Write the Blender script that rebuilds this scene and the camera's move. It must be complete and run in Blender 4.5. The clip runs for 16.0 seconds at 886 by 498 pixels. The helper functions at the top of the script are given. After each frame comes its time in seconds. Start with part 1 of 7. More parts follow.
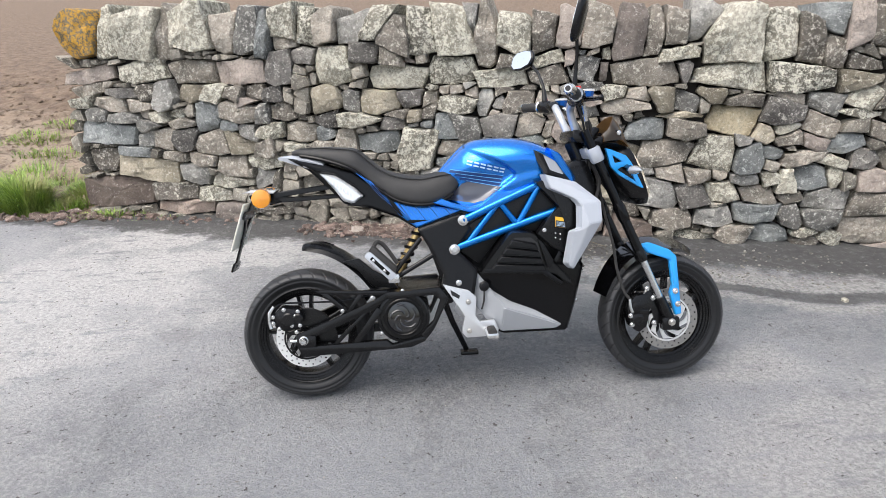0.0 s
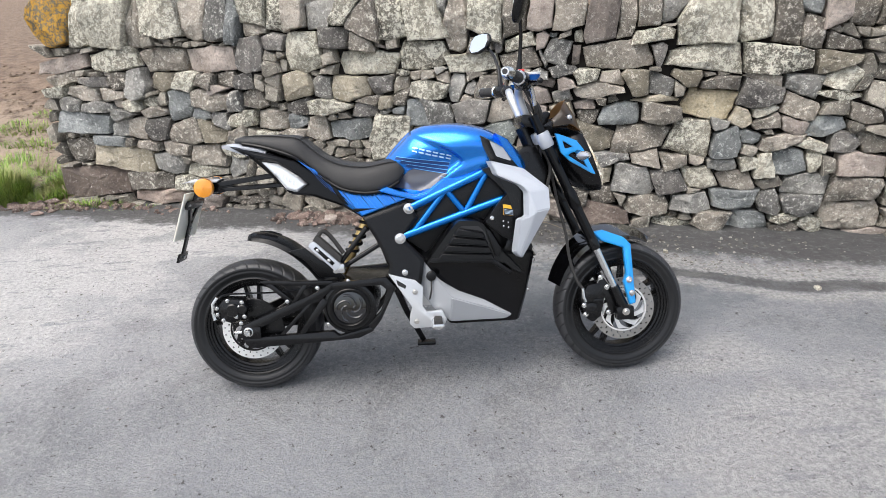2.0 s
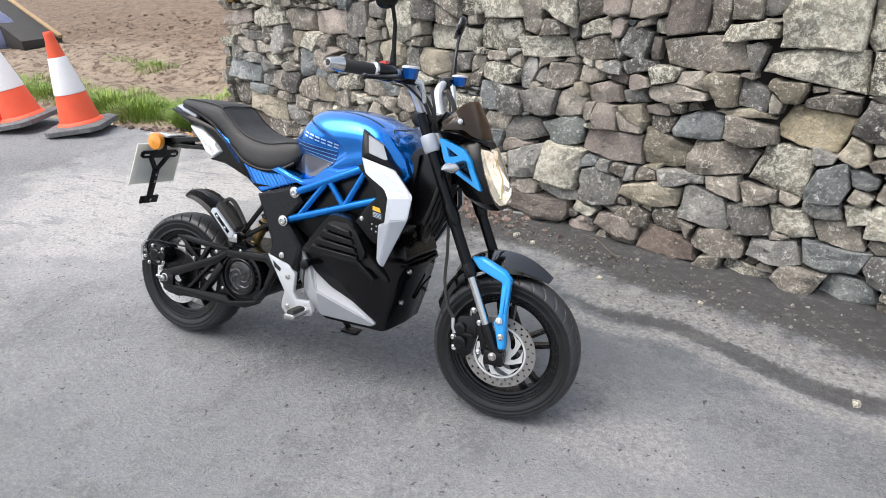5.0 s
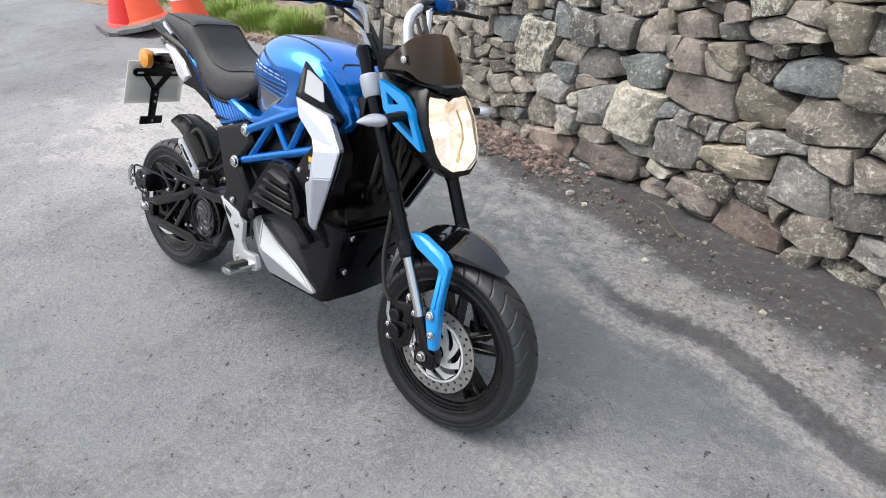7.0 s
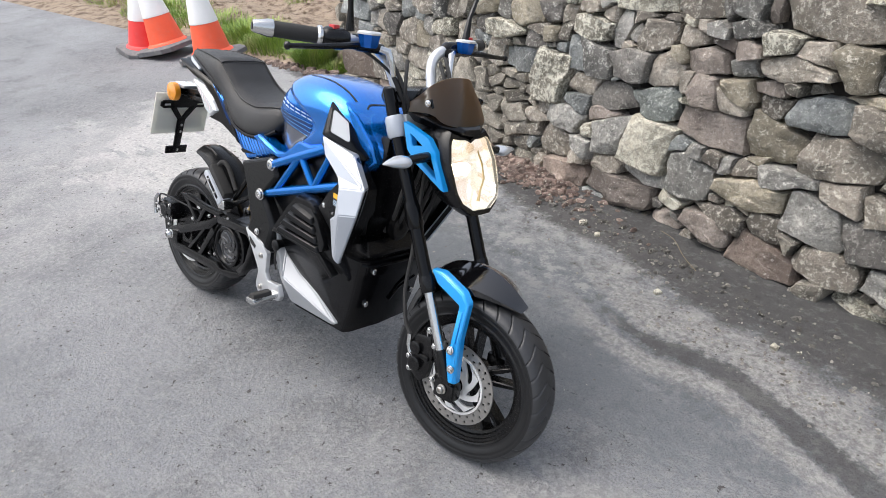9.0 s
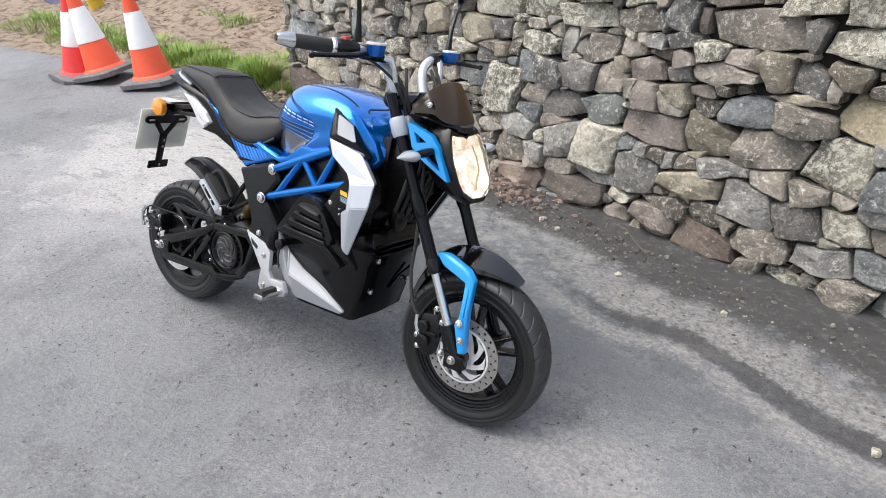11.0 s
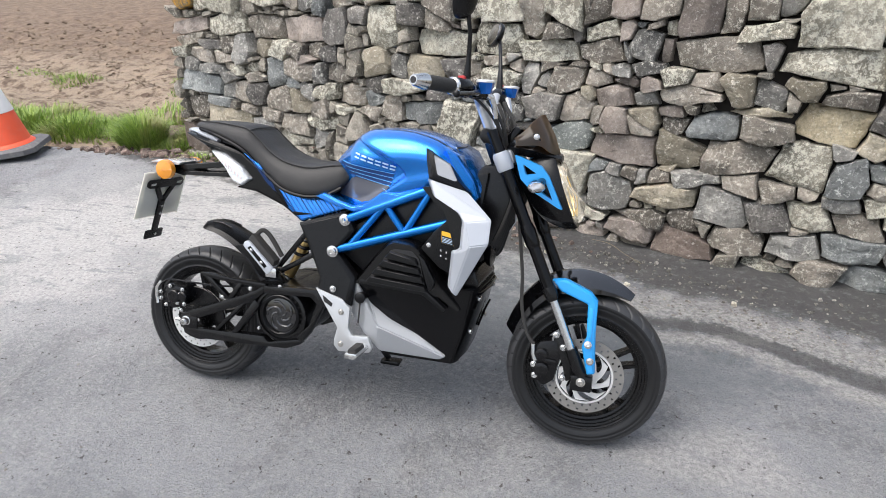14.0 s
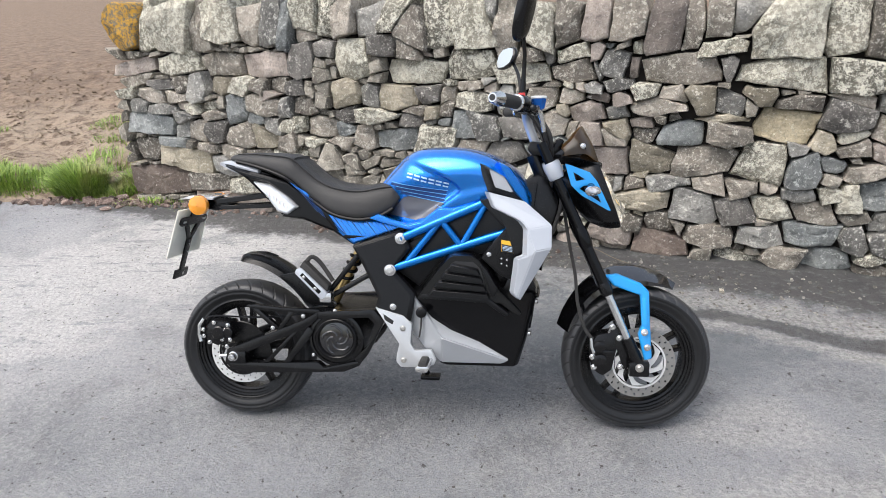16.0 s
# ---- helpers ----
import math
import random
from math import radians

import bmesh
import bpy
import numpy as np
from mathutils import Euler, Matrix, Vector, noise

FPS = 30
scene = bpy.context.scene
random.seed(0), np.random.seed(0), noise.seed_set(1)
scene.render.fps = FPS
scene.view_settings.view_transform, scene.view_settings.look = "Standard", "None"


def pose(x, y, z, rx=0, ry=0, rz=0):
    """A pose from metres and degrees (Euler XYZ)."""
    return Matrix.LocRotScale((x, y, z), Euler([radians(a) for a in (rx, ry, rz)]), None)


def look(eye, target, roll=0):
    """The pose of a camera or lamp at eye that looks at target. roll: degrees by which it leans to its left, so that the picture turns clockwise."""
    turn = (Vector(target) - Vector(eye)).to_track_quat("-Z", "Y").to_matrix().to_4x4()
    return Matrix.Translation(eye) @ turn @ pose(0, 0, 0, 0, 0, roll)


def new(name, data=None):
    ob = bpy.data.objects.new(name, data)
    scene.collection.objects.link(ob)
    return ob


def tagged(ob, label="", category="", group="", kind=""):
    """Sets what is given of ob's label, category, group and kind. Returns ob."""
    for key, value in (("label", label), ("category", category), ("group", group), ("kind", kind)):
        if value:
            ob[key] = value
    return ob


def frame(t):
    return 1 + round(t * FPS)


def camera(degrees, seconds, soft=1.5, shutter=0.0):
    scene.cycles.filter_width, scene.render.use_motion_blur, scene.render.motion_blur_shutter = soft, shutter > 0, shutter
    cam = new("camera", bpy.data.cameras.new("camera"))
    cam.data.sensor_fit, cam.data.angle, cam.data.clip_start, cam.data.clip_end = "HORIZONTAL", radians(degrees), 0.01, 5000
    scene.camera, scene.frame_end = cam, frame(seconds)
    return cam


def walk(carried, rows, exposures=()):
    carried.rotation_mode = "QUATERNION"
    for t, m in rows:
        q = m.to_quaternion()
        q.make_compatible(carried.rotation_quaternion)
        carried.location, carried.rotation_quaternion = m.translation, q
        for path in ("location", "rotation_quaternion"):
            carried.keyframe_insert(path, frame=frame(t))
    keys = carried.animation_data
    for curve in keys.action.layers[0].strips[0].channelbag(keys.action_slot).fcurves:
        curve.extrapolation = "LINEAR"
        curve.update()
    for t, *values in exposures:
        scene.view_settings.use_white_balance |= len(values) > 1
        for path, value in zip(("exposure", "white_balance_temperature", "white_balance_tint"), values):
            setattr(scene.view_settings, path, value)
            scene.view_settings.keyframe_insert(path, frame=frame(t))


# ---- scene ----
cam = camera(68.3, 16.0, soft=0.5)
PATH = [
    (0, (0.387, -2.148, 1.509), (0.484, -0.312, 0.723), -1.8),
    (0.5, (0.382, -2.145, 1.508), (0.510, -0.309, 0.726), -1.8),
    (1, (0.341, -2.159, 1.516), (0.483, -0.322, 0.737), -2.0),
    (1.5, (0.377, -2.168, 1.506), (0.497, -0.337, 0.711), -2.3),
    (2, (0.624, -2.111, 1.486), (0.682, -0.288, 0.665), -2.6),
    (2.5, (0.887, -2.001, 1.462), (0.853, -0.189, 0.614), -2.5),
    (3, (1.051, -1.809, 1.426), (0.885, -0.027, 0.533), -2.4),
    (3.2, (1.109, -1.757, 1.439), (0.882, 0.014, 0.538), -2.3),
    (5.3, (2.101, -1.586, 1.476), (1.251, -0.010, 0.586), -2.0),
    (5.5, (2.165, -1.526, 1.477), (1.274, 0.015, 0.564), -2.0),
    (6, (2.170, -1.325, 1.428), (1.188, 0.115, 0.448), -2.3),
    (6.5, (2.171, -1.144, 1.411), (1.102, 0.192, 0.375), -3.0),
    (7, (2.254, -0.951, 1.390), (1.117, 0.300, 0.322), -3.7),
    (7.5, (2.309, -0.884, 1.421), (1.123, 0.320, 0.355), -4.0),
    (8, (2.319, -0.889, 1.439), (1.096, 0.302, 0.397), -4.2),
    (10.3, (2.126, -1.210, 1.490), (1.075, 0.167, 0.489), -2.8),
    (10.5, (2.131, -1.244, 1.491), (1.090, 0.146, 0.498), -2.8),
    (11, (2.213, -1.292, 1.486), (1.202, 0.129, 0.508), -2.7),
    (11.5, (2.225, -1.330, 1.496), (1.249, 0.134, 0.547), -2.5),
    (12, (2.131, -1.449, 1.493), (1.215, 0.068, 0.565), -2.1),
    (12.5, (1.948, -1.616, 1.500), (1.117, -0.041, 0.592), -1.9),
    (13, (1.787, -1.576, 1.474), (1.046, 0.049, 0.574), -2.0),
    (13.5, (1.630, -1.542, 1.476), (0.993, 0.130, 0.583), -2.1),
    (14, (1.448, -1.664, 1.499), (0.902, 0.044, 0.612), -2.2),
    (14.5, (1.322, -1.732, 1.497), (0.852, 0.007, 0.627), -2.6),
    (15, (1.209, -1.676, 1.492), (0.809, 0.089, 0.643), -3.1),
    (15.5, (1.116, -1.701, 1.489), (0.797, 0.090, 0.659), -3.3),
    (16, (0.986, -1.879, 1.507), (0.733, -0.070, 0.693), -3.2),
]
walk(cam, [(t, look(eye, target, roll)) for t, eye, target, roll in PATH])

# ---- light: thin overcast with a low soft sun ----
world = bpy.data.worlds.new("sky")
scene.world = world
world.use_nodes = True
sky = world.node_tree.nodes.new("ShaderNodeTexSky")
sky.sky_type = "NISHITA"
sky.sun_disc = False
SUN_UP, SUN_ROUND = 66.0, 235.0
sky.sun_elevation, sky.sun_rotation = radians(SUN_UP), radians(SUN_ROUND)
sky.air_density, sky.dust_density, sky.ozone_density = 1.0, 4.0, 1.0
sky_back = world.node_tree.nodes["Background"]
sky_soft = world.node_tree.nodes.new("ShaderNodeHueSaturation")
sky_soft.inputs["Saturation"].default_value = 0.55
world.node_tree.links.new(sky.outputs[0], sky_soft.inputs["Color"])
world.node_tree.links.new(sky_soft.outputs[0], sky_back.inputs["Color"])
sky_back.inputs["Strength"].default_value = 0.15
sun = new("sun", bpy.data.lights.new("sun", "SUN"))
sun.data.energy, sun.data.angle, sun.data.color = 1.1, radians(60), (1.0, 0.97, 0.93)
up, rnd = radians(SUN_UP), radians(SUN_ROUND)
sun_way = Vector((math.sin(rnd) * math.cos(up), math.cos(rnd) * math.cos(up), math.sin(up)))
sun.matrix_world = sun_way.to_track_quat("Z", "Y").to_matrix().to_4x4()
scene.view_settings.exposure = 0.98


# ---- materials ----
def tree(name):
    m = bpy.data.materials.new(name)
    m.use_nodes = True
    nt = m.node_tree
    return m, nt, nt.nodes["Principled BSDF"]


def mix(nt, fac, a, b):
    """A colour mix; fac, a and b are sockets or values."""
    n = nt.nodes.new("ShaderNodeMix")
    n.data_type = "RGBA"
    for sock, value in ((n.inputs[0], fac), (n.inputs[6], a), (n.inputs[7], b)):
        if isinstance(value, bpy.types.NodeSocket):
            nt.links.new(value, sock)
        elif isinstance(value, tuple):
            sock.default_value = (*value[:3], 1)
        else:
            sock.default_value = value
    return n.outputs[2]


def math_node(nt, op, a, b=0.0, c=0.0):
    n = nt.nodes.new("ShaderNodeMath")
    n.operation = op
    for sock, value in zip(n.inputs, (a, b, c)):
        if isinstance(value, bpy.types.NodeSocket):
            nt.links.new(value, sock)
        else:
            sock.default_value = value
    return n.outputs[0]


def ramp(nt, value, low, high):
    n = nt.nodes.new("ShaderNodeMapRange")
    n.interpolation_type = "SMOOTHSTEP"
    nt.links.new(value, n.inputs[0])
    n.inputs[1].default_value, n.inputs[2].default_value = low, high
    return n.outputs[0]


def noise_tex(nt, coord, scale, detail=4.0, rough=0.55):
    n = nt.nodes.new("ShaderNodeTexNoise")
    n.inputs["Scale"].default_value, n.inputs["Detail"].default_value, n.inputs["Roughness"].default_value = scale, detail, rough
    nt.links.new(coord, n.inputs["Vector"])
    return n.outputs[0]


def bump(nt, shader, height, strength, distance):
    n = nt.nodes.new("ShaderNodeBump")
    n.inputs["Strength"].default_value, n.inputs["Distance"].default_value = strength, distance
    nt.links.new(height, n.inputs["Height"])
    nt.links.new(n.outputs[0], shader.inputs["Normal"])


def coords(nt):
    return nt.nodes.new("ShaderNodeTexCoord").outputs["Object"]


def finish_mat(name, colour, rough=0.4, metal=0.0, coat=0.0, vary=0.12, grain=220.0, relief=0.0, dust=0.0, uneven=1.0):
    """A manufactured surface: plain colour with faint mottling, fine relief and a film of road dust."""
    m, nt, bs = tree(name)
    co = coords(nt)
    big = noise_tex(nt, co, 9.0, 3.0)
    fine = noise_tex(nt, co, grain, 2.0)
    dark = tuple(c * (1 - vary) for c in colour)
    light = tuple(min(1, c * (1 + vary)) for c in colour)
    col = mix(nt, big, dark, light)
    if dust:
        col = mix(nt, math_node(nt, "MULTIPLY", ramp(nt, noise_tex(nt, co, 23.0, 5.0, 0.7), 0.45, 0.75), dust), col, (0.34, 0.31, 0.27))
    nt.links.new(col, bs.inputs["Base Color"])
    r = nt.nodes.new("ShaderNodeMapRange")
    nt.links.new(fine, r.inputs[0])
    r.inputs[3].default_value, r.inputs[4].default_value = max(0.02, rough - 0.06 * uneven), min(1, rough + 0.08 * uneven)
    nt.links.new(r.outputs[0], bs.inputs["Roughness"])
    bs.inputs["Metallic"].default_value = metal
    bs.inputs["Coat Weight"].default_value = coat
    bs.inputs["Coat Roughness"].default_value = 0.04
    if relief:
        bump(nt, bs, fine, relief, 0.002)
    return m


def stone_mat(name, low, high, lichen=0.3, spot=(0.62, 0.6, 0.5), joined=False):
    m, nt, bs = tree(name)
    low, high = (low[0] * 0.82, low[1] * 0.81, low[2] * 0.80), (high[0] * 0.98, high[1] * 0.965, high[2] * 0.95)
    spot = tuple(min(0.85, c * 1.3) for c in spot)
    info = nt.nodes.new("ShaderNodeNewGeometry" if joined else "ShaderNodeObjectInfo")
    rnd = info.outputs["Random Per Island" if joined else "Random"]
    shift = nt.nodes.new("ShaderNodeVectorMath")
    shift.operation = "MULTIPLY_ADD"
    nt.links.new(rnd, shift.inputs[0])
    shift.inputs[1].default_value = (37.0, 19.0, 53.0)
    nt.links.new(coords(nt), shift.inputs[2])
    co = shift.outputs[0]
    broad = noise_tex(nt, co, 5.0, 4.0, 0.6)
    grain = noise_tex(nt, co, 75.0, 7.0, 0.75)
    fine = noise_tex(nt, co, 230.0, 4.0, 0.7)
    col = mix(nt, ramp(nt, broad, 0.3, 0.7), low, high)
    shade = nt.nodes.new("ShaderNodeHueSaturation")
    v = nt.nodes.new("ShaderNodeMapRange")
    nt.links.new(rnd, v.inputs[0])
    v.inputs[3].default_value, v.inputs[4].default_value = 0.62, 1.9
    nt.links.new(v.outputs[0], shade.inputs["Value"])
    nt.links.new(col, shade.inputs["Color"])
    col = mix(nt, math_node(nt, "MULTIPLY", ramp(nt, grain, 0.45, 0.6), 0.3), shade.outputs[0], tuple(c * 0.5 for c in low))
    weather = math_node(nt, "MULTIPLY", ramp(nt, noise_tex(nt, co, 14.0, 8.0, 0.78), 0.52, 0.62), 0.4)
    col = mix(nt, weather, col, tuple(c * 0.45 for c in low))
    crust = math_node(nt, "MULTIPLY", ramp(nt, noise_tex(nt, co, 34.0, 9.0, 0.82), 0.605 - 0.13 * lichen, 0.645 - 0.125 * lichen), 0.85)
    col = mix(nt, crust, col, spot)
    flecks = math_node(nt, "MULTIPLY", ramp(nt, noise_tex(nt, co, 60.0, 6.0, 0.8), 0.56, 0.59), 0.12 + 0.85 * lichen)
    col = mix(nt, flecks, col, spot)
    pits = math_node(nt, "MULTIPLY", ramp(nt, noise_tex(nt, co, 62.0, 6.0, 0.8), 0.62, 0.65), 0.4)
    col = mix(nt, pits, col, tuple(c * 0.2 for c in low))
    nt.links.new(col, bs.inputs["Base Color"])
    bs.inputs["Roughness"].default_value = 0.92
    chip = noise_tex(nt, co, 26.0, 7.0, 0.7)
    h = math_node(nt, "ADD", math_node(nt, "MULTIPLY", grain, 0.5), math_node(nt, "ADD", math_node(nt, "MULTIPLY", chip, 1.2), math_node(nt, "MULTIPLY", fine, 0.25)))
    bump(nt, bs, h, 1.0, 0.02)
    return m


TONES = {
    "b": ((0.20, 0.18, 0.15), (0.34, 0.305, 0.26), 0.5, (0.55, 0.52, 0.45)),
    "g": ((0.19, 0.187, 0.175), (0.32, 0.312, 0.288), 0.42, (0.55, 0.54, 0.49)),
    "t": ((0.16, 0.172, 0.17), (0.27, 0.285, 0.28), 0.35, (0.5, 0.51, 0.49)),
    "d": ((0.12, 0.113, 0.105), (0.22, 0.208, 0.19), 0.35, (0.5, 0.48, 0.43)),
    "l": ((0.23, 0.215, 0.17), (0.38, 0.355, 0.29), 0.85, (0.6, 0.58, 0.49)),
    "p": ((0.26, 0.222, 0.195), (0.39, 0.34, 0.3), 0.15, (0.56, 0.52, 0.47)),
    "y": ((0.30, 0.268, 0.2), (0.45, 0.405, 0.315), 0.3, (0.6, 0.56, 0.48)),
    "r": ((0.23, 0.18, 0.152), (0.35, 0.285, 0.24), 0.15, (0.46, 0.42, 0.37)),
    "Y": ((0.4, 0.34, 0.225), (0.55, 0.48, 0.34), 0.2, (0.62, 0.58, 0.47)),
    "L": ((0.28, 0.31, 0.295), (0.44, 0.47, 0.44), 0.4, (0.6, 0.62, 0.57)),
    "o": ((0.2, 0.18, 0.13), (0.33, 0.29, 0.21), 0.95, (0.5, 0.27, 0.03)),
}
STONE = {k: stone_mat("stone_" + n, *TONES[k]) for k, n in zip(TONES, (
    "brown", "grey", "blue_grey", "dark", "lichened", "pinkish", "buff", "reddish", "yellow", "pale_green", "orange_lichen"))}
STONE_FILL = stone_mat("stone_small", (0.17, 0.155, 0.13), (0.33, 0.305, 0.26), 0.25, joined=True)
RUBBLE = stone_mat("rubble", (0.125, 0.086, 0.073), (0.23, 0.172, 0.148), 0.12, joined=True)
CHIPS = stone_mat("stone_chips", (0.075, 0.07, 0.064), (0.165, 0.158, 0.147), 0.1, joined=True)
PEBBLE = stone_mat("pebble", (0.13, 0.122, 0.11), (0.29, 0.277, 0.255), 0.2, joined=True)

BLUE = finish_mat("blue_paint", (0.001, 0.2, 0.72), 0.27, 0.8, 1.0, 0.05, uneven=0.05)
BLUE_ANOD = finish_mat("blue_tube_paint", (0.002, 0.155, 0.52), 0.2, 0.7, 0.4, 0.1, uneven=0.2)
BLUE_DARK = finish_mat("bright_blue_anodised", (0.006, 0.13, 0.55), 0.2, 0.6, 0.4, 0.1)
MACHINED = finish_mat("machined_alloy", (0.72, 0.72, 0.71), 0.36, 0.5, 0.0, 0.06)
BLUE_LIGHT = finish_mat("light_blue_paint", (0.006, 0.30, 0.74), 0.3, 0.2, 0.7, 0.08)
BLACK = finish_mat("satin_black", (0.0035, 0.0035, 0.004), 0.24, 0.0, 0.0, 0.2, 260.0, 0.05, 0.006)
GLOSS_BLACK = finish_mat("gloss_black", (0.003, 0.003, 0.0035), 0.14, 0.0, 0.0, 0.2)
MATT_BLACK = finish_mat("matt_black_plastic", (0.004, 0.0042, 0.0048), 0.28, 0.0, 0.0, 0.2, 420.0, 0.15, 0.006)
RIM_BLACK = finish_mat("rim_black", (0.004, 0.004, 0.0045), 0.25, 0.0, 0.0, 0.2, dust=0.02)
RUBBER = finish_mat("tyre_rubber", (0.0085, 0.0088, 0.0096), 0.36, 0.0, 0.0, 0.25, 160.0, 0.2, 0.008)
GRIP = finish_mat("grip_rubber", (0.04, 0.039, 0.038), 0.65, 0.0, 0.0, 0.2, 500.0, 0.5)
VINYL = finish_mat("seat_vinyl", (0.027, 0.0265, 0.0265), 0.45, 0.0, 0.0, 0.15, 700.0, 0.3, 0.015)
WHITE = finish_mat("silver_white_paint", (0.42, 0.445, 0.485), 0.34, 0.15, 0.4, 0.05)
SILVER = finish_mat("silver_paint", (0.39, 0.405, 0.425), 0.5, 0.3, 0.1, 0.06)
SILVER_BAR = finish_mat("satin_alloy", (0.6, 0.61, 0.62), 0.38, 0.7, 0.0, 0.05)
ALLOY = finish_mat("polished_alloy", (0.62, 0.62, 0.61), 0.22, 1.0, 0.0, 0.06)
STEEL = finish_mat("brushed_steel", (0.5, 0.48, 0.45), 0.34, 1.0, 0.0, 0.1, 320.0, 0.15)
DISC = finish_mat("brake_disc_steel", (0.29, 0.28, 0.265), 0.4, 0.7, 0.0, 0.12, 300.0, 0.15)
GOLD = finish_mat("gold_anodised", (0.56, 0.4, 0.17), 0.3, 0.9, 0.0, 0.1)
PLATE = finish_mat("number_plate_white", (0.85, 0.86, 0.83), 0.3, 0.0, 0.3, 0.04)
PLATE_YELLOW = finish_mat("number_plate_yellow", (0.84, 0.82, 0.73), 0.35, 0.0, 0.3, 0.04)
INK = finish_mat("black_ink", (0.01, 0.01, 0.011), 0.45, vary=0.05)
INK_BLUE = finish_mat("dark_blue_ink", (0.003, 0.035, 0.15), 0.3, 0.2, 0.5, 0.05)
INK_SKY = finish_mat("sky_blue_ink", (0.12, 0.36, 0.7), 0.3, 0.1, 0.5, 0.05)
INK_PALE = finish_mat("pale_blue_ink", (0.45, 0.58, 0.75), 0.3, 0.1, 0.5, 0.05)
PANEL_GREY = finish_mat("dark_grey_panel", (0.075, 0.08, 0.1), 0.2, 0.1, 0.6, 0.1)
LABEL_YELLOW = finish_mat("label_yellow", (0.75, 0.42, 0.03), 0.45)
RED = finish_mat("red_plastic", (0.5, 0.03, 0.03), 0.35)
AMBER = finish_mat("amber_lens", (0.72, 0.27, 0.016), 0.15, 0.0, 0.8, 0.4, 90.0, 0.5)
CLEAR = finish_mat("clear_lens", (0.72, 0.74, 0.76), 0.12, 0.45, 0.8, 0.2, 60.0, 0.6)
CONE_ORANGE = finish_mat("cone_orange", (0.9, 0.115, 0.045), 0.55, vary=0.12, relief=0.1, dust=0.1)
CONE_WHITE = finish_mat("reflective_sleeve", (0.8, 0.79, 0.78), 0.4, vary=0.05, dust=0.06)
CONE_BASE = finish_mat("recycled_rubber", (0.13, 0.13, 0.135), 0.85, vary=0.3, grain=90.0, relief=0.5, dust=0.4)
TARP = finish_mat("blue_grey_tarpaulin", (0.2, 0.22, 0.36), 0.55, vary=0.25, relief=0.2, dust=0.2)
BOARD_DARK = finish_mat("dark_board", (0.03, 0.028, 0.025), 0.7, vary=0.3)
TIMBER = finish_mat("pale_timber", (0.36, 0.25, 0.13), 0.7, vary=0.2)
YELLOW = finish_mat("yellow_plastic", (0.75, 0.5, 0.05), 0.5, vary=0.1)
SCREEN = finish_mat("smoked_bronze_screen", (0.04, 0.033, 0.025), 0.2, 0.0, 0.5, 0.2)
MIRROR = finish_mat("mirror_glass", (0.92, 0.92, 0.92), 0.03, 1.0, vary=0.01)

for acrylic, tint in ((PLATE, (0.95, 0.96, 0.94, 1)), (PLATE_YELLOW, (0.95, 0.93, 0.86, 1)), (SCREEN, (0.6, 0.42, 0.23, 1))):
    nt = acrylic.node_tree
    thin, both_ways = nt.nodes.new("ShaderNodeBsdfTranslucent"), nt.nodes.new("ShaderNodeMixShader")
    thin.inputs["Color"].default_value = tint
    both_ways.inputs[0].default_value = 0.5 if acrylic is SCREEN else 0.45
    nt.links.new(nt.nodes["Principled BSDF"].outputs[0], both_ways.inputs[1])
    nt.links.new(thin.outputs[0], both_ways.inputs[2])
    nt.links.new(both_ways.outputs[0], nt.nodes["Material Output"].inputs[0])
for paint, gleam in ((BLUE, 0.4), (BLUE_ANOD, 0.3), (BLACK, 0.34), (GLOSS_BLACK, 0.24), (MATT_BLACK, 0.25), (RIM_BLACK, 0.3), (RUBBER, 0.36), (GRIP, 0.2), (VINYL, 0.3)):
    paint.node_tree.nodes["Principled BSDF"].inputs["Specular IOR Level"].default_value = gleam


def lamp_lens():
    """The reflector behind the lit headlamp's glass, flooded with warm light."""
    m, nt, bs = tree("lit_headlamp_reflector")
    co = coords(nt)
    glow = noise_tex(nt, co, 24.0, 2.0, 0.5)
    col = mix(nt, ramp(nt, glow, 0.48, 0.6), (1.0, 0.90, 0.72), (0.62, 0.32, 0.1))
    bs.inputs["Base Color"].default_value = (0.6, 0.58, 0.54, 1)
    bs.inputs["Metallic"].default_value = 0.9
    bs.inputs["Roughness"].default_value = 0.18
    nt.links.new(col, bs.inputs["Emission Color"])
    bs.inputs["Emission Strength"].default_value = 0.22
    return m


def lamp_glass():
    m, nt, bs = tree("headlamp_glass")
    bs.inputs["Base Color"].default_value = (1, 1, 1, 1)
    bs.inputs["Transmission Weight"].default_value = 1.0
    bs.inputs["Roughness"].default_value = 0.02
    bs.inputs["IOR"].default_value = 1.12
    bs.inputs["Emission Color"].default_value = (1.0, 0.92, 0.76, 1)
    bs.inputs["Emission Strength"].default_value = 0.06
    bump(nt, bs, noise_tex(nt, coords(nt), 45.0, 2.0), 0.15, 0.002)
    return m


LENS, LAMP_GLASS = lamp_lens(), lamp_glass()
BULB = finish_mat("lit_bulb", (0.9, 0.85, 0.75), 0.2)
BULB.node_tree.nodes["Principled BSDF"].inputs["Emission Color"].default_value = (1.0, 0.86, 0.6, 1)
BULB.node_tree.nodes["Principled BSDF"].inputs["Emission Strength"].default_value = 1.2


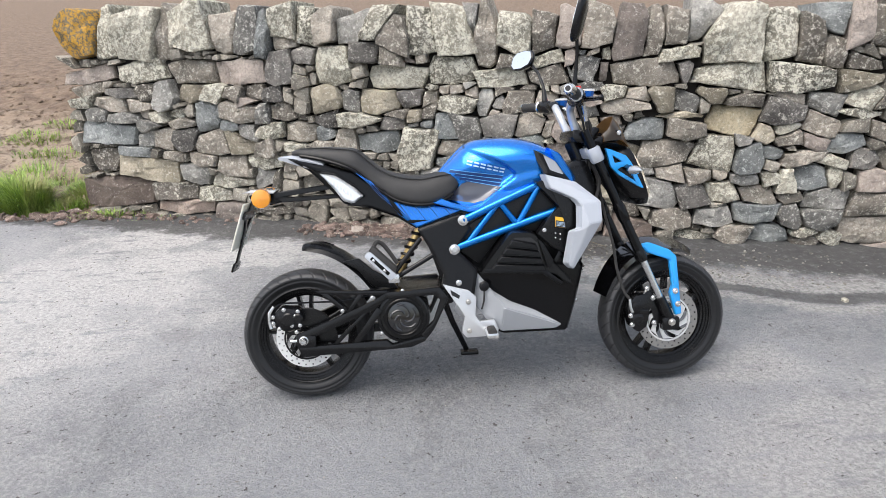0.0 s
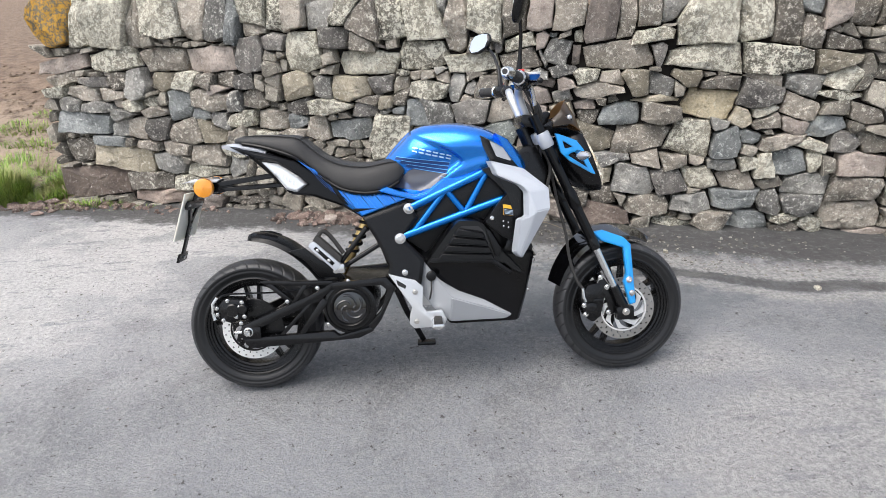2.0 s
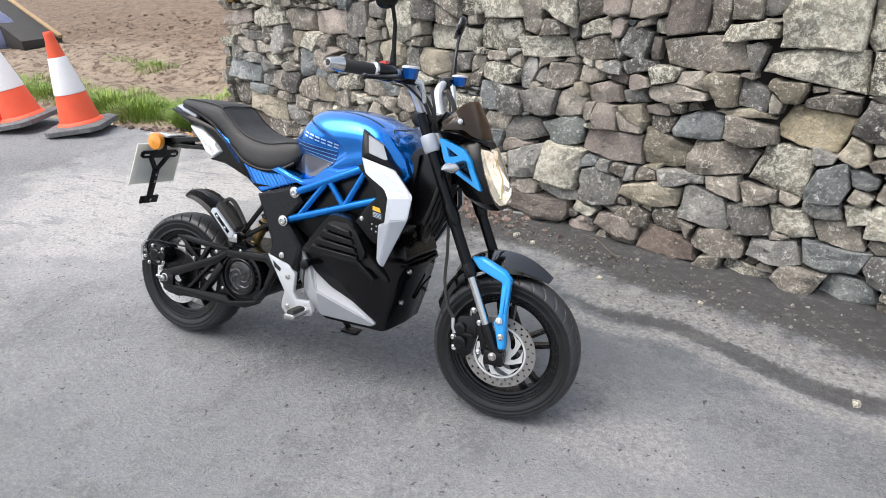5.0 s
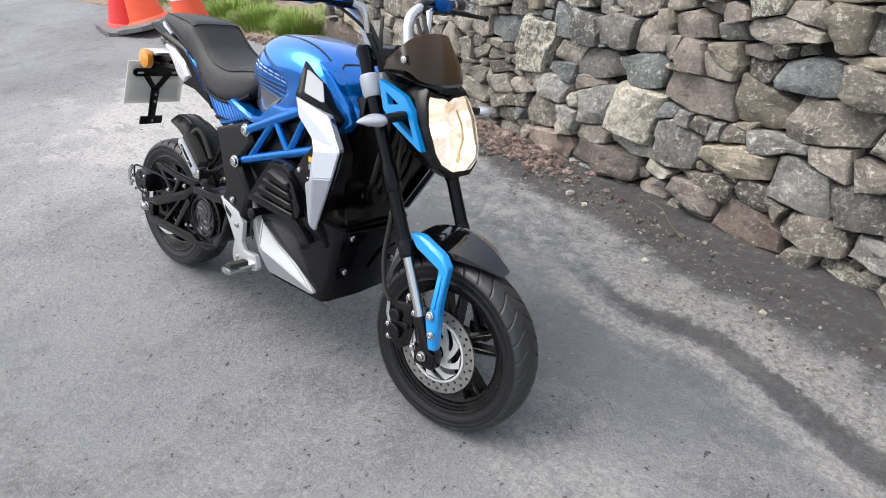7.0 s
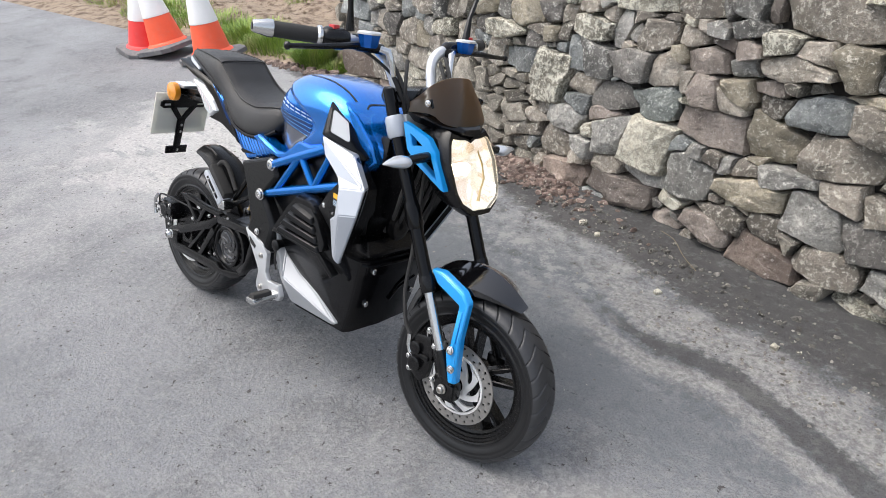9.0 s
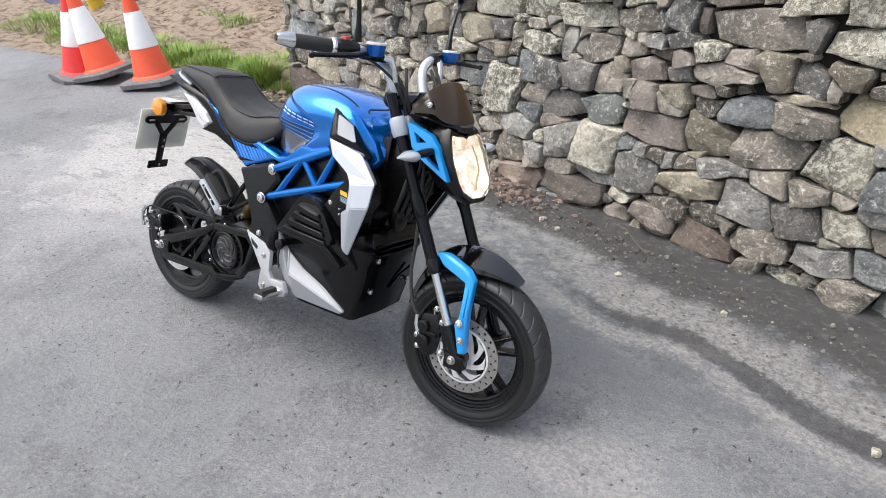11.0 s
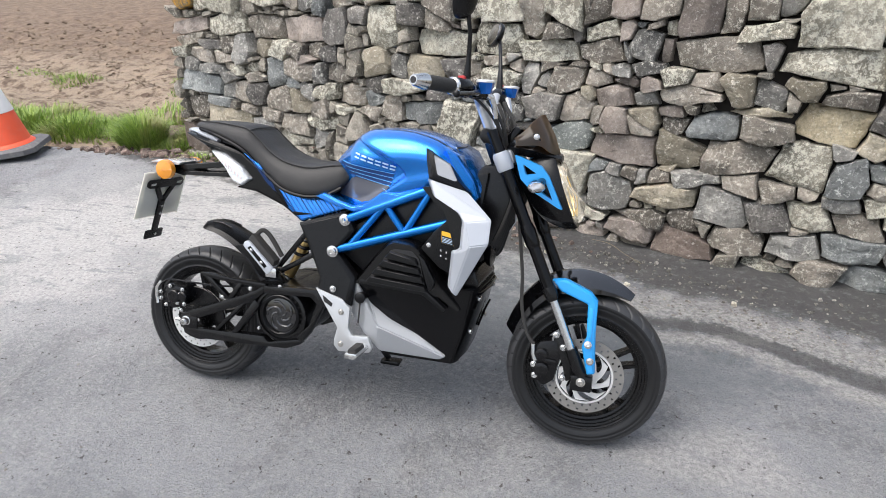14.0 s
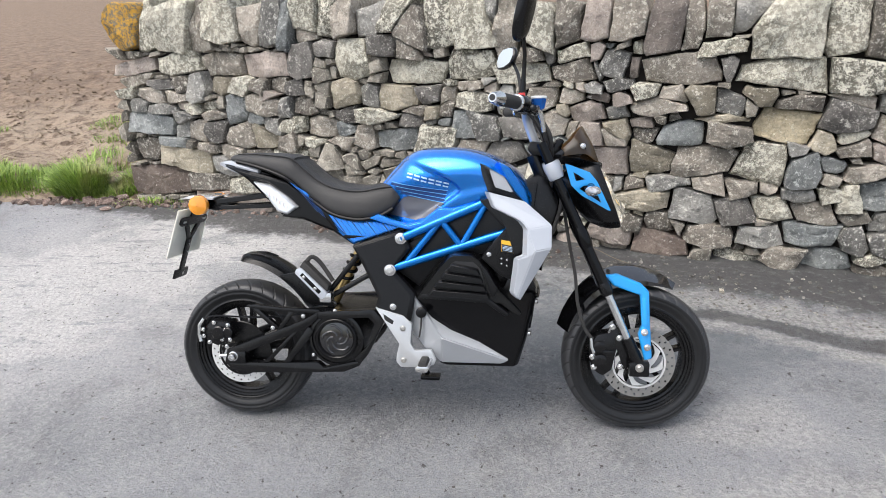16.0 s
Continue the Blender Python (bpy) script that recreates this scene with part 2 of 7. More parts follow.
def road_mat():
    """Worn asphalt: grit, pale dry dust, a pale overlay towards -x, damp silt along the wall and one run of silt that
    drains beside it.
    """
    m, nt, bs = tree("worn_asphalt")
    co = coords(nt)
    sep = nt.nodes.new("ShaderNodeSeparateXYZ")
    nt.links.new(co, sep.inputs[0])
    x, y = sep.outputs[0], sep.outputs[1]
    broad = noise_tex(nt, co, 0.9, 5.0, 0.6)
    mid = noise_tex(nt, co, 6.0, 6.0, 0.65)
    grit = noise_tex(nt, co, 52.0, 5.0, 0.75)
    sand = noise_tex(nt, co, 170.0, 4.0, 0.85)
    blot = noise_tex(nt, co, 22.0, 6.0, 0.75)
    sway = noise_tex(nt, co, 2.1, 5.0, 0.6)
    col = mix(nt, ramp(nt, broad, 0.35, 0.65), (0.197, 0.203, 0.216), (0.298, 0.306, 0.322))
    col = mix(nt, math_node(nt, "MULTIPLY", ramp(nt, blot, 0.46, 0.6), 0.35), col, (0.36, 0.358, 0.357))
    col = mix(nt, math_node(nt, "MULTIPLY", ramp(nt, noise_tex(nt, co, 3.2, 6.0, 0.7), 0.52, 0.62), 0.4), col, (0.13, 0.13, 0.134))
    col = mix(nt, math_node(nt, "MULTIPLY", ramp(nt, grit, 0.51, 0.57), 0.5), col, (0.38, 0.377, 0.37))
    col = mix(nt, math_node(nt, "MULTIPLY", ramp(nt, sand, 0.5, 0.42), 0.45), col, (0.07, 0.07, 0.071))
    specks = ramp(nt, noise_tex(nt, co, 30.0, 4.0, 0.7), 0.635, 0.66)
    col = mix(nt, math_node(nt, "MULTIPLY", specks, 0.7), col, (0.045, 0.034, 0.033))
    chips = ramp(nt, noise_tex(nt, co, 47.0, 4.0, 0.8), 0.70, 0.73)
    col = mix(nt, math_node(nt, "MULTIPLY", chips, 0.8), col, (0.6, 0.59, 0.57))

    def patch(px, py, rx, ry, soft):
        dx = math_node(nt, "MULTIPLY", math_node(nt, "SUBTRACT", x, px), 1 / rx)
        dy = math_node(nt, "MULTIPLY", math_node(nt, "SUBTRACT", y, py), 1 / ry)
        r = math_node(nt, "SQRT", math_node(nt, "ADD", math_node(nt, "MULTIPLY", dx, dx), math_node(nt, "MULTIPLY", dy, dy)))
        r = math_node(nt, "ADD", r, math_node(nt, "MULTIPLY", math_node(nt, "ADD", math_node(nt, "SUBTRACT", mid, 0.5), math_node(nt, "MULTIPLY", math_node(nt, "SUBTRACT", sway, 0.5), 2.4)), 1.0))
        r = math_node(nt, "ADD", r, math_node(nt, "MULTIPLY", math_node(nt, "SUBTRACT", blot, 0.5), 0.9))
        return ramp(nt, r, 1.0 + soft * 0.8, 1.0 - soft * 0.8)

    dust = patch(-1.55, 0.95, 0.9, 0.8, 0.65)
    for p in ((1.74, 0.0, 0.26, 0.15, 0.4), (1.95, -0.3, 0.35, 0.1, 0.4), (2.1, -0.7, 1.1, 0.55, 0.7), (1.0, -1.3, 0.9, 0.35, 0.7), (-0.6, 1.45, 0.6, 0.25, 0.3), (0.95, 1.2, 0.35, 0.2, 0.5), (-1.1, 1.8, 0.5, 0.2, 0.3)):
        dust = math_node(nt, "MAXIMUM", dust, patch(*p))
    # pale overlay that strengthens from x 1.0 to x -1.4
    film = math_node(nt, "MULTIPLY", math_node(nt, "MULTIPLY", math_node(nt, "MULTIPLY", ramp(nt, x, 1.0, -1.4), math_node(nt, "MULTIPLY", ramp(nt, x, -3.4, -1.8), ramp(nt, y, -2.2, -0.2))), ramp(nt, sway, 0.25, 0.7)), 0.6)
    streak = nt.nodes.new("ShaderNodeMapping")
    nt.links.new(co, streak.inputs["Vector"])
    streak.inputs["Scale"].default_value = (2.2, 9.0, 1.0)
    streak.inputs["Rotation"].default_value = (0, 0, 0.35)
    worn = ramp(nt, noise_tex(nt, streak.outputs[0], 1.6, 7.0, 0.72), 0.6, 0.55)
    dust = math_node(nt, "MULTIPLY", dust, math_node(nt, "ADD", math_node(nt, "MULTIPLY", worn, 0.65), 0.35))
    dust = math_node(nt, "MULTIPLY", dust, math_node(nt, "ADD", math_node(nt, "MULTIPLY", ramp(nt, blot, 0.40, 0.46), 0.4), 0.6))
    # the pale colour turns near white towards -x
    left = ramp(nt, x, 0.2, -0.9)
    pale = mix(nt, left, mix(nt, ramp(nt, grit, 0.38, 0.62), (0.3, 0.295, 0.288), (0.46, 0.452, 0.44)), mix(nt, ramp(nt, grit, 0.36, 0.62), (0.46, 0.45, 0.43), (0.67, 0.655, 0.63)))
    col = mix(nt, math_node(nt, "MULTIPLY", math_node(nt, "MAXIMUM", dust, film), 0.8), col, pale)
    col = mix(nt, math_node(nt, "MULTIPLY", specks, 0.75), col, (0.07, 0.066, 0.062))
    crumbs = math_node(nt, "MULTIPLY", math_node(nt, "MULTIPLY", ramp(nt, noise_tex(nt, streak.outputs[0], 6.5, 6.0, 0.75), 0.63, 0.66), left), ramp(nt, y, 0.2, 0.9))
    col = mix(nt, math_node(nt, "MULTIPLY", crumbs, 0.7), col, (0.15, 0.135, 0.12))
    for stain in ((1.25, 0.72, 0.9, 0.34, 0.5), (0.75, 1.0, 0.5, 0.3, 0.6), (1.6, 0.45, 0.5, 0.2, 0.5)):
        col = mix(nt, math_node(nt, "MULTIPLY", patch(*stain), 0.5), col, (0.135, 0.15, 0.165))
    line = math_node(nt, "ADD", y, math_node(nt, "MULTIPLY", x, 0.29))
    wob = math_node(nt, "ADD", math_node(nt, "MULTIPLY", math_node(nt, "SUBTRACT", mid, 0.5), 0.22), math_node(nt, "MULTIPLY", math_node(nt, "SUBTRACT", sway, 0.5), 0.45))
    ragged = math_node(nt, "MULTIPLY", math_node(nt, "SUBTRACT", blot, 0.5), 0.3)
    foot = math_node(nt, "ADD", math_node(nt, "ADD", line, ragged), math_node(nt, "MULTIPLY", wob, 0.8))
    damp = ramp(nt, foot, 1.48, 1.58)
    mottle = noise_tex(nt, co, 9.0, 8.0, 0.78)
    near_wall = math_node(nt, "MULTIPLY", ramp(nt, line, 0.95, 1.25), ramp(nt, x, -0.3, 0.5))
    col = mix(nt, math_node(nt, "MULTIPLY", math_node(nt, "MULTIPLY", near_wall, ramp(nt, mottle, 0.5, 0.58)), 0.6), col, (0.4, 0.39, 0.375))
    col = mix(nt, math_node(nt, "MULTIPLY", math_node(nt, "MULTIPLY", near_wall, ramp(nt, mottle, 0.47, 0.41)), 0.6), col, (0.09, 0.088, 0.086))
    bend = math_node(nt, "MULTIPLY", math_node(nt, "SINE", math_node(nt, "MULTIPLY", math_node(nt, "SUBTRACT", x, 1.66), 7.4)), 0.04)
    run = math_node(nt, "SUBTRACT", math_node(nt, "ADD", math_node(nt, "ADD", y, math_node(nt, "MULTIPLY", x, 0.3)), math_node(nt, "ADD", math_node(nt, "MULTIPLY", wob, 0.22), math_node(nt, "MULTIPLY", ragged, 0.35))), math_node(nt, "ADD", bend, 1.264))
    right = ramp(nt, x, 0.95, 1.55)
    grains = math_node(nt, "ADD", math_node(nt, "MULTIPLY", ramp(nt, blot, 0.36, 0.6), 0.6), 0.4)
    strip = math_node(nt, "MULTIPLY", ramp(nt, run, 0.03, 0.075), ramp(nt, run, 0.30, 0.17))
    under = math_node(nt, "MULTIPLY", ramp(nt, run, -0.045, -0.075), ramp(nt, run, -0.17, -0.10))
    dry = math_node(nt, "MULTIPLY", math_node(nt, "MAXIMUM", strip, under), math_node(nt, "MULTIPLY", right, grains))
    col = mix(nt, math_node(nt, "MULTIPLY", dry, 0.85), col, mix(nt, ramp(nt, grit, 0.36, 0.62), (0.25, 0.24, 0.228), (0.46, 0.448, 0.43)))
    dots = math_node(nt, "MULTIPLY", math_node(nt, "MULTIPLY", strip, right), ramp(nt, noise_tex(nt, co, 17.0, 6.0, 0.75), 0.56, 0.62))
    col = mix(nt, math_node(nt, "MULTIPLY", dots, 0.55), col, (0.1, 0.096, 0.092))
    gutter = math_node(nt, "MULTIPLY", ramp(nt, math_node(nt, "DIVIDE", math_node(nt, "ABSOLUTE", run), math_node(nt, "ADD", math_node(nt, "MULTIPLY", ramp(nt, x, 1.3, 1.9), 0.6), 0.4)), 0.068, 0.036), math_node(nt, "MULTIPLY", ramp(nt, x, 1.28, 1.5), math_node(nt, "ADD", math_node(nt, "MULTIPLY", ramp(nt, mid, 0.3, 0.5), 0.35), 0.65)))
    silt = math_node(nt, "MAXIMUM", math_node(nt, "MULTIPLY", math_node(nt, "MULTIPLY", damp, math_node(nt, "ADD", math_node(nt, "MULTIPLY", ramp(nt, blot, 0.66, 0.5), 0.3), 0.7)), 0.9), math_node(nt, "MULTIPLY", gutter, 0.72))
    col = mix(nt, silt, col, mix(nt, mid, (0.036, 0.0348, 0.034), (0.092, 0.089, 0.086)))
    nt.links.new(col, bs.inputs["Base Color"])
    bs.inputs["Roughness"].default_value = 0.88
    h = math_node(nt, "ADD", math_node(nt, "MULTIPLY", grit, 0.9), math_node(nt, "ADD", math_node(nt, "MULTIPLY", sand, 0.4), math_node(nt, "MULTIPLY", blot, 1.1)))
    h = math_node(nt, "SUBTRACT", h, math_node(nt, "MULTIPLY", specks, 0.35))
    bump(nt, bs, h, 1.0, 0.018)
    return m


def soil_mat():
    m, nt, bs = tree("ploughed_soil")
    co = coords(nt)
    broad = noise_tex(nt, co, 0.5, 5.0, 0.6)
    mid = noise_tex(nt, co, 7.0, 6.0, 0.7)
    fine = noise_tex(nt, co, 55.0, 5.0, 0.7)
    sep = nt.nodes.new("ShaderNodeSeparateXYZ")
    nt.links.new(co, sep.inputs[0])
    col = mix(nt, ramp(nt, mid, 0.3, 0.7), (0.11, 0.074, 0.05), (0.25, 0.182, 0.128))
    edge = math_node(nt, "ADD", sep.outputs[1], math_node(nt, "MULTIPLY", math_node(nt, "SUBTRACT", broad, 0.5), 5.0))
    dry = math_node(nt, "MULTIPLY", ramp(nt, edge, 7.0, 4.5), ramp(nt, mid, 0.38, 0.55))
    col = mix(nt, math_node(nt, "MULTIPLY", dry, 0.75), col, (0.355, 0.282, 0.208))
    col = mix(nt, math_node(nt, "MULTIPLY", ramp(nt, fine, 0.5, 0.66), 0.35), col, (0.085, 0.062, 0.046))
    nt.links.new(col, bs.inputs["Base Color"])
    bs.inputs["Roughness"].default_value = 0.95
    bump(nt, bs, math_node(nt, "ADD", mid, math_node(nt, "MULTIPLY", fine, 0.4)), 0.9, 0.05)
    return m


def grass_mat():
    m, nt, bs = tree("grass_blades")
    geo = nt.nodes.new("ShaderNodeNewGeometry")
    co = coords(nt)
    col = mix(nt, geo.outputs["Random Per Island"], (0.10, 0.19, 0.025), (0.33, 0.44, 0.09))
    col = mix(nt, ramp(nt, noise_tex(nt, co, 2.5, 3.0), 0.55, 0.75), col, (0.32, 0.3, 0.13))
    nt.links.new(col, bs.inputs["Base Color"])
    bs.inputs["Roughness"].default_value = 0.55
    bs.inputs["Transmission Weight"].default_value = 0.0
    return m


ROAD, SOIL, GRASS = road_mat(), soil_mat(), grass_mat()
# earth of the wall core; near-black, as its colour holds the shade of the gaps
CORE = finish_mat("gap_shaded_core_earth", (0.025, 0.021, 0.018), 0.95, vary=0.3, grain=40.0, relief=0.6)
PINK = finish_mat("pale_red_reflector", (0.74, 0.62, 0.62), 0.2, 0.1, 0.5, 0.2)
INDICATOR = finish_mat("silvered_indicator_lens", (0.66, 0.67, 0.68), 0.14, 0.55, 0.8, 0.3, 60.0, 0.8)
PIANO = finish_mat("polished_black_paint", (0.003, 0.003, 0.0036), 0.1, 0.0, 1.0, 0.2)
CONE_RED = finish_mat("cone_red", (0.82, 0.05, 0.045), 0.55, vary=0.12, relief=0.1, dust=0.08)
STRAW = finish_mat("dry_straw", (0.24, 0.19, 0.12), 0.8, vary=0.2)
# tread paler than the sidewall: dusty wear plus sky sheen painted into the colour
TREAD = finish_mat("tread_rubber_wear_and_sheen", (0.026, 0.0268, 0.029), 0.45, 0.0, 0.0, 0.25, 160.0, 0.2, 0.02)

# ---- mesh tools ----
def mesh_of(name, bm, material, sharp=35.0):
    bmesh.ops.recalc_face_normals(bm, faces=bm.faces[:])
    limit = radians(sharp)
    for f in bm.faces:
        f.smooth = True
    for e in bm.edges:
        e.smooth = len(e.link_faces) == 2 and e.calc_face_angle(3.2) < limit
    me = bpy.data.meshes.new(name)
    bm.to_mesh(me)
    bm.free()
    me.materials.append(material)
    return me


def part(name, bm, material, parent, label="", sharp=35.0):
    """One mesh object under a thing or under one of its parts."""
    ob = new(name, mesh_of(name, bm, material, sharp))
    ob.parent = parent
    return tagged(ob, label)


def thing(name, label, category, m=None, group="", kind=""):
    """A top-level Empty at the thing's base."""
    ob = new(name)
    ob.empty_display_size = 0.1
    if m is not None:
        ob.matrix_basis = m
    return tagged(ob, label, category, group, kind)


def lone(name, bm, material, label, category, m=None, group="", kind="", sharp=35.0):
    ob = new(name, mesh_of(name, bm, material, sharp))
    if m is not None:
        ob.matrix_basis = m
    return tagged(ob, label, category, group, kind)


def prism(pts, y0, y1, bevel=0.0, bm=None, seg=2):
    """A plate with the outline pts in the xz plane, from y0 to y1."""
    out = bm or bmesh.new()
    b = bmesh.new()
    face = b.faces.new([b.verts.new((x, y0, z)) for x, z in pts])
    got = bmesh.ops.extrude_face_region(b, geom=[face])
    for v in got["geom"]:
        if isinstance(v, bmesh.types.BMVert):
            v.co.y = y1
    bmesh.ops.recalc_face_normals(b, faces=b.faces[:])
    if bevel:
        bmesh.ops.bevel(b, geom=b.edges[:], offset=bevel, segments=seg, profile=0.6, affect="EDGES", clamp_overlap=True)
    return join(out, b)


def holed(pts, holes, y0, y1, bevel=0.0):
    """A plate like prism, with openings through it."""
    b = bmesh.new()
    edges = []
    for loop in [pts] + list(holes):
        vs = [b.verts.new((x, y0, z)) for x, z in loop]
        edges += [b.edges.new((p, q)) for p, q in zip(vs, vs[1:] + vs[:1])]
    bmesh.ops.triangle_fill(b, edges=edges, use_beauty=True)
    bmesh.ops.dissolve_limit(b, angle_limit=0.01, verts=b.verts[:], edges=[e for e in b.edges if len(e.link_faces) == 2])
    got = bmesh.ops.extrude_face_region(b, geom=b.faces[:])
    for v in got["geom"]:
        if isinstance(v, bmesh.types.BMVert):
            v.co.y = y1
    bmesh.ops.recalc_face_normals(b, faces=b.faces[:])
    if bevel:
        sharp = [e for e in b.edges if len(e.link_faces) == 2 and e.calc_face_angle(0) > 0.5]
        bmesh.ops.bevel(b, geom=sharp, offset=bevel, segments=2, affect="EDGES", clamp_overlap=True)
    return b


def join(out, b):
    me = bpy.data.meshes.new("join")
    b.to_mesh(me)
    b.free()
    out.from_mesh(me)
    bpy.data.meshes.remove(me)
    return out


def box(x0, x1, y0, y1, z0, z1, bevel=0.0, bm=None):
    return prism(((x0, z0), (x1, z0), (x1, z1), (x0, z1)), y0, y1, bevel, bm)


def tube(points, radius, seg=12, bm=None, smooth=0):
    """A round bar along points; radius: one, or one a point. smooth: extra steps of a curve through the points."""
    bm = bm or bmesh.new()
    pts = [Vector(p) for p in points]
    rad = list(radius) if isinstance(radius, (tuple, list)) else [radius] * len(pts)
    if smooth:
        pts, rad = curve(pts, smooth), [rad[0]] * ((len(pts) - 1) * smooth + 1)
    rings, side = [], None
    for i, p in enumerate(pts):
        way = (pts[min(i + 1, len(pts) - 1)] - pts[max(i - 1, 0)]).normalized()
        if side is None:
            side = way.orthogonal().normalized()
        side = (side - way * side.dot(way)).normalized()
        other = way.cross(side)
        rings.append([bm.verts.new(p + (side * math.cos(a) + other * math.sin(a)) * rad[i]) for a in (2 * math.pi * k / seg for k in range(seg))])
    for a, b in zip(rings, rings[1:]):
        for k in range(seg):
            bm.faces.new((a[k], a[(k + 1) % seg], b[(k + 1) % seg], b[k]))
    bm.faces.new(rings[0][::-1])
    bm.faces.new(rings[-1])
    return bm


def curve(pts, steps):
    """Points of a smooth curve through pts."""
    out = []
    for i in range(len(pts) - 1):
        a, b, c, d = pts[max(i - 1, 0)], pts[i], pts[i + 1], pts[min(i + 2, len(pts) - 1)]
        for k in range(steps):
            t = k / steps
            out.append(0.5 * (2 * b + (c - a) * t + (2 * a - 5 * b + 4 * c - d) * t * t + (3 * b - a - 3 * c + d) * t ** 3))
    return out + [pts[-1]]


def lathe(profile, centre=(0, 0, 0), seg=48, bm=None, axis="y", closed=False, caps=True):
    """Turns (radius, along) pairs about the axis through centre."""
    bm = bm or bmesh.new()
    c = Vector(centre)
    rings = []
    for r, a in profile:
        ring = []
        for k in range(seg):
            t = 2 * math.pi * k / seg
            u, v = r * math.cos(t), r * math.sin(t)
            ring.append(bm.verts.new(c + (Vector((u, a, v)) if axis == "y" else Vector((u, v, a)) if axis == "z" else Vector((a, u, v)))))
        rings.append(ring)
    pairs = list(zip(rings, rings[1:])) + ([(rings[-1], rings[0])] if closed else [])
    for a, b in pairs:
        for k in range(seg):
            bm.faces.new((a[k], a[(k + 1) % seg], b[(k + 1) % seg], b[k]))
    if caps and not closed:
        for ring in (rings[0], rings[-1]):
            bm.faces.new(ring)
    return bm


def skin(sections, nu=5, nv=3, bm=None, smooth_ring=True):
    """A smooth closed body through rings of control points (all of one length)."""
    bm = bm or bmesh.new()
    cols = [curve([Vector(s[k]) for s in sections], nu) for k in range(len(sections[0]))]
    rings = []
    for i in range(len(cols[0])):
        ring = [c[i] for c in cols]
        if smooth_ring:
            n = len(ring)
            fine = []
            for k in range(n):
                a, b, c, d = ring[k - 1], ring[k], ring[(k + 1) % n], ring[(k + 2) % n]
                for q in range(nv):
                    t = q / nv
                    fine.append(0.5 * (2 * b + (c - a) * t + (2 * a - 5 * b + 4 * c - d) * t * t + (3 * b - a - 3 * c + d) * t ** 3))
            ring = fine
        rings.append([bm.verts.new(p) for p in ring])
    n = len(rings[0])
    for a, b in zip(rings, rings[1:]):
        for k in range(n):
            bm.faces.new((a[k], a[(k + 1) % n], b[(k + 1) % n], b[k]))
    bm.faces.new(rings[0][::-1])
    bm.faces.new(rings[-1])
    return bm


def mirrored(bm):
    """The same body on the other side of the bike."""
    b = bm.copy()
    for v in b.verts:
        v.co.y = -v.co.y
    bmesh.ops.reverse_faces(b, faces=b.faces[:])
    return b


def drape(pts, surface, lift=0.0015, step=0.012, side=-1, bm=None):
    """A thin film with the outline pts in the xz plane, laid on the side of a body (a BVH tree)."""
    bm = bm or bmesh.new()
    b = bmesh.new()
    b.faces.new([b.verts.new((x, side, z)) for x, z in pts])
    xs, zs = [p[0] for p in pts], [p[1] for p in pts]
    for lo, hi, ax in ((min(xs), max(xs), 0), (min(zs), max(zs), 2)):
        k = int((hi - lo) / step)
        for i in range(1, k + 1):
            at = lo + (hi - lo) * i / (k + 1)
            co, no = Vector((0, 0, 0)), Vector((0, 0, 0))
            co[ax], no[ax] = at, 1
            bmesh.ops.bisect_plane(b, geom=b.verts[:] + b.edges[:] + b.faces[:], plane_co=co, plane_no=no)
    for v in b.verts:
        hit = surface.ray_cast(Vector((v.co.x, side * 0.6, v.co.z)), Vector((0, -side, 0)))
        if hit[0] is None:
            v.co.y = side * 0.1
        else:
            v.co = hit[0] + hit[1] * (lift if hit[1].y * side > 0 else -lift)
    return join(bm, b)


def bolt_bm(p, r=0.009, h=0.008, bm=None, out=-1):
    """A button-head bolt whose axis runs across the bike."""
    x, y, z = p
    return lathe([(r * 1.25, y), (r * 1.25, y + out * h * 0.3), (r, y + out * h * 0.35), (r * 0.92, y + out * h * 0.85), (r * 0.7, y + out * h), (r * 0.45, y + out * h), (r * 0.4, y + out * h * 0.6)], (x, 0, z), 14, bm)


# ---- ground, road, field ----
def soft_step(a, b, x):
    t = min(1, max(0, (x - a) / (b - a)))
    return t * t * (3 - 2 * t)


def field_height(x, y):
    """Clods and furrows of the field behind the verge; flat and low under the road."""
    inside = soft_step(2.2, 2.9, y) if x < -1.0 else soft_step(3.4, 4.2, y)
    if inside <= 0:
        return -0.05
    p = Vector((x, y, 0))
    clods = noise.fractal(p * 3.1, 0.9, 2.1, 5) * 0.045 + abs(noise.noise(p * 1.3)) * 0.05
    rows = 0.03 * math.sin((y + 0.3 * x) * 2 * math.pi / 0.9 + noise.noise(p * 0.6) * 2)
    calm = soft_step(14, 4, y)
    return -0.05 * (1 - inside) + inside * ((clods + rows) * (0.35 + 0.65 * calm) + 0.01 * min(y - 2.2, 12))


def graded(lo, fine_lo, fine_hi, hi, step, grow):
    out = list(np.arange(fine_lo, fine_hi, step))
    s, v = step, fine_hi
    while v < hi:
        out.append(v)
        s *= grow
        v += s
    out.append(hi)
    s, v = step, fine_lo
    while v > lo:
        s *= grow
        v -= s
        out.insert(0, max(v, lo))
    return out


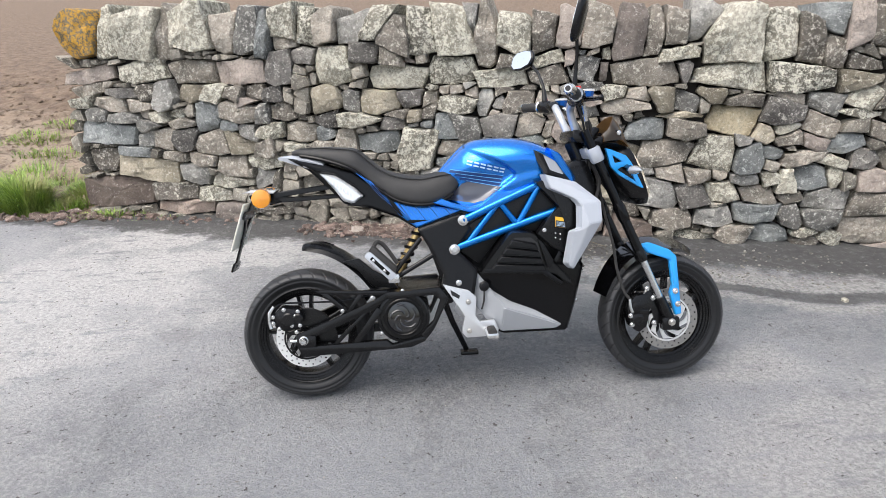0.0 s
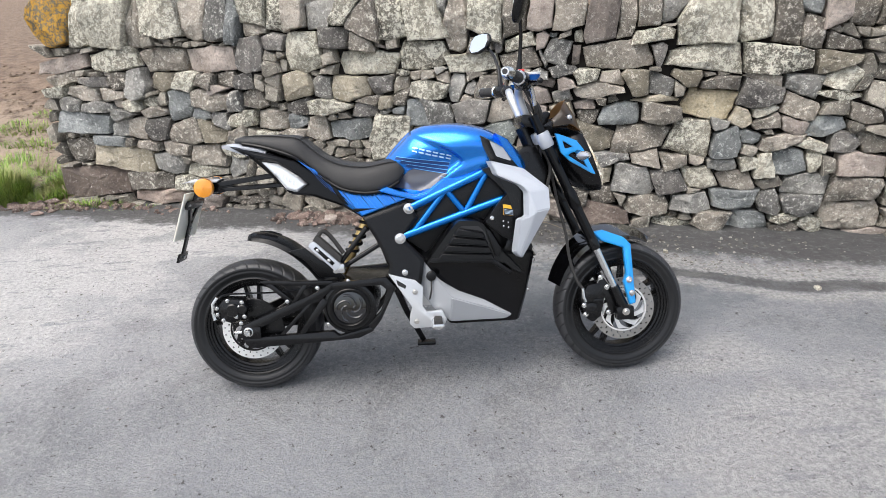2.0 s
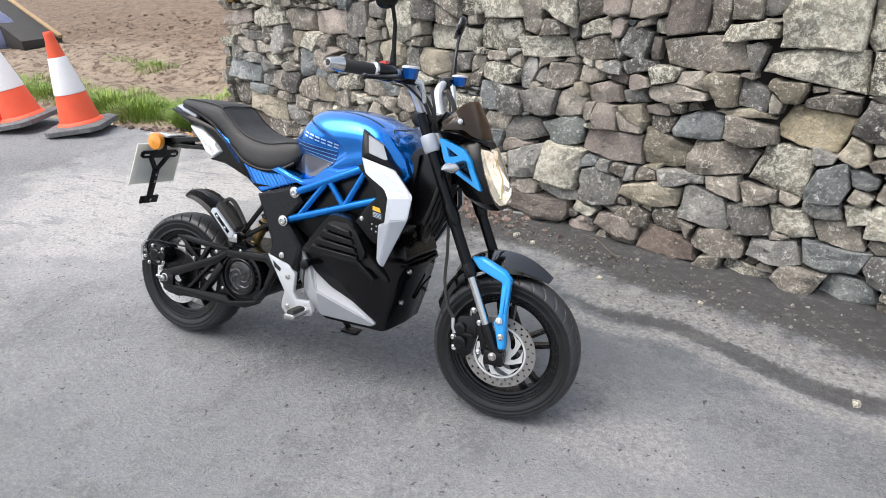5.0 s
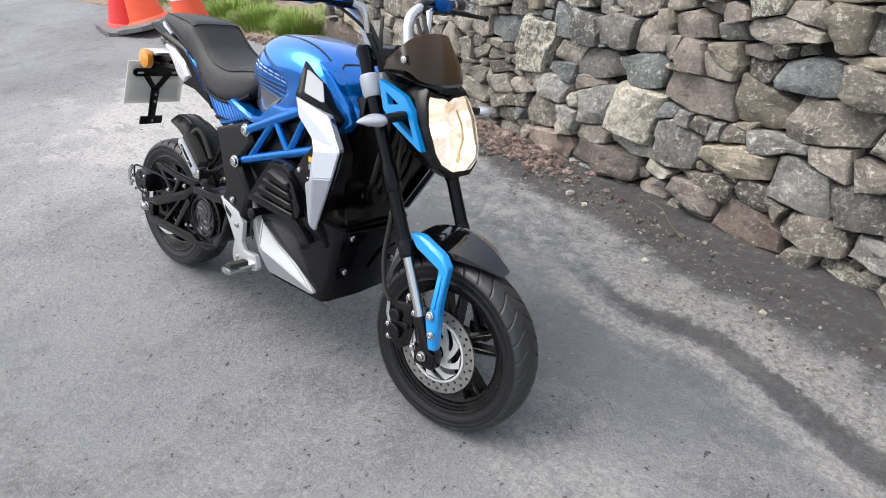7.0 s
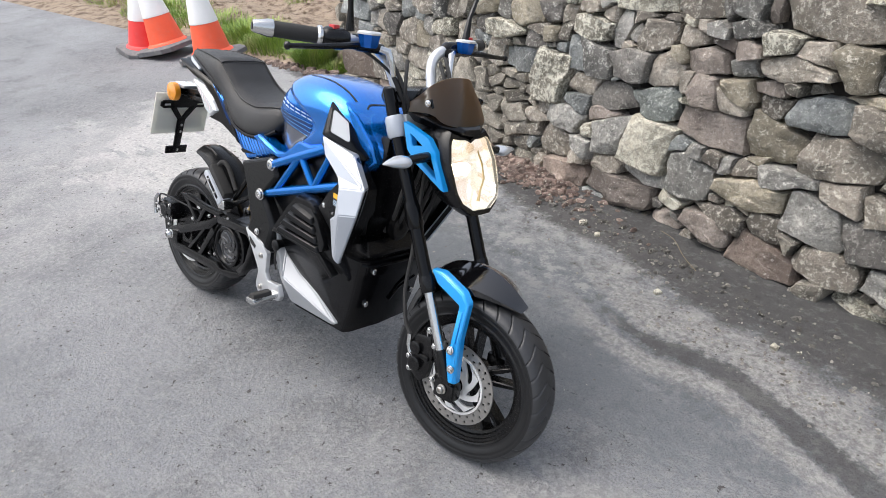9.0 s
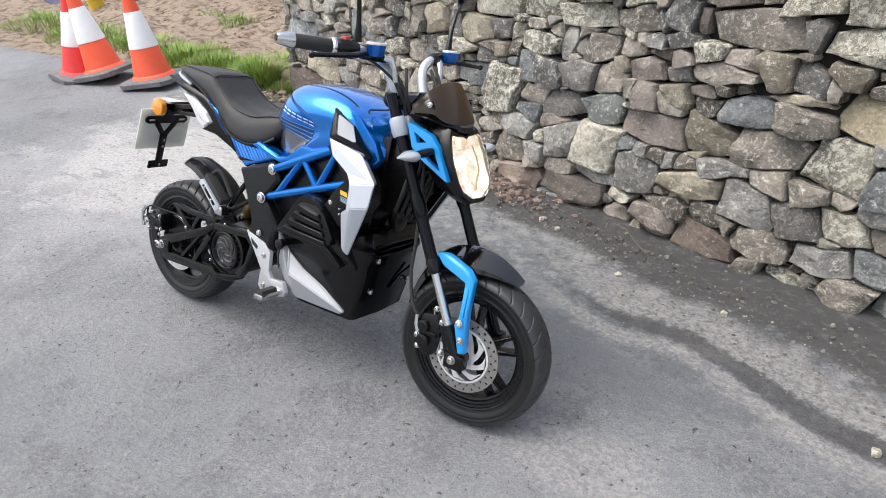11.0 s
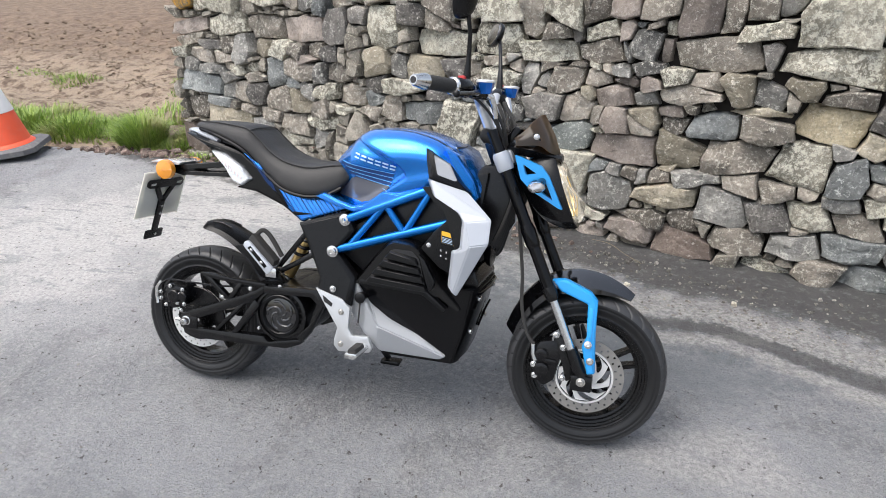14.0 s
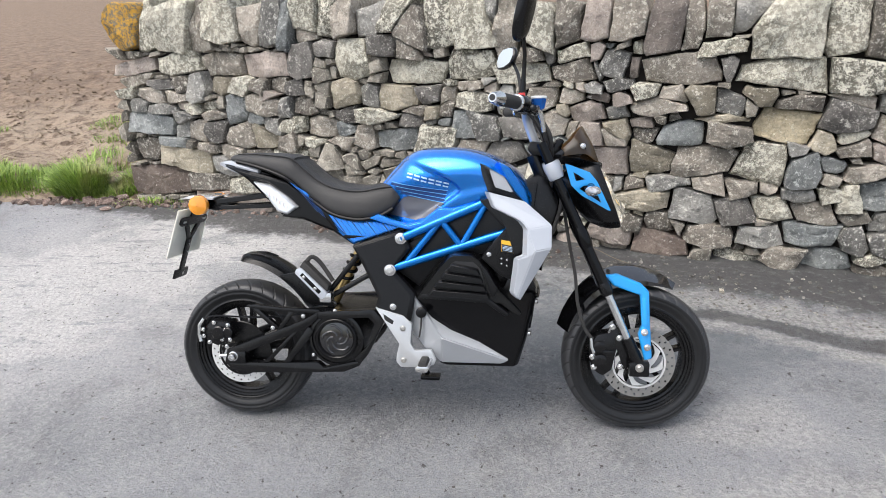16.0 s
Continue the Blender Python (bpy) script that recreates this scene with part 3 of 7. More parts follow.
def build_ground():
    xs, ys = graded(-700, -9, -0.9, 700, 0.07, 1.16), graded(-700, 2.1, 9.5, 900, 0.07, 1.16)
    verts = [(x, y, field_height(x, y)) for y in ys for x in xs]
    n = len(xs)
    faces = [(j * n + i, j * n + i + 1, (j + 1) * n + i + 1, (j + 1) * n + i) for j in range(len(ys) - 1) for i in range(n - 1)]
    me = bpy.data.meshes.new("ground")
    me.from_pydata(verts, [], faces)
    me.materials.append(SOIL)
    for p in me.polygons:
        p.use_smooth = True
    tagged(new("ground", me), "ploughed brown soil field with clods and furrows", "field", kind="structure")


def build_road():
    """The asphalt sheet, with an uneven edge towards the verge and gentle unevenness."""
    xs = graded(-60, -6, 5, 60, 0.16, 1.25)
    edge = lambda x: 2.33 + 0.05 * noise.noise(Vector((x * 2.3, 0, 3))) + 0.03 * noise.noise(Vector((x * 9, 0, 3)))
    rows = [-40, -20, -10, -6, -4, -3] + list(np.arange(-2.4, 2.3, 0.16))
    bm = bmesh.new()
    grid = []
    for k, y in enumerate(rows + [None, None]):
        line = []
        for x in xs:
            back = 2.3 if x < -1.9 else min(2.3, 1.87 - 0.27 * x + 0.28)
            yy = min(y, back) if y is not None else min(edge(x), back + 0.02)
            z = 0.0 if k < len(rows) + 1 else -0.09
            line.append(bm.verts.new((x, yy, z + (0.003 * noise.noise(Vector((x * 1.4, yy * 1.4, 0))) if z == 0 else 0))))
        grid.append(line)
    for a, b in zip(grid, grid[1:]):
        for i in range(len(xs) - 1):
            bm.faces.new((a[i], a[i + 1], b[i + 1], b[i]))
    lone("road", bm, ROAD, "worn grey asphalt with pale dust and damp silt", "road", kind="structure", sharp=60)


def blade(verts, faces, x, y, z, h, lean, turn, w):
    """One bent blade of grass, two quads and a tip."""
    dx, dy = math.cos(turn), math.sin(turn)
    px, py = -dy * w / 2, dx * w / 2
    base = len(verts)
    for t, k in ((0, 1.0), (0.4, 0.9), (0.75, 0.6)):
        off = lean * h * t * t
        verts.append((x + dx * off - px * k, y + dy * off - py * k, z + h * t * (1 - 0.25 * lean * t)))
        verts.append((x + dx * off + px * k, y + dy * off + py * k, z + h * t * (1 - 0.25 * lean * t)))
    off = lean * h
    verts.append((x + dx * off, y + dy * off, z + h * (1 - 0.35 * lean)))
    faces += [(base, base + 1, base + 3, base + 2), (base + 2, base + 3, base + 5, base + 4), (base + 4, base + 5, base + 6)]


def grass_patch(name, spots, label):
    """spots: (x, y, spread along x, spread along y, blades, height)."""
    rng = random.Random(name)
    verts, faces = [], []
    for x, y, sx, sy, count, h in spots:
        for _ in range(count):
            a, r = rng.uniform(0, 6.283), math.sqrt(rng.random())
            px, py = x + sx * r * math.cos(a), y + sy * r * math.sin(a)
            z = max(field_height(px, py), -0.03) - 0.01
            tall = h * rng.uniform(0.45, 1.1) * (1 - 0.45 * r)
            blade(verts, faces, px, py, z, tall, rng.uniform(0.1, 0.9), a + rng.uniform(-0.9, 0.9), rng.uniform(0.004, 0.010))
    me = bpy.data.meshes.new(name)
    me.from_pydata(verts, [], faces)
    me.materials.append(GRASS)
    tagged(new(name, me), label, "grass", kind="stuff")


build_ground()
build_road()
verge = [(-2.42, 2.55, 0.2, 0.15, 2200, 0.36), (-2.02, 2.8, 0.2, 0.3, 1000, 0.16), (-2.12, 2.5, 0.14, 0.12, 380, 0.12), (-2.9, 2.75, 0.3, 0.25, 700, 0.11), (-3.3, 2.72, 0.4, 0.26, 1600, 0.18), (-3.9, 2.85, 0.6, 0.35, 1900, 0.2), (-4.9, 2.95, 0.7, 0.4, 1300, 0.2), (-6.0, 3.1, 0.8, 0.45, 1200, 0.2), (-7.4, 3.3, 0.9, 0.5, 900, 0.22), (-2.7, 3.1, 0.4, 0.35, 500, 0.2)]
grass_patch("verge_grass", verge, "long green grass tufts along the road edge")
sparse = [(-4.75, 4.3, 0.3, 0.25, 350, 0.14), (-3.35, 4.6, 0.35, 0.2, 300, 0.12), (-3.3, 5.3, 0.3, 0.25, 200, 0.12), (-2.9, 4.0, 0.3, 0.3, 260, 0.12), (-5.5, 4.6, 0.5, 0.3, 200, 0.1), (-1.7, 2.26, 0.28, 0.05, 520, 0.12), (-1.35, 2.16, 0.2, 0.04, 160, 0.09)]
grass_patch("weed_grass", sparse, "sparse short weeds and grass in bare soil")


# ---- the dry stone wall ----
WALL_M = pose(0, 1.87, 0, 0, 0, math.degrees(math.atan(-0.27))) @ pose(0, 0, 0, -5.5)
wall = thing("wall_dry_stone", "old dry stone field wall with upright cope stones", "wall", WALL_M, kind="structure")
LAID = []


def stone(u, v, w, h, tone):
    """A stone of the wall's face: its middle along and up the wall, its width and height."""
    LAID.append((u, v, w, h, tone))


stone(-1.80, 1.20, 0.33, 0.33, 'o')
stone(-1.61, 1.21, 0.17, 0.36, 'l')
stone(-1.38, 1.20, 0.34, 0.32, 'l')
stone(-1.22, 1.18, 0.17, 0.30, 'b')
stone(-1.00, 1.22, 0.29, 0.28, 'l')
stone(-0.78, 1.20, 0.21, 0.30, 'b')
stone(-0.63, 1.21, 0.18, 0.31, 'g')
stone(-0.50, 1.19, 0.10, 0.34, 't')
stone(-0.37, 1.25, 0.16, 0.25, 'l')
stone(-0.39, 1.13, 0.19, 0.11, 'b')
stone(-1.79, 0.95, 0.38, 0.13, 'p')
stone(-1.40, 0.98, 0.39, 0.19, 'l')
stone(-1.03, 0.96, 0.36, 0.16, 'b')
stone(-0.69, 0.96, 0.35, 0.16, 'p')
stone(-0.42, 0.98, 0.21, 0.24, 'd')
stone(-1.80, 0.83, 0.24, 0.09, 'b')
stone(-1.56, 0.83, 0.24, 0.06, 'd')
stone(-1.38, 0.82, 0.13, 0.10, 'b')
stone(-1.25, 0.80, 0.14, 0.16, 'g')
stone(-1.05, 0.82, 0.19, 0.13, 'y')
stone(-0.88, 0.83, 0.15, 0.11, 'l')
stone(-0.74, 0.83, 0.13, 0.09, 'b')
stone(-0.61, 0.85, 0.12, 0.06, 'b')
stone(-0.47, 0.82, 0.15, 0.09, 'd')
stone(-1.86, 0.76, 0.14, 0.08, 'l')
stone(-1.65, 0.76, 0.27, 0.09, 'b')
stone(-1.42, 0.75, 0.20, 0.07, 'b')
stone(-0.64, 0.80, 0.20, 0.05, 'p')
stone(-1.77, 0.68, 0.19, 0.06, 'g')
stone(-1.56, 0.68, 0.23, 0.07, 'g')
stone(-1.40, 0.69, 0.07, 0.06, 'b')
stone(-1.30, 0.68, 0.14, 0.07, 'l')
stone(-1.17, 0.69, 0.12, 0.07, 'l')
stone(-0.95, 0.68, 0.17, 0.14, 't')
stone(-0.73, 0.71, 0.26, 0.13, 'b')
stone(-0.55, 0.70, 0.09, 0.12, 'g')
stone(-0.42, 0.71, 0.16, 0.11, 'b')
stone(-1.69, 0.56, 0.41, 0.16, 't')
stone(-1.36, 0.62, 0.21, 0.09, 'g')
stone(-1.15, 0.63, 0.21, 0.09, 'b')
stone(-1.44, 0.51, 0.14, 0.11, 'g')
stone(-1.29, 0.52, 0.16, 0.12, 'b')
stone(-1.13, 0.53, 0.15, 0.15, 'd')
stone(-0.94, 0.52, 0.24, 0.19, 'b')
stone(-0.81, 0.60, 0.15, 0.08, 't')
stone(-0.67, 0.60, 0.10, 0.07, 'g')
stone(-0.52, 0.59, 0.20, 0.12, 'l')
stone(-0.71, 0.50, 0.21, 0.13, 'y')
stone(-0.54, 0.48, 0.14, 0.10, 'b')
stone(-1.78, 0.37, 0.21, 0.19, 'b')
stone(-1.52, 0.44, 0.28, 0.08, 't')
stone(-1.44, 0.32, 0.48, 0.16, 'y')
stone(-1.22, 0.41, 0.19, 0.07, 'b')
stone(-1.01, 0.39, 0.21, 0.11, 'b')
stone(-0.80, 0.37, 0.22, 0.12, 'b')
stone(-0.55, 0.39, 0.27, 0.08, 'l')
stone(-1.68, 0.15, 0.50, 0.23, 'r')
stone(-1.26, 0.18, 0.34, 0.12, 'b')
stone(-1.08, 0.30, 0.22, 0.15, 'g')
stone(-0.82, 0.25, 0.32, 0.10, 'l')
stone(-0.96, 0.16, 0.23, 0.13, 'l')
stone(-0.58, 0.27, 0.14, 0.11, 'g')
stone(-1.21, 0.06, 0.47, 0.13, 'r')
stone(-0.84, 0.06, 0.25, 0.14, 'p')
stone(-0.55, 0.06, 0.33, 0.08, 'b')
stone(-0.23, 1.22, 0.12, 0.27, 'l')
stone(-0.11, 1.24, 0.15, 0.23, 'b')
stone(0.07, 1.19, 0.21, 0.25, 'g')
stone(0.24, 1.26, 0.16, 0.17, 'l')
stone(0.34, 1.18, 0.17, 0.27, 'b')
stone(0.49, 1.20, 0.16, 0.29, 'l')
stone(0.68, 1.20, 0.24, 0.30, 'l')
stone(0.78, 1.27, 0.10, 0.16, 'g')
stone(0.88, 1.17, 0.12, 0.34, 'b')
stone(1.04, 1.19, 0.19, 0.26, 'l')
stone(1.21, 1.20, 0.14, 0.24, 'b')
stone(1.35, 1.21, 0.14, 0.26, 'p')
stone(-0.27, 1.06, 0.22, 0.12, 'd')
stone(-0.06, 1.01, 0.24, 0.26, 'l')
stone(0.13, 1.10, 0.22, 0.17, 'd')
stone(0.30, 1.05, 0.16, 0.12, 'b')
stone(0.33, 0.93, 0.40, 0.16, 'l')
stone(0.65, 0.97, 0.29, 0.17, 'l')
stone(0.96, 0.93, 0.33, 0.11, 'l')
stone(1.23, 0.94, 0.21, 0.11, 'b')
stone(1.01, 1.02, 0.13, 0.08, 'b')
stone(1.24, 1.04, 0.19, 0.09, 'l')
stone(-0.13, 0.79, 0.20, 0.17, 'y')
stone(0.04, 0.79, 0.14, 0.15, 'g')
stone(0.21, 0.79, 0.27, 0.15, 'y')
stone(0.41, 0.80, 0.16, 0.11, 'd')
stone(0.54, 0.81, 0.08, 0.08, 'b')
stone(0.69, 0.77, 0.26, 0.13, 'l')
stone(0.87, 0.79, 0.10, 0.14, 'g')
stone(0.95, 0.78, 0.07, 0.08, 'g')
stone(1.07, 0.79, 0.18, 0.13, 'b')
stone(1.24, 0.82, 0.11, 0.08, 'b')
stone(-0.31, 0.59, 0.23, 0.15, 'b')
stone(-0.13, 0.66, 0.15, 0.06, 'd')
stone(0.09, 0.67, 0.30, 0.10, 'l')
stone(0.32, 0.71, 0.16, 0.04, 'b')
stone(0.31, 0.64, 0.17, 0.10, 'd')
stone(0.44, 0.70, 0.10, 0.08, 'y')
stone(0.53, 0.72, 0.09, 0.07, 'b')
stone(0.61, 0.63, 0.17, 0.15, 't')
stone(0.77, 0.63, 0.15, 0.16, 'g')
stone(0.96, 0.65, 0.22, 0.15, 'd')
stone(1.14, 0.65, 0.15, 0.12, 'b')
stone(-0.00, 0.55, 0.14, 0.16, 'b')
stone(0.19, 0.53, 0.27, 0.14, 't')
stone(0.47, 0.50, 0.28, 0.30, 'l')
stone(0.70, 0.51, 0.17, 0.11, 'b')
stone(-0.15, 0.59, 0.13, 0.06, 't')
stone(-0.18, 0.51, 0.19, 0.08, 'b')
stone(-0.35, 0.49, 0.15, 0.05, 'l')
stone(1.52, 1.21, 0.18, 0.27, 'b')
stone(1.69, 1.20, 0.18, 0.28, 'p')
stone(1.81, 1.20, 0.10, 0.27, 'b')
stone(1.93, 1.22, 0.13, 0.22, 'b')
stone(2.07, 1.22, 0.17, 0.21, 'g')
stone(2.23, 1.16, 0.28, 0.33, 'l')
stone(2.46, 1.16, 0.18, 0.28, 'l')
stone(2.61, 1.13, 0.14, 0.31, 'b')
stone(2.71, 1.23, 0.12, 0.17, 't')
stone(2.74, 1.06, 0.11, 0.17, 'b')
stone(2.82, 1.20, 0.11, 0.22, 'p')
stone(2.95, 1.19, 0.14, 0.23, 'b')
stone(1.77, 0.96, 0.39, 0.19, 'b')
stone(1.95, 1.05, 0.21, 0.10, 'l')
stone(2.21, 0.94, 0.40, 0.16, 'l')
stone(2.59, 0.93, 0.35, 0.16, 'l')
stone(2.86, 0.93, 0.20, 0.11, 'y')
stone(2.89, 1.01, 0.17, 0.10, 'b')
stone(1.99, 0.94, 0.06, 0.12, 'd')
stone(1.63, 0.85, 0.11, 0.07, 'l')
stone(1.74, 0.83, 0.14, 0.08, 'b')
stone(1.69, 0.77, 0.25, 0.09, 'b')
stone(1.88, 0.81, 0.14, 0.13, 'y')
stone(2.01, 0.80, 0.13, 0.13, 'g')
stone(1.98, 0.72, 0.32, 0.06, 'y')
stone(2.28, 0.70, 0.28, 0.19, 'Y')
stone(2.17, 0.84, 0.09, 0.08, 'y')
stone(2.29, 0.80, 0.16, 0.08, 'b')
stone(2.52, 0.74, 0.23, 0.15, 'd')
stone(2.50, 0.84, 0.25, 0.05, 'b')
stone(2.72, 0.79, 0.18, 0.09, 'g')
stone(2.89, 0.83, 0.18, 0.10, 'l')
stone(1.80, 0.64, 0.22, 0.12, 't')
stone(2.02, 0.64, 0.21, 0.11, 'b')
stone(2.55, 0.67, 0.14, 0.06, 'l')
stone(2.72, 0.68, 0.20, 0.11, 'b')
stone(2.42, 0.63, 0.12, 0.11, 'y')
stone(2.91, 0.74, 0.23, 0.07, 'l')
stone(2.88, 0.59, 0.15, 0.10, 't')
stone(2.57, 0.60, 0.13, 0.08, 'b')
stone(2.70, 0.59, 0.14, 0.08, 'p')
stone(2.33, 0.59, 0.09, 0.05, 'g')
stone(3.04, 0.66, 0.16, 0.09, 'b')
stone(1.92, 0.50, 0.30, 0.16, 'b')
stone(2.18, 0.50, 0.24, 0.22, 'l')
stone(2.37, 0.49, 0.15, 0.16, 't')
stone(2.48, 0.53, 0.11, 0.09, 't')
stone(2.64, 0.49, 0.19, 0.09, 'b')
stone(2.81, 0.50, 0.15, 0.10, 'l')
stone(2.96, 0.50, 0.15, 0.14, 'd')
stone(1.96, 0.38, 0.16, 0.09, 'b')
stone(2.11, 0.39, 0.15, 0.07, 'b')
stone(2.10, 0.28, 0.22, 0.15, 'd')
stone(2.24, 0.40, 0.08, 0.06, 'b')
stone(2.36, 0.36, 0.16, 0.09, 'g')
stone(2.47, 0.28, 0.24, 0.15, 'b')
stone(2.28, 0.29, 0.14, 0.14, 'l')
stone(2.51, 0.38, 0.10, 0.08, 'l')
stone(2.59, 0.37, 0.09, 0.13, 'l')
stone(2.71, 0.38, 0.17, 0.14, 't')
stone(2.83, 0.40, 0.08, 0.11, 'l')
stone(3.05, 0.38, 0.23, 0.14, 'p')
stone(1.89, 0.26, 0.21, 0.17, 'g')
stone(1.99, 0.12, 0.24, 0.15, 'b')
stone(2.23, 0.14, 0.24, 0.13, 'g')
stone(2.43, 0.17, 0.26, 0.14, 't')
stone(2.82, 0.27, 0.20, 0.14, 'g')
stone(3.06, 0.25, 0.27, 0.14, 'b')
stone(2.63, 0.17, 0.12, 0.12, 'g')
stone(2.79, 0.15, 0.21, 0.15, 'g')
stone(3.06, 0.11, 0.31, 0.16, 'b')
stone(2.14, 0.01, 0.27, 0.10, 'l')
stone(2.34, 0.03, 0.16, 0.14, 'b')
stone(2.54, 0.03, 0.23, 0.14, 't')
stone(2.72, 0.08, 0.15, 0.07, 'l')
stone(2.72, 0.01, 0.13, 0.07, 'b')
stone(2.87, 0.03, 0.13, 0.08, 'l')
stone(3.10, -0.00, 0.28, 0.07, 'p')
stone(0.87, 0.49, 0.21, 0.14, 'd')
stone(0.81, 0.39, 0.16, 0.11, 'p')
stone(0.60, 0.31, 0.25, 0.13, 'g')
stone(1.09, 0.52, 0.23, 0.14, 'L')
stone(1.35, 0.62, 0.13, 0.11, 'p')
stone(1.39, 0.48, 0.34, 0.16, 'p')
stone(1.67, 0.50, 0.24, 0.17, 'y')
stone(0.90, 0.31, 0.19, 0.21, 'g')
stone(1.12, 0.32, 0.24, 0.22, 'l')
stone(0.54, 0.19, 0.26, 0.16, 'b')
stone(0.74, 0.22, 0.14, 0.08, 'g')
stone(0.62, 0.04, 0.30, 0.16, 'r')
stone(0.87, 0.17, 0.17, 0.10, 'b')
stone(1.11, 0.17, 0.30, 0.11, 'g')
stone(1.36, 0.27, 0.21, 0.17, 'g')
stone(1.62, 0.28, 0.26, 0.13, 'y')
stone(1.59, 0.37, 0.10, 0.06, 'b')
stone(1.77, 0.39, 0.23, 0.09, 'g')
stone(0.99, 0.07, 0.41, 0.15, 'p')
stone(1.27, 0.13, 0.13, 0.08, 'l')
stone(1.50, 0.15, 0.30, 0.10, 'b')
stone(1.27, 0.01, 0.17, 0.10, 'p')
stone(1.49, 0.08, 0.26, 0.09, 'p')
stone(1.74, 0.06, 0.30, 0.17, 'r')
stone(1.73, 0.19, 0.15, 0.08, 'b')
stone(1.50, 0.00, 0.13, 0.06, 'b')
stone(0.40, 0.27, 0.18, 0.08, 'b')


def fill_wall(lo, hi, bottom, top):
    """Small stones in the places that are still open, found on a grid of 2 cm."""
    rng = random.Random(5)
    c = 0.02
    nx, nz = int((hi - lo) / c), int((top - bottom) / c)
    full = np.zeros((nx, nz), bool)
    for u, v, w, h, _ in LAID:
        i0, i1 = int((u - w * 0.48 - lo) / c), int((u + w * 0.48 - lo) / c) + 1
        j0, j1 = int((v - h * 0.46 - bottom) / c), int((v + h * 0.46 - bottom) / c) + 1
        full[max(i0, 0):max(i1, 0), max(j0, 0):max(j1, 0)] = True
    extra = []
    for j in range(nz):
        for i in range(nx):
            if full[i, j]:
                continue
            big = rng.random()
            wmax, hmax = int(rng.uniform(5, 16 if big > 0.4 else 9)), int(rng.uniform(3, 8 if big > 0.4 else 5))
            a = i
            while a < nx and a - i < wmax and not full[a, j]:
                a += 1
            b = j
            while b < nz and b - j < hmax and not full[i:a, b].any():
                b += 1
            a = min(a, i + max(3, int(2.4 * (b - j))))
            full[i:a, j:b] = True
            if (a - i) * c >= 0.03 and (b - j) * c >= 0.02:
                extra.append((lo + (a + i) / 2 * c, bottom + (b + j) / 2 * c, (a - i) * c, (b - j) * c, rng.choice("bbggtdlpyb")))
    return extra


def stone_bm(u, v, w, h, seed, n=5, cope=False):
    """A weathered block: a rounded box with split faces and knocked-off corners."""
    rng = random.Random(seed)
    deep = rng.uniform(0.34, 0.42) if cope else rng.uniform(0.16, 0.22)
    out = rng.uniform(-0.022, 0.022) + (0.02 if cope else 0) - (0.02 if w * h < 0.006 else 0)
    k = rng.uniform(10.0, 22.0)
    bend = [(rng.uniform(-0.2, 0.2), rng.uniform(-0.19, 0.19)) for _ in range(4)]
    cuts = []
    for q in range(4):
        a = math.pi / 4 + q * math.pi / 2 + rng.uniform(-0.35, 0.35)
        cuts.append((Vector((math.cos(a), rng.uniform(-0.25, 0.1), math.sin(a))).normalized(), rng.uniform(0.98, 1.45)))
    for q in range(5):
        cuts.append((Vector((rng.uniform(-0.4, 0.4), -1, rng.uniform(-0.4, 0.4))).normalized(), rng.uniform(0.84, 1.04)))
    for q in range(1):
        a = rng.uniform(0, 6.283)
        cuts.append((Vector((math.cos(a), -0.5, math.sin(a))).normalized(), rng.uniform(0.88, 1.1)))
    skew, lean = rng.uniform(-0.1, 0.1), rng.uniform(-0.1, 0.1)
    bm = bmesh.new()
    bmesh.ops.create_cube(bm, size=2.0)
    bmesh.ops.subdivide_edges(bm, edges=bm.edges[:], cuts=n, use_grid_fill=True)
    off = Vector((rng.uniform(0, 90), rng.uniform(0, 90), rng.uniform(0, 90)))
    for p in bm.verts:
        q = p.co
        s = (abs(q.x) ** k + abs(q.y) ** k + abs(q.z) ** k) ** (1 / k)
        q = q / s
        for way, far in cuts:
            d = q.dot(way) - far
            if d > 0:
                q = q - way * d
        q = q + q.normalized() * (noise.fractal(q * 2.6 + off, 0.7, 2.4, 4) * 0.055)
        wx, wz = (q.x + 1) / 2, (q.z + 1) / 2
        bx_, bz_ = ((bend[0][i] * (1 - wx) + bend[1][i] * wx) * (1 - wz) + (bend[2][i] * (1 - wx) + bend[3][i] * wx) * wz for i in (0, 1))
        q = Vector((q.x + bx_, q.y, q.z + bz_))
        p.co = Vector((u + (q.x + skew * q.z) * w * 0.525, out + deep / 2 + q.y * deep / 2, v + (q.z + lean * q.x) * h * 0.53))
    return bm


def clipped(poly, lines):
    """What is left of the convex outline poly behind the lines (normal, distance)."""
    for a, d in lines:
        cut = []
        for (x0, z0), (x1, z1) in zip(poly, poly[1:] + poly[:1]):
            e0, e1 = a[0] * x0 + a[1] * z0 - d, a[0] * x1 + a[1] * z1 - d
            if e0 <= 0:
                cut.append((x0, z0))
            if (e0 < 0) != (e1 < 0) and e0 != e1:
                k = e0 / (e0 - e1)
                cut.append((x0 + (x1 - x0) * k, z0 + (z1 - z0) * k))
        if len(cut) >= 3:
            poly = cut
    return poly


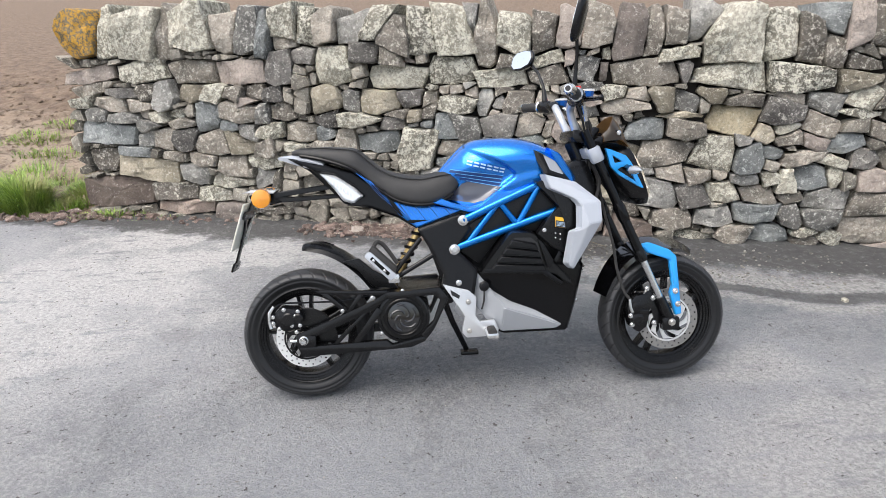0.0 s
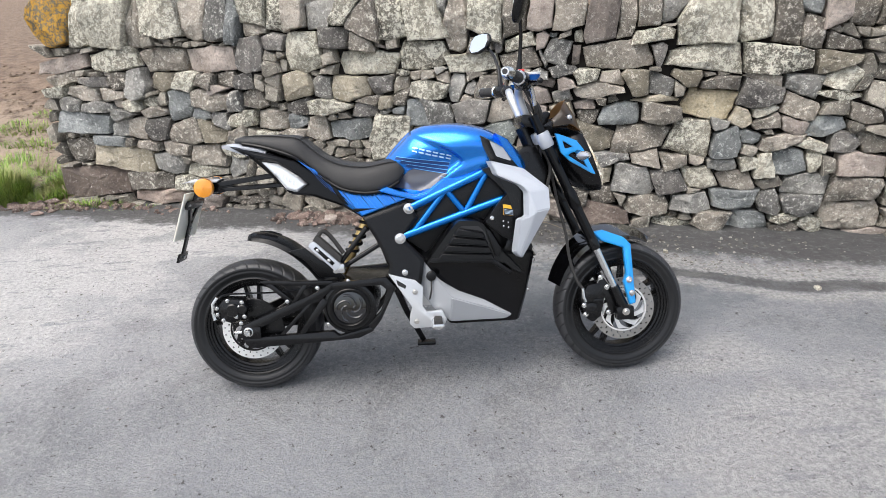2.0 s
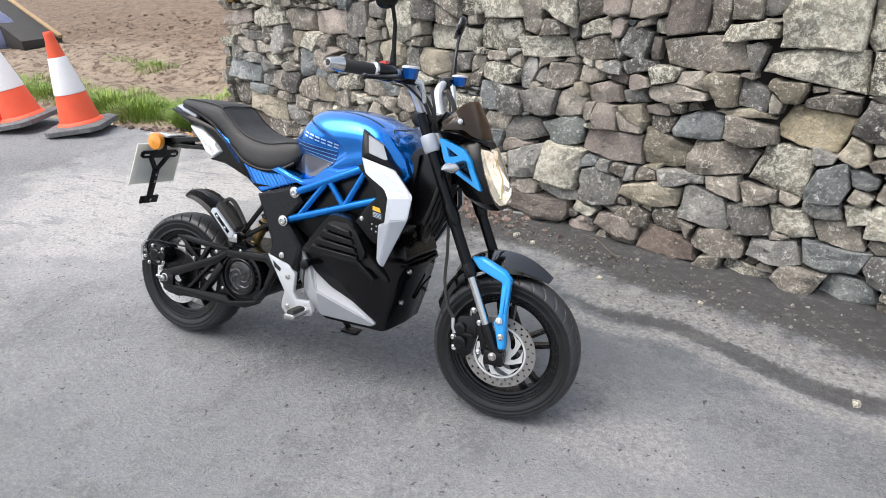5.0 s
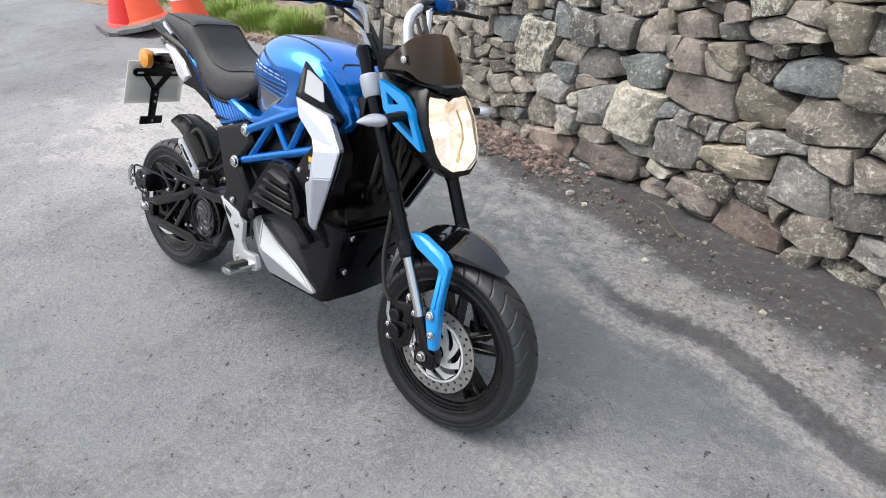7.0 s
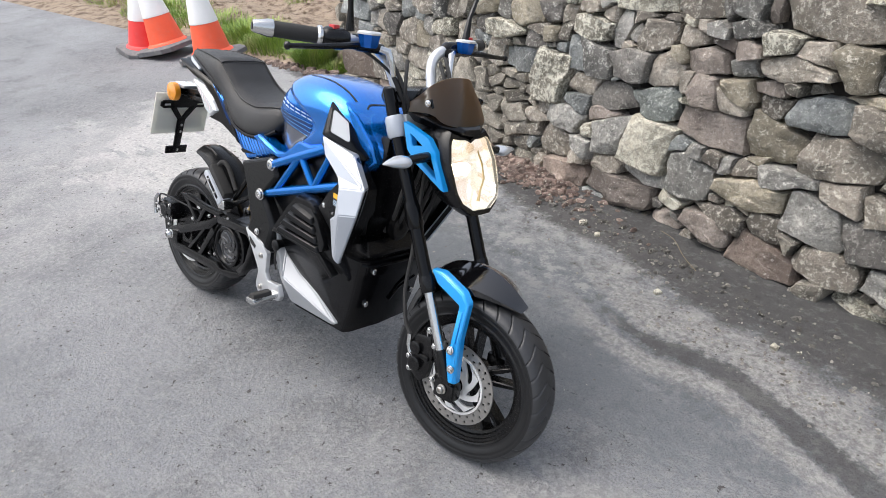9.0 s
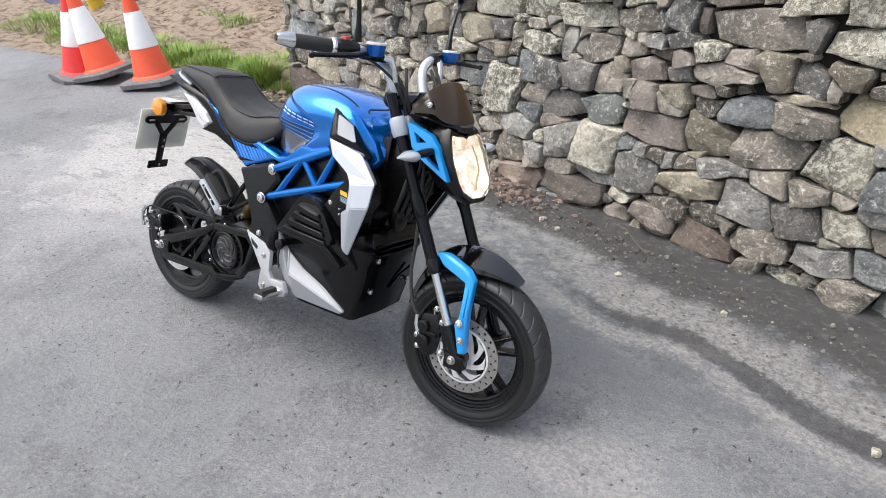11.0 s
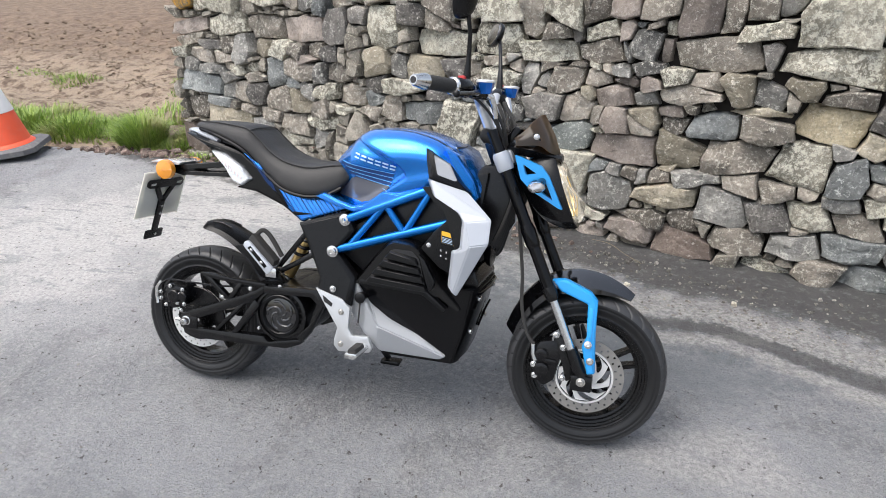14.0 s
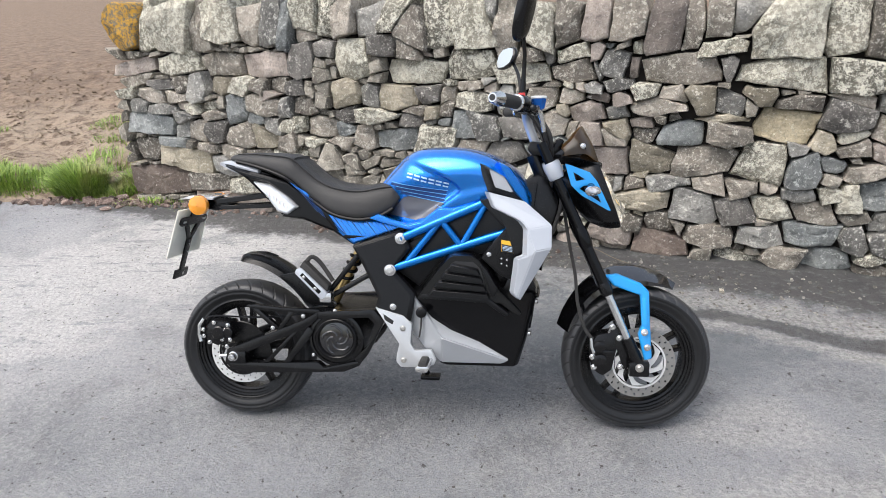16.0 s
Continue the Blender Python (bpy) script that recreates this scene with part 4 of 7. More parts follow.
def settle(polys, c=0.006, lo=-2.1, hi=5.6, bottom=-0.1, top=1.5):
    """Pushes the sides of the stones outward into the hollows left between them."""
    owner = np.zeros((int((hi - lo) / c), int((top - bottom) / c)), np.int16)

    owner[:int((-1.94 - lo) / c)] += 1

    def cover(poly):
        xs, zs = [p[0] for p in poly], [p[1] for p in poly]
        i0, j0 = max(0, int((min(xs) - lo) / c)), max(0, int((min(zs) - bottom) / c))
        i1, j1 = int((max(xs) - lo) / c) + 2, int((max(zs) - bottom) / c) + 2
        view = owner[i0:i1, j0:j1]
        gx = lo + (i0 + 0.5 + np.arange(view.shape[0])[:, None]) * c
        gz = bottom + (j0 + 0.5 + np.arange(view.shape[1])[None, :]) * c
        inside = np.ones(view.shape, bool)
        for (x0, z0), (x1, z1) in zip(poly, poly[1:] + poly[:1]):
            inside &= (x1 - x0) * (gz - z0) - (z1 - z0) * (gx - x0) >= 0
        return view, inside

    for p in polys:
        view, inside = cover(p)
        view[inside] += 1
    for _ in range(10):
        for i, p in enumerate(polys):
            for k in range(len(p)):
                poly = polys[i]
                if k >= len(poly) or len(poly) > 10:
                    break
                planes = []
                for (x0, z0), (x1, z1) in zip(poly, poly[1:] + poly[:1]):
                    n = math.hypot(x1 - x0, z1 - z0)
                    if n > 1e-6:
                        a = ((z1 - z0) / n, -(x1 - x0) / n)
                        planes.append((a, a[0] * x0 + a[1] * z0, n))
                if k >= len(planes) or planes[k][2] < 0.012 or (planes[k][0][1] > 0.3 and planes[k][1] > 1.2):
                    continue
                moved_on = [(a, d + (0.008 if q == k else 0)) for q, (a, d, n) in enumerate(planes)]
                u, v = poly[0]
                grown = clipped([(u - 0.8, v - 0.8), (u + 0.8, v - 0.8), (u + 0.8, v + 0.8), (u - 0.8, v + 0.8)], moved_on)
                view, inside = cover(poly)
                view[inside] -= 1
                view2, inside2 = cover(grown)
                now, was = (view2[inside2] > 0).sum(), (view[inside] > 0).sum()
                gain = inside2.sum() - inside.sum()
                if gain > 2 and now - was < 0.55 * gain:
                    polys[i] = grown
                    view2[inside2] += 1
                else:
                    view[inside] += 1
    return polys


# how far the joint on the far side of each cope stone leans, along the wall
COPE_LEAN = (11, -3, 15, 0, -8, 14, 0, 3, 0, 0, 3, 28, 36, -4, -10, -20, 6, 3, 0, 6, 4, 8, 5, -2, 0, 34, 0, -4, 6, -8, 5, 10, -6)


def cells(stones, first):
    """The outline of each stone in the wall's face: its block, cut along the joints with its neighbours."""
    out = []
    copes = sorted((s[0], k) for k, s in enumerate(stones) if s[1] > 1.15)
    tilt = {k: radians(COPE_LEAN[n % len(COPE_LEAN)]) for n, (_, k) in enumerate(copes)}
    for i, (u, v, w, h, tone) in enumerate(stones):
        rng = random.Random(i * 13 + first)
        grow = 0.048
        up = 0.0 if v > 1.14 else grow
        poly = [(u - w / 2 - grow, v - h / 2 - grow), (u + w / 2 + grow, v - h / 2 - grow), (u + w / 2 + grow, v + h / 2 + up), (u - w / 2 - grow, v + h / 2 + up)]
        lines = []
        for j, (u2, v2, w2, h2, _) in enumerate(stones):
            gu, gv = abs(u2 - u) - (w + w2) / 2, abs(v2 - v) - (h + h2) / 2
            if j == i or gu > 2 * grow or gv > 2 * grow:
                continue
            pair = random.Random(min(i, j) * 1009 + max(i, j))
            lean, slip = pair.uniform(-0.24, 0.24), pair.uniform(-0.004, 0.004)
            su, sv = (1 if u2 > u else -1), (1 if v2 > v else -1)
            mu = (max(u - w / 2, u2 - w2 / 2) + min(u + w / 2, u2 + w2 / 2)) / 2
            mv = (max(v - h / 2, v2 - h2 / 2) + min(v + h / 2, v2 + h2 / 2)) / 2
            if gu > 0.004 and gv > 0.004:
                continue
            if i in tilt and j in tilt:
                t = tilt[i if u < u2 else j]
                a = Vector((su * math.cos(t), -su * math.sin(t)))
            elif gu > -0.012 and gv > -0.012:
                a = Vector((su * (0.5 + abs(lean)), sv)).normalized()
            elif gu > gv:
                lean = max(-1, min(1, lean / 0.2)) * min(0.26, 0.04 / max(h, h2))
                a = Vector((su, su * lean * 2)).normalized()
            else:
                lean = max(-1, min(1, lean / 0.2)) * min(0.24, 0.036 / max(w, w2))
                a = Vector((sv * lean * 2, sv)).normalized()
            lines.append((a, a.x * mu + a.y * mv + 0.003 + slip * su))
        for q in range(4):
            t = math.pi / 4 + q * math.pi / 2 + rng.uniform(-0.5, 0.5)
            a = Vector((math.cos(t), math.sin(t)))
            reach = abs(a.x) * w / 2 + abs(a.y) * h / 2
            if v > 1.12 and h > 0.2 and a.y > 0:
                lines.append((a, a.x * u + a.y * v + reach * rng.uniform(0.62, 0.92)))
            elif rng.random() < 0.35:
                lines.append((a, a.x * u + a.y * v + reach * rng.uniform(0.9, 1.06)))
        if v > 1.12 and h > 0.2 and tone != "o":
            a = Vector((rng.uniform(-0.5, 0.5), 1)).normalized()
            lines.append((a, a.x * u + a.y * (v + h / 2) - rng.uniform(0.0, 0.03)))
        if tone == "o":
            for q in range(14):
                a = Vector((math.cos(q * 0.4488), math.sin(q * 0.4488)))
                lines.append((a, a.x * u + a.y * v + math.hypot(a.x * w, a.y * h) * rng.uniform(0.48, 0.53)))
        out.append(clipped(poly, lines))
    return settle(out)


def block_bm(poly, seed, step=0.022, cope=False):
    """A split stone with the outline poly: rough facets in front, worn edges, sides running into the wall."""
    rng = random.Random(seed)
    bm = bmesh.new()
    rim = []
    for (x0, z0), (x1, z1) in zip(poly, poly[1:] + poly[:1]):
        far = math.hypot(x1 - x0, z1 - z0)
        if far < 0.004:
            continue
        n = max(1, round(far / step))
        rim += [(x0 + (x1 - x0) * k / n, z0 + (z1 - z0) * k / n) for k in range(n)]
    cu, cv = sum(p[0] for p in rim) / len(rim), sum(p[1] for p in rim) / len(rim)
    size = min(max(p[0] for p in rim) - min(p[0] for p in rim), max(p[1] for p in rim) - min(p[1] for p in rim))
    off = Vector((rng.uniform(0, 90), rng.uniform(0, 90), rng.uniform(0, 90)))
    proud = rng.uniform(-0.034, 0.030) - (0.012 if cope else 0) + (0.012 if size < 0.07 else 0)
    facets = [(rng.uniform(-0.16, 0.16), rng.uniform(-0.1, 0.2), 0)]
    for _ in range(4):
        t = rng.uniform(0, 6.283)
        rise = rng.uniform(0.15, 0.75)
        facets.append((math.cos(t) * rise, math.sin(t) * rise, -rise * size * rng.uniform(0.16, 0.42)))
    worn = min(0.012, size * 0.1) * rng.uniform(0.3, 0.9)

    def at(x, z, sink, wob):
        p = Vector((x, 0, z)) * 9 + off
        y = max(a * (x - cu) + b * (z - cv) + c for a, b, c in facets)
        y = min(y, 0.035) + proud + sink
        y += noise.fractal(p * 1.3, 0.8, 2.2, 4) * min(0.012, size * 0.1) + noise.noise(p * 5) * 0.002
        x += wob * (noise.noise(p * 1.1) * 0.008 + noise.noise(p * 3.2) * 0.005)
        z += wob * (noise.noise(p * 1.1 + Vector((7, 3, 1))) * 0.008 + noise.noise(p * 3.2 + Vector((7, 3, 1))) * 0.005)
        return bm.verts.new((x, y, z))

    rings = []
    fit = 1 - 0.0115 / size
    for s, sink in ((fit, None), (fit, worn * 2.2), (fit - worn * 0.6 / size, worn * 0.5), (fit - worn * 1.8 / size, 0.0), (0.66, 0.0), (0.33, 0.0)):
        ring = []
        for x, z in rim:
            p = at(cu + (x - cu) * s, cv + (z - cv) * s, sink or 0.0, 1.0)
            if sink is None:
                p.co.y = 0.36 if cope else 0.2
            ring.append(p)
        rings.append(ring)
    n = len(rim)
    for a, b in zip(rings, rings[1:]):
        for i in range(n):
            bm.faces.new((a[i], a[(i + 1) % n], b[(i + 1) % n], b[i]))
    top = at(cu, cv, 0.0, 0.0)
    for i in range(n):
        bm.faces.new((rings[-1][i], rings[-1][(i + 1) % n], top))
    bm.faces.new(rings[0][::-1])
    return bm


EXTRA = fill_wall(-1.93, 5.4, -0.06, 1.14)
rng = random.Random(11)
at = 3.02
while at < 5.4:
    w = rng.uniform(0.12, 0.26)
    EXTRA.append((at + w / 2, 1.19, w, rng.uniform(0.26, 0.34), rng.choice("blgplb")))
    at += w
EXTRA.sort(key=lambda s: abs(s[0] - 1.0) - 2.0 * s[2] * s[3])
# the hearting, with the dark of the open joints painted into its colour
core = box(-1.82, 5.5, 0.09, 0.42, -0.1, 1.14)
part("wall_core", core, CORE, wall, "earth and hearting between the stones, coloured near-black for the shade in the gaps")


# ---- traffic cones and clutter by the verge ----
def traffic_cone(m, plastic, hue):
    t = thing("traffic_cone", hue + " and white traffic cone on a grey rubber base", "traffic cone", m, "traffic cones by the road edge")
    h = 0.225
    c = 0.06
    bm = bmesh.new()
    outline = ((-h + c, -h), (h - c, -h), (h, -h + c), (h, h - c), (h - c, h), (-h + c, h), (-h, h - c), (-h, -h + c))
    low = [bm.verts.new((x, y, 0)) for x, y in outline]
    mid = [bm.verts.new((x, y, 0.035)) for x, y in outline]
    top = [bm.verts.new((x * 0.9, y * 0.9, 0.05)) for x, y in outline]
    for a, b in ((low, mid), (mid, top)):
        for k in range(8):
            bm.faces.new((a[k], a[(k + 1) % 8], b[(k + 1) % 8], b[k]))
    bm.faces.new(low[::-1])
    bm.faces.new(top)
    part("base", bm, CONE_BASE, t, "dusty grey rubber base")
    r = lambda z: 0.155 - (z - 0.05) / 0.7 * 0.125
    body = part("cone", lathe([(0.175, 0.05), (0.17, 0.06), (r(0.075), 0.075), (r(0.3), 0.3), (r(0.55), 0.55), (r(0.715), 0.715), (0.037, 0.72), (0.037, 0.745), (0.03, 0.755), (0.022, 0.755), (0.02, 0.7)], seg=40, axis="z"), plastic, t)
    part("reflective_sleeve", lathe([(r(0.285) + 0.001, 0.285), (r(0.285) + 0.004, 0.29), (r(0.565) + 0.004, 0.56), (r(0.565) + 0.001, 0.565)], seg=40, axis="z"), CONE_WHITE, body, "white reflective sleeve")
    return t


def leaning(x, y, z, turn, ax, ay):
    """A pose that leans by ax degrees towards +x and ay towards +y."""
    return pose(x, y, z) @ pose(0, 0, 0, -ay, ax, 0) @ pose(0, 0, 0, 0, 0, turn) @ Matrix.Scale(1.07, 4)


traffic_cone(leaning(-3.27, 2.08, 0.03, 28, -5, -2), CONE_ORANGE, "orange")
traffic_cone(leaning(-3.9, 2.0, 0.05, 12, -9, -5), CONE_ORANGE, "orange")
traffic_cone(leaning(-4.22, 1.93, 0.0, -8, 5, 3), CONE_RED, "red")

bag = thing("tarpaulin_bundle", "blue-grey tarpaulin thrown over a heap on bare soil", "tarpaulin", pose(-9.6, 5.1, 0.0, 0, 0, 20))
rings = []
for i, (z, s) in enumerate(((-0.05, 1.0), (0.15, 1.02), (0.4, 0.86), (0.62, 0.6), (0.74, 0.3))):
    rings.append([(math.cos(a) * 0.8 * s * (1 + 0.12 * math.sin(3 * a + i)), math.sin(a) * 0.55 * s * (1 + 0.1 * math.cos(4 * a + 2 * i)), z + 0.05 * math.sin(5 * a + i)) for a in (2 * math.pi * k / 14 for k in range(14))])
part("cover", skin(rings, 4, 3), TARP, bag)
ramp_board = thing("leaning_board", "dark board with a pale timber edge leaning on the soil", "board", pose(-9.1, 5.5, 0.05, 0, 0, -12))
part("panel", prism(((-0.75, 0.58), (-0.65, 0.655), (0.95, 0.11), (0.95, -0.02), (-0.1, -0.02)), -0.3, 0.3, 0.01), BOARD_DARK, ramp_board)
part("timber_edge", prism(((-0.75, 0.62), (-0.65, 0.68), (0.98, 0.13), (0.95, 0.08), (-0.65, 0.62)), 0.24, 0.31, 0.004), TIMBER, ramp_board, "pale timber edge")
tub = thing("yellow_tub", "small yellow plastic tub on bare soil", "tub", pose(-8.0, 4.35, 0.02))
part("tub", lathe([(0.1, 0.0), (0.12, 0.14), (0.135, 0.15), (0.135, 0.165), (0.115, 0.16), (0.09, 0.02)], seg=24, axis="z"), YELLOW, tub)


# ---- the motorcycle; x forward, y to its left, z up in its own plane ----
from mathutils.bvhtree import BVHTree

BIKE_LEAN = 15.0
bike = thing("motorcycle", "blue and black naked electric motorcycle leaning on its side stand", "motorcycle", pose(0, 0.012, 0.002, -BIKE_LEAN, 0.25))
REAR, FRONT = (-0.02, 0.245), (1.345, 0.245)


def both(name, bm, material, parent=bike, label="", sharp=35.0):
    """The part on the right and its twin on the left; gives the right one."""
    twin = mirrored(bm)
    right = part(name, bm, material, parent, label, sharp)
    part(name, twin, material, parent, label, sharp)
    return right


def pillow(pts, y_edge, rise, inset, y_back, bevel=0.002):
    """A moulded panel on the right side: a rim, a raised middle and a back."""
    bm = bmesh.new()
    face = bm.faces.new([bm.verts.new((x, y_edge, z)) for x, z in pts])
    got = bmesh.ops.extrude_face_region(bm, geom=[face])
    for v in got["geom"]:
        if isinstance(v, bmesh.types.BMVert):
            v.co.y = y_back
    bmesh.ops.recalc_face_normals(bm, faces=bm.faces[:])
    cap = min(bm.faces, key=lambda f: f.calc_center_median().y)
    bmesh.ops.inset_region(bm, faces=[cap], thickness=inset, depth=rise)
    if bevel:
        bmesh.ops.bevel(bm, geom=bm.edges[:], offset=bevel, segments=2, affect="EDGES", clamp_overlap=True)
    return bm


def bar(p, q, r, seg=12, bm=None):
    return tube([p, q], r, seg, bm)


# wheels
def tyre_bm(radius, rim, width, count, seg=416):
    """A tyre with a flat shoulder, moulded sidewall ribs and hooked grooves that fade towards its middle."""
    h = width / 2
    shape = [(rim - 0.004, 0.74), (rim + 0.004, 0.82), (rim + 0.007, 0.86), (rim + 0.010, 0.845), (rim + 0.016, 0.90), (rim + 0.021, 0.94), (rim + 0.026, 0.965), (rim + 0.029, 0.975), (rim + 0.0305, 0.962),
             (radius - 0.030, 0.985), (radius - 0.0285, 1.0), (radius - 0.022, 0.985), (radius - 0.016, 0.94), (radius - 0.0115, 0.87), (radius - 0.008, 0.78), (radius - 0.0052, 0.66), (radius - 0.003, 0.52), (radius - 0.0014, 0.36), (radius - 0.0004, 0.18)]
    prof = [(r, -s * h) for r, s in shape] + [(radius, 0.0)] + [(r, s * h) for r, s in reversed(shape)]
    bm = bmesh.new()
    rings = []
    for r, y in prof:
        s = y / h
        ring = []
        for k in range(seg):
            t = 2 * math.pi * (k / seg - ((0.0 if s < 0 else 0.5) + 0.9 * abs(s) ** 1.2) / count)
            cut = 0.0052 if 0.33 < abs(s) < 0.97 and r > radius - 0.017 and k * count % seg < count else 0.0
            ring.append(bm.verts.new(((r - cut) * math.cos(t), y, (r - cut) * math.sin(t))))
        rings.append(ring)
    for i, (a, b) in enumerate(zip(rings, rings[1:])):
        for k in range(seg):
            f = bm.faces.new((a[k], a[(k + 1) % seg], b[(k + 1) % seg], b[k]))
            f.material_index = 1 if 11 <= i <= len(prof) - 13 and k * count % seg >= count else 0
    return bm


def moved(bm, x, y, z):
    bmesh.ops.translate(bm, verts=bm.verts[:], vec=(x, y, z))
    return bm


def disc_bm(outer, inner, y, thick, holes):
    """A brake disc ring with drilled holes along two circles."""
    bm = bmesh.new()
    seg = holes * 8
    radii = [inner, inner + (outer - inner) * 0.16, inner + (outer - inner) * 0.39, inner + (outer - inner) * 0.6, inner + (outer - inner) * 0.83, outer]
    for yy in (y, y + thick):
        rings = [[bm.verts.new((r * math.cos(2 * math.pi * k / seg), yy, r * math.sin(2 * math.pi * k / seg))) for k in range(seg)] for r in radii]
        for j, (a, b) in enumerate(zip(rings, rings[1:])):
            for k in range(seg):
                if (j == 1 and k % 8 in (0, 1)) or (j == 3 and k % 8 in (4, 5)):
                    continue
                bm.faces.new((a[k], a[(k + 1) % seg], b[(k + 1) % seg], b[k]))
    lathe([(outer, y), (outer, y + thick)], (0, 0, 0), seg, bm, caps=False)
    lathe([(inner, y), (inner, y + thick)], (0, 0, 0), seg, bm, caps=False)
    return bm


def carrier_bm(outer, hub, y, thick):
    """The two rings of the disc's bright inner carrier."""
    bm = bmesh.new()
    lathe([(hub, y), (hub + 0.018, y), (hub + 0.018, y + thick), (hub, y + thick)], (0, 0, 0), 40, bm, closed=True)
    lathe([(outer - 0.006, y), (outer, y), (outer, y + thick), (outer - 0.006, y + thick)], (0, 0, 0), 48, bm, closed=True)
    return bm


def carrier_arm(outer, hub, y, thick, k):
    """One of eight curved arms between the carrier's rings."""
    left, right = [], []
    for q in range(7):
        t = q / 6
        r = hub + 0.014 + (outer - 0.008 - hub - 0.014) * t
        a = 2 * math.pi * k / 8 + 0.8 * t
        wd = 0.31 - 0.05 * t - 0.12 * math.sin(math.pi * t)
        left.append((r * math.cos(a - wd), r * math.sin(a - wd)))
        right.append((r * math.cos(a + wd), r * math.sin(a + wd)))
    return prism(left + right[::-1], y, y + thick)


def wheel(name, at, radius, width, rim_r, spokes, disc, disc_y, label, steel, arms):
    x, z = at
    half = width * 0.40
    lip = [(rim_r + 0.007, 0.98), (rim_r + 0.008, 1.06), (rim_r + 0.003, 1.1), (rim_r - 0.001, 1.06), (rim_r - 0.003, 0.96), (rim_r - 0.009, 0.93), (rim_r - 0.011, 0.84), (rim_r - 0.018, 0.80), (rim_r - 0.021, 0.68), (rim_r - 0.028, 0.62), (rim_r - 0.030, 0.3)]
    bm = lathe([(r, -s * half) for r, s in lip] + [(r, s * half) for r, s in reversed(lip)], (x, 0, z), 96, closed=True)
    lathe([(0.012, -0.055), (0.03, -0.055), (0.036, -0.045), (0.036, 0.045), (0.03, 0.055), (0.012, 0.055)], (x, 0, z), 32, bm, closed=True)
    w = part(name, bm, RIM_BLACK, bike, label)
    part("tyre", moved(tyre_bm(radius, rim_r, width, 32), x, 0, z), RUBBER, w, "dusty black rubber tyre with curved grooves", 50).data.materials.append(TREAD)
    for k in range(spokes):
        a = 2 * math.pi * (k + 0.3) / spokes
        b = bmesh.new()
        for s in (-1, 1):
            e = a + s * 0.17
            c0, c1 = Vector((math.cos(a + s * 0.25), math.sin(a + s * 0.25))), Vector((math.cos(e), math.sin(e)))
            p0, p1 = c0 * 0.03, c1 * (rim_r - 0.026)
            n = Vector((-(p1 - p0).y, (p1 - p0).x)).normalized()
            prism([tuple(p0 + n * 0.009), tuple(p1 + n * 0.006), tuple(p1 - n * 0.006), tuple(p0 - n * 0.009)], -0.02, 0.02, 0.003, b, 1)
        part("spoke", moved(b, x, 0, z), RIM_BLACK, w)
    d = part("brake_disc", moved(disc_bm(disc, disc * 0.73, disc_y, 0.004, 24), x, 0, z), steel, w, "drilled steel brake disc")
    part("disc_carrier", moved(carrier_bm(disc * 0.74, 0.024, disc_y - 0.003, 0.005), x, 0, z), arms, w, "disc carrier")
    for k in range(8):
        part("carrier_arm", moved(carrier_arm(disc * 0.74, 0.024, disc_y - 0.0035, 0.006, k), x, 0, z), arms, w)
    return w


def sector(r0, r1, a0, a1, y0, y1):
    """A plate between two radii and two angles, about the origin."""
    turn = [radians(a0 + (a1 - a0) * k / 16) for k in range(17)]
    return prism([(r1 * math.cos(t), r1 * math.sin(t)) for t in turn] + [(r0 * math.cos(t), r0 * math.sin(t)) for t in reversed(turn)], y0, y1, 0.002, None, 1)


rear_wheel = wheel("rear_wheel", REAR, 0.246, 0.126, 0.179, 5, 0.112, -0.085, "black cast rear wheel", MACHINED, RIM_BLACK)
front_wheel = wheel("front_wheel", (FRONT[0] + 0.004, FRONT[1]), 0.246, 0.106, 0.181, 5, 0.118, -0.072, "black cast front wheel", DISC, MACHINED)

# swinging arm with the motor in it
arm_bars = [
    [(-0.055, 0.232), (-0.045, 0.275), (0.08, 0.322), (0.235, 0.384), (0.285, 0.414), (0.285, 0.388), (0.24, 0.352), (0.09, 0.292), (0.0, 0.255), (0.0, 0.225)],
    [(0.285, 0.414), (0.482, 0.424), (0.514, 0.385), (0.455, 0.268), (0.425, 0.232), (0.405, 0.25), (0.455, 0.30), (0.482, 0.376), (0.46, 0.396), (0.285, 0.388)],
    [(-0.04, 0.225), (0.0, 0.228), (0.28, 0.236), (0.30, 0.218), (0.42, 0.245), (0.425, 0.228), (0.37, 0.205), (0.29, 0.201), (0.0, 0.191), (-0.035, 0.203)],
    [(0.085, 0.232), (0.105, 0.232), (0.215, 0.345), (0.20, 0.345)],
    [(0.155, 0.232), (0.18, 0.232), (0.27, 0.345), (0.25, 0.362)],
]
swing = None
for k, pts in enumerate(arm_bars):
    b = prism(pts, -0.148, -0.118, 0.004)
    if swing is None:
        swing = part("swinging_arm", b, BLACK, bike, "black braced swinging arm")
    else:
        part("arm_brace", b, BLACK, swing)
    part("arm_brace", mirrored(prism(pts, -0.148, -0.118, 0.004)), BLACK, swing)
part("cross_member", box(0.24, 0.5, -0.12, 0.12, 0.39, 0.415, 0.008), BLACK, swing)
upper = [[(0.03, 0.43), (0.07, 0.434), (0.16, 0.425), (0.29, 0.42), (0.29, 0.405), (0.16, 0.408), (0.05, 0.418)],
         [(0.05, 0.42), (0.07, 0.425), (0.145, 0.355), (0.13, 0.345)],
         [(0.185, 0.415), (0.205, 0.415), (0.155, 0.345), (0.135, 0.345)]]
for pts in upper:
    part("arm_brace", prism(pts, -0.142, -0.12, 0.004), BLACK, swing)
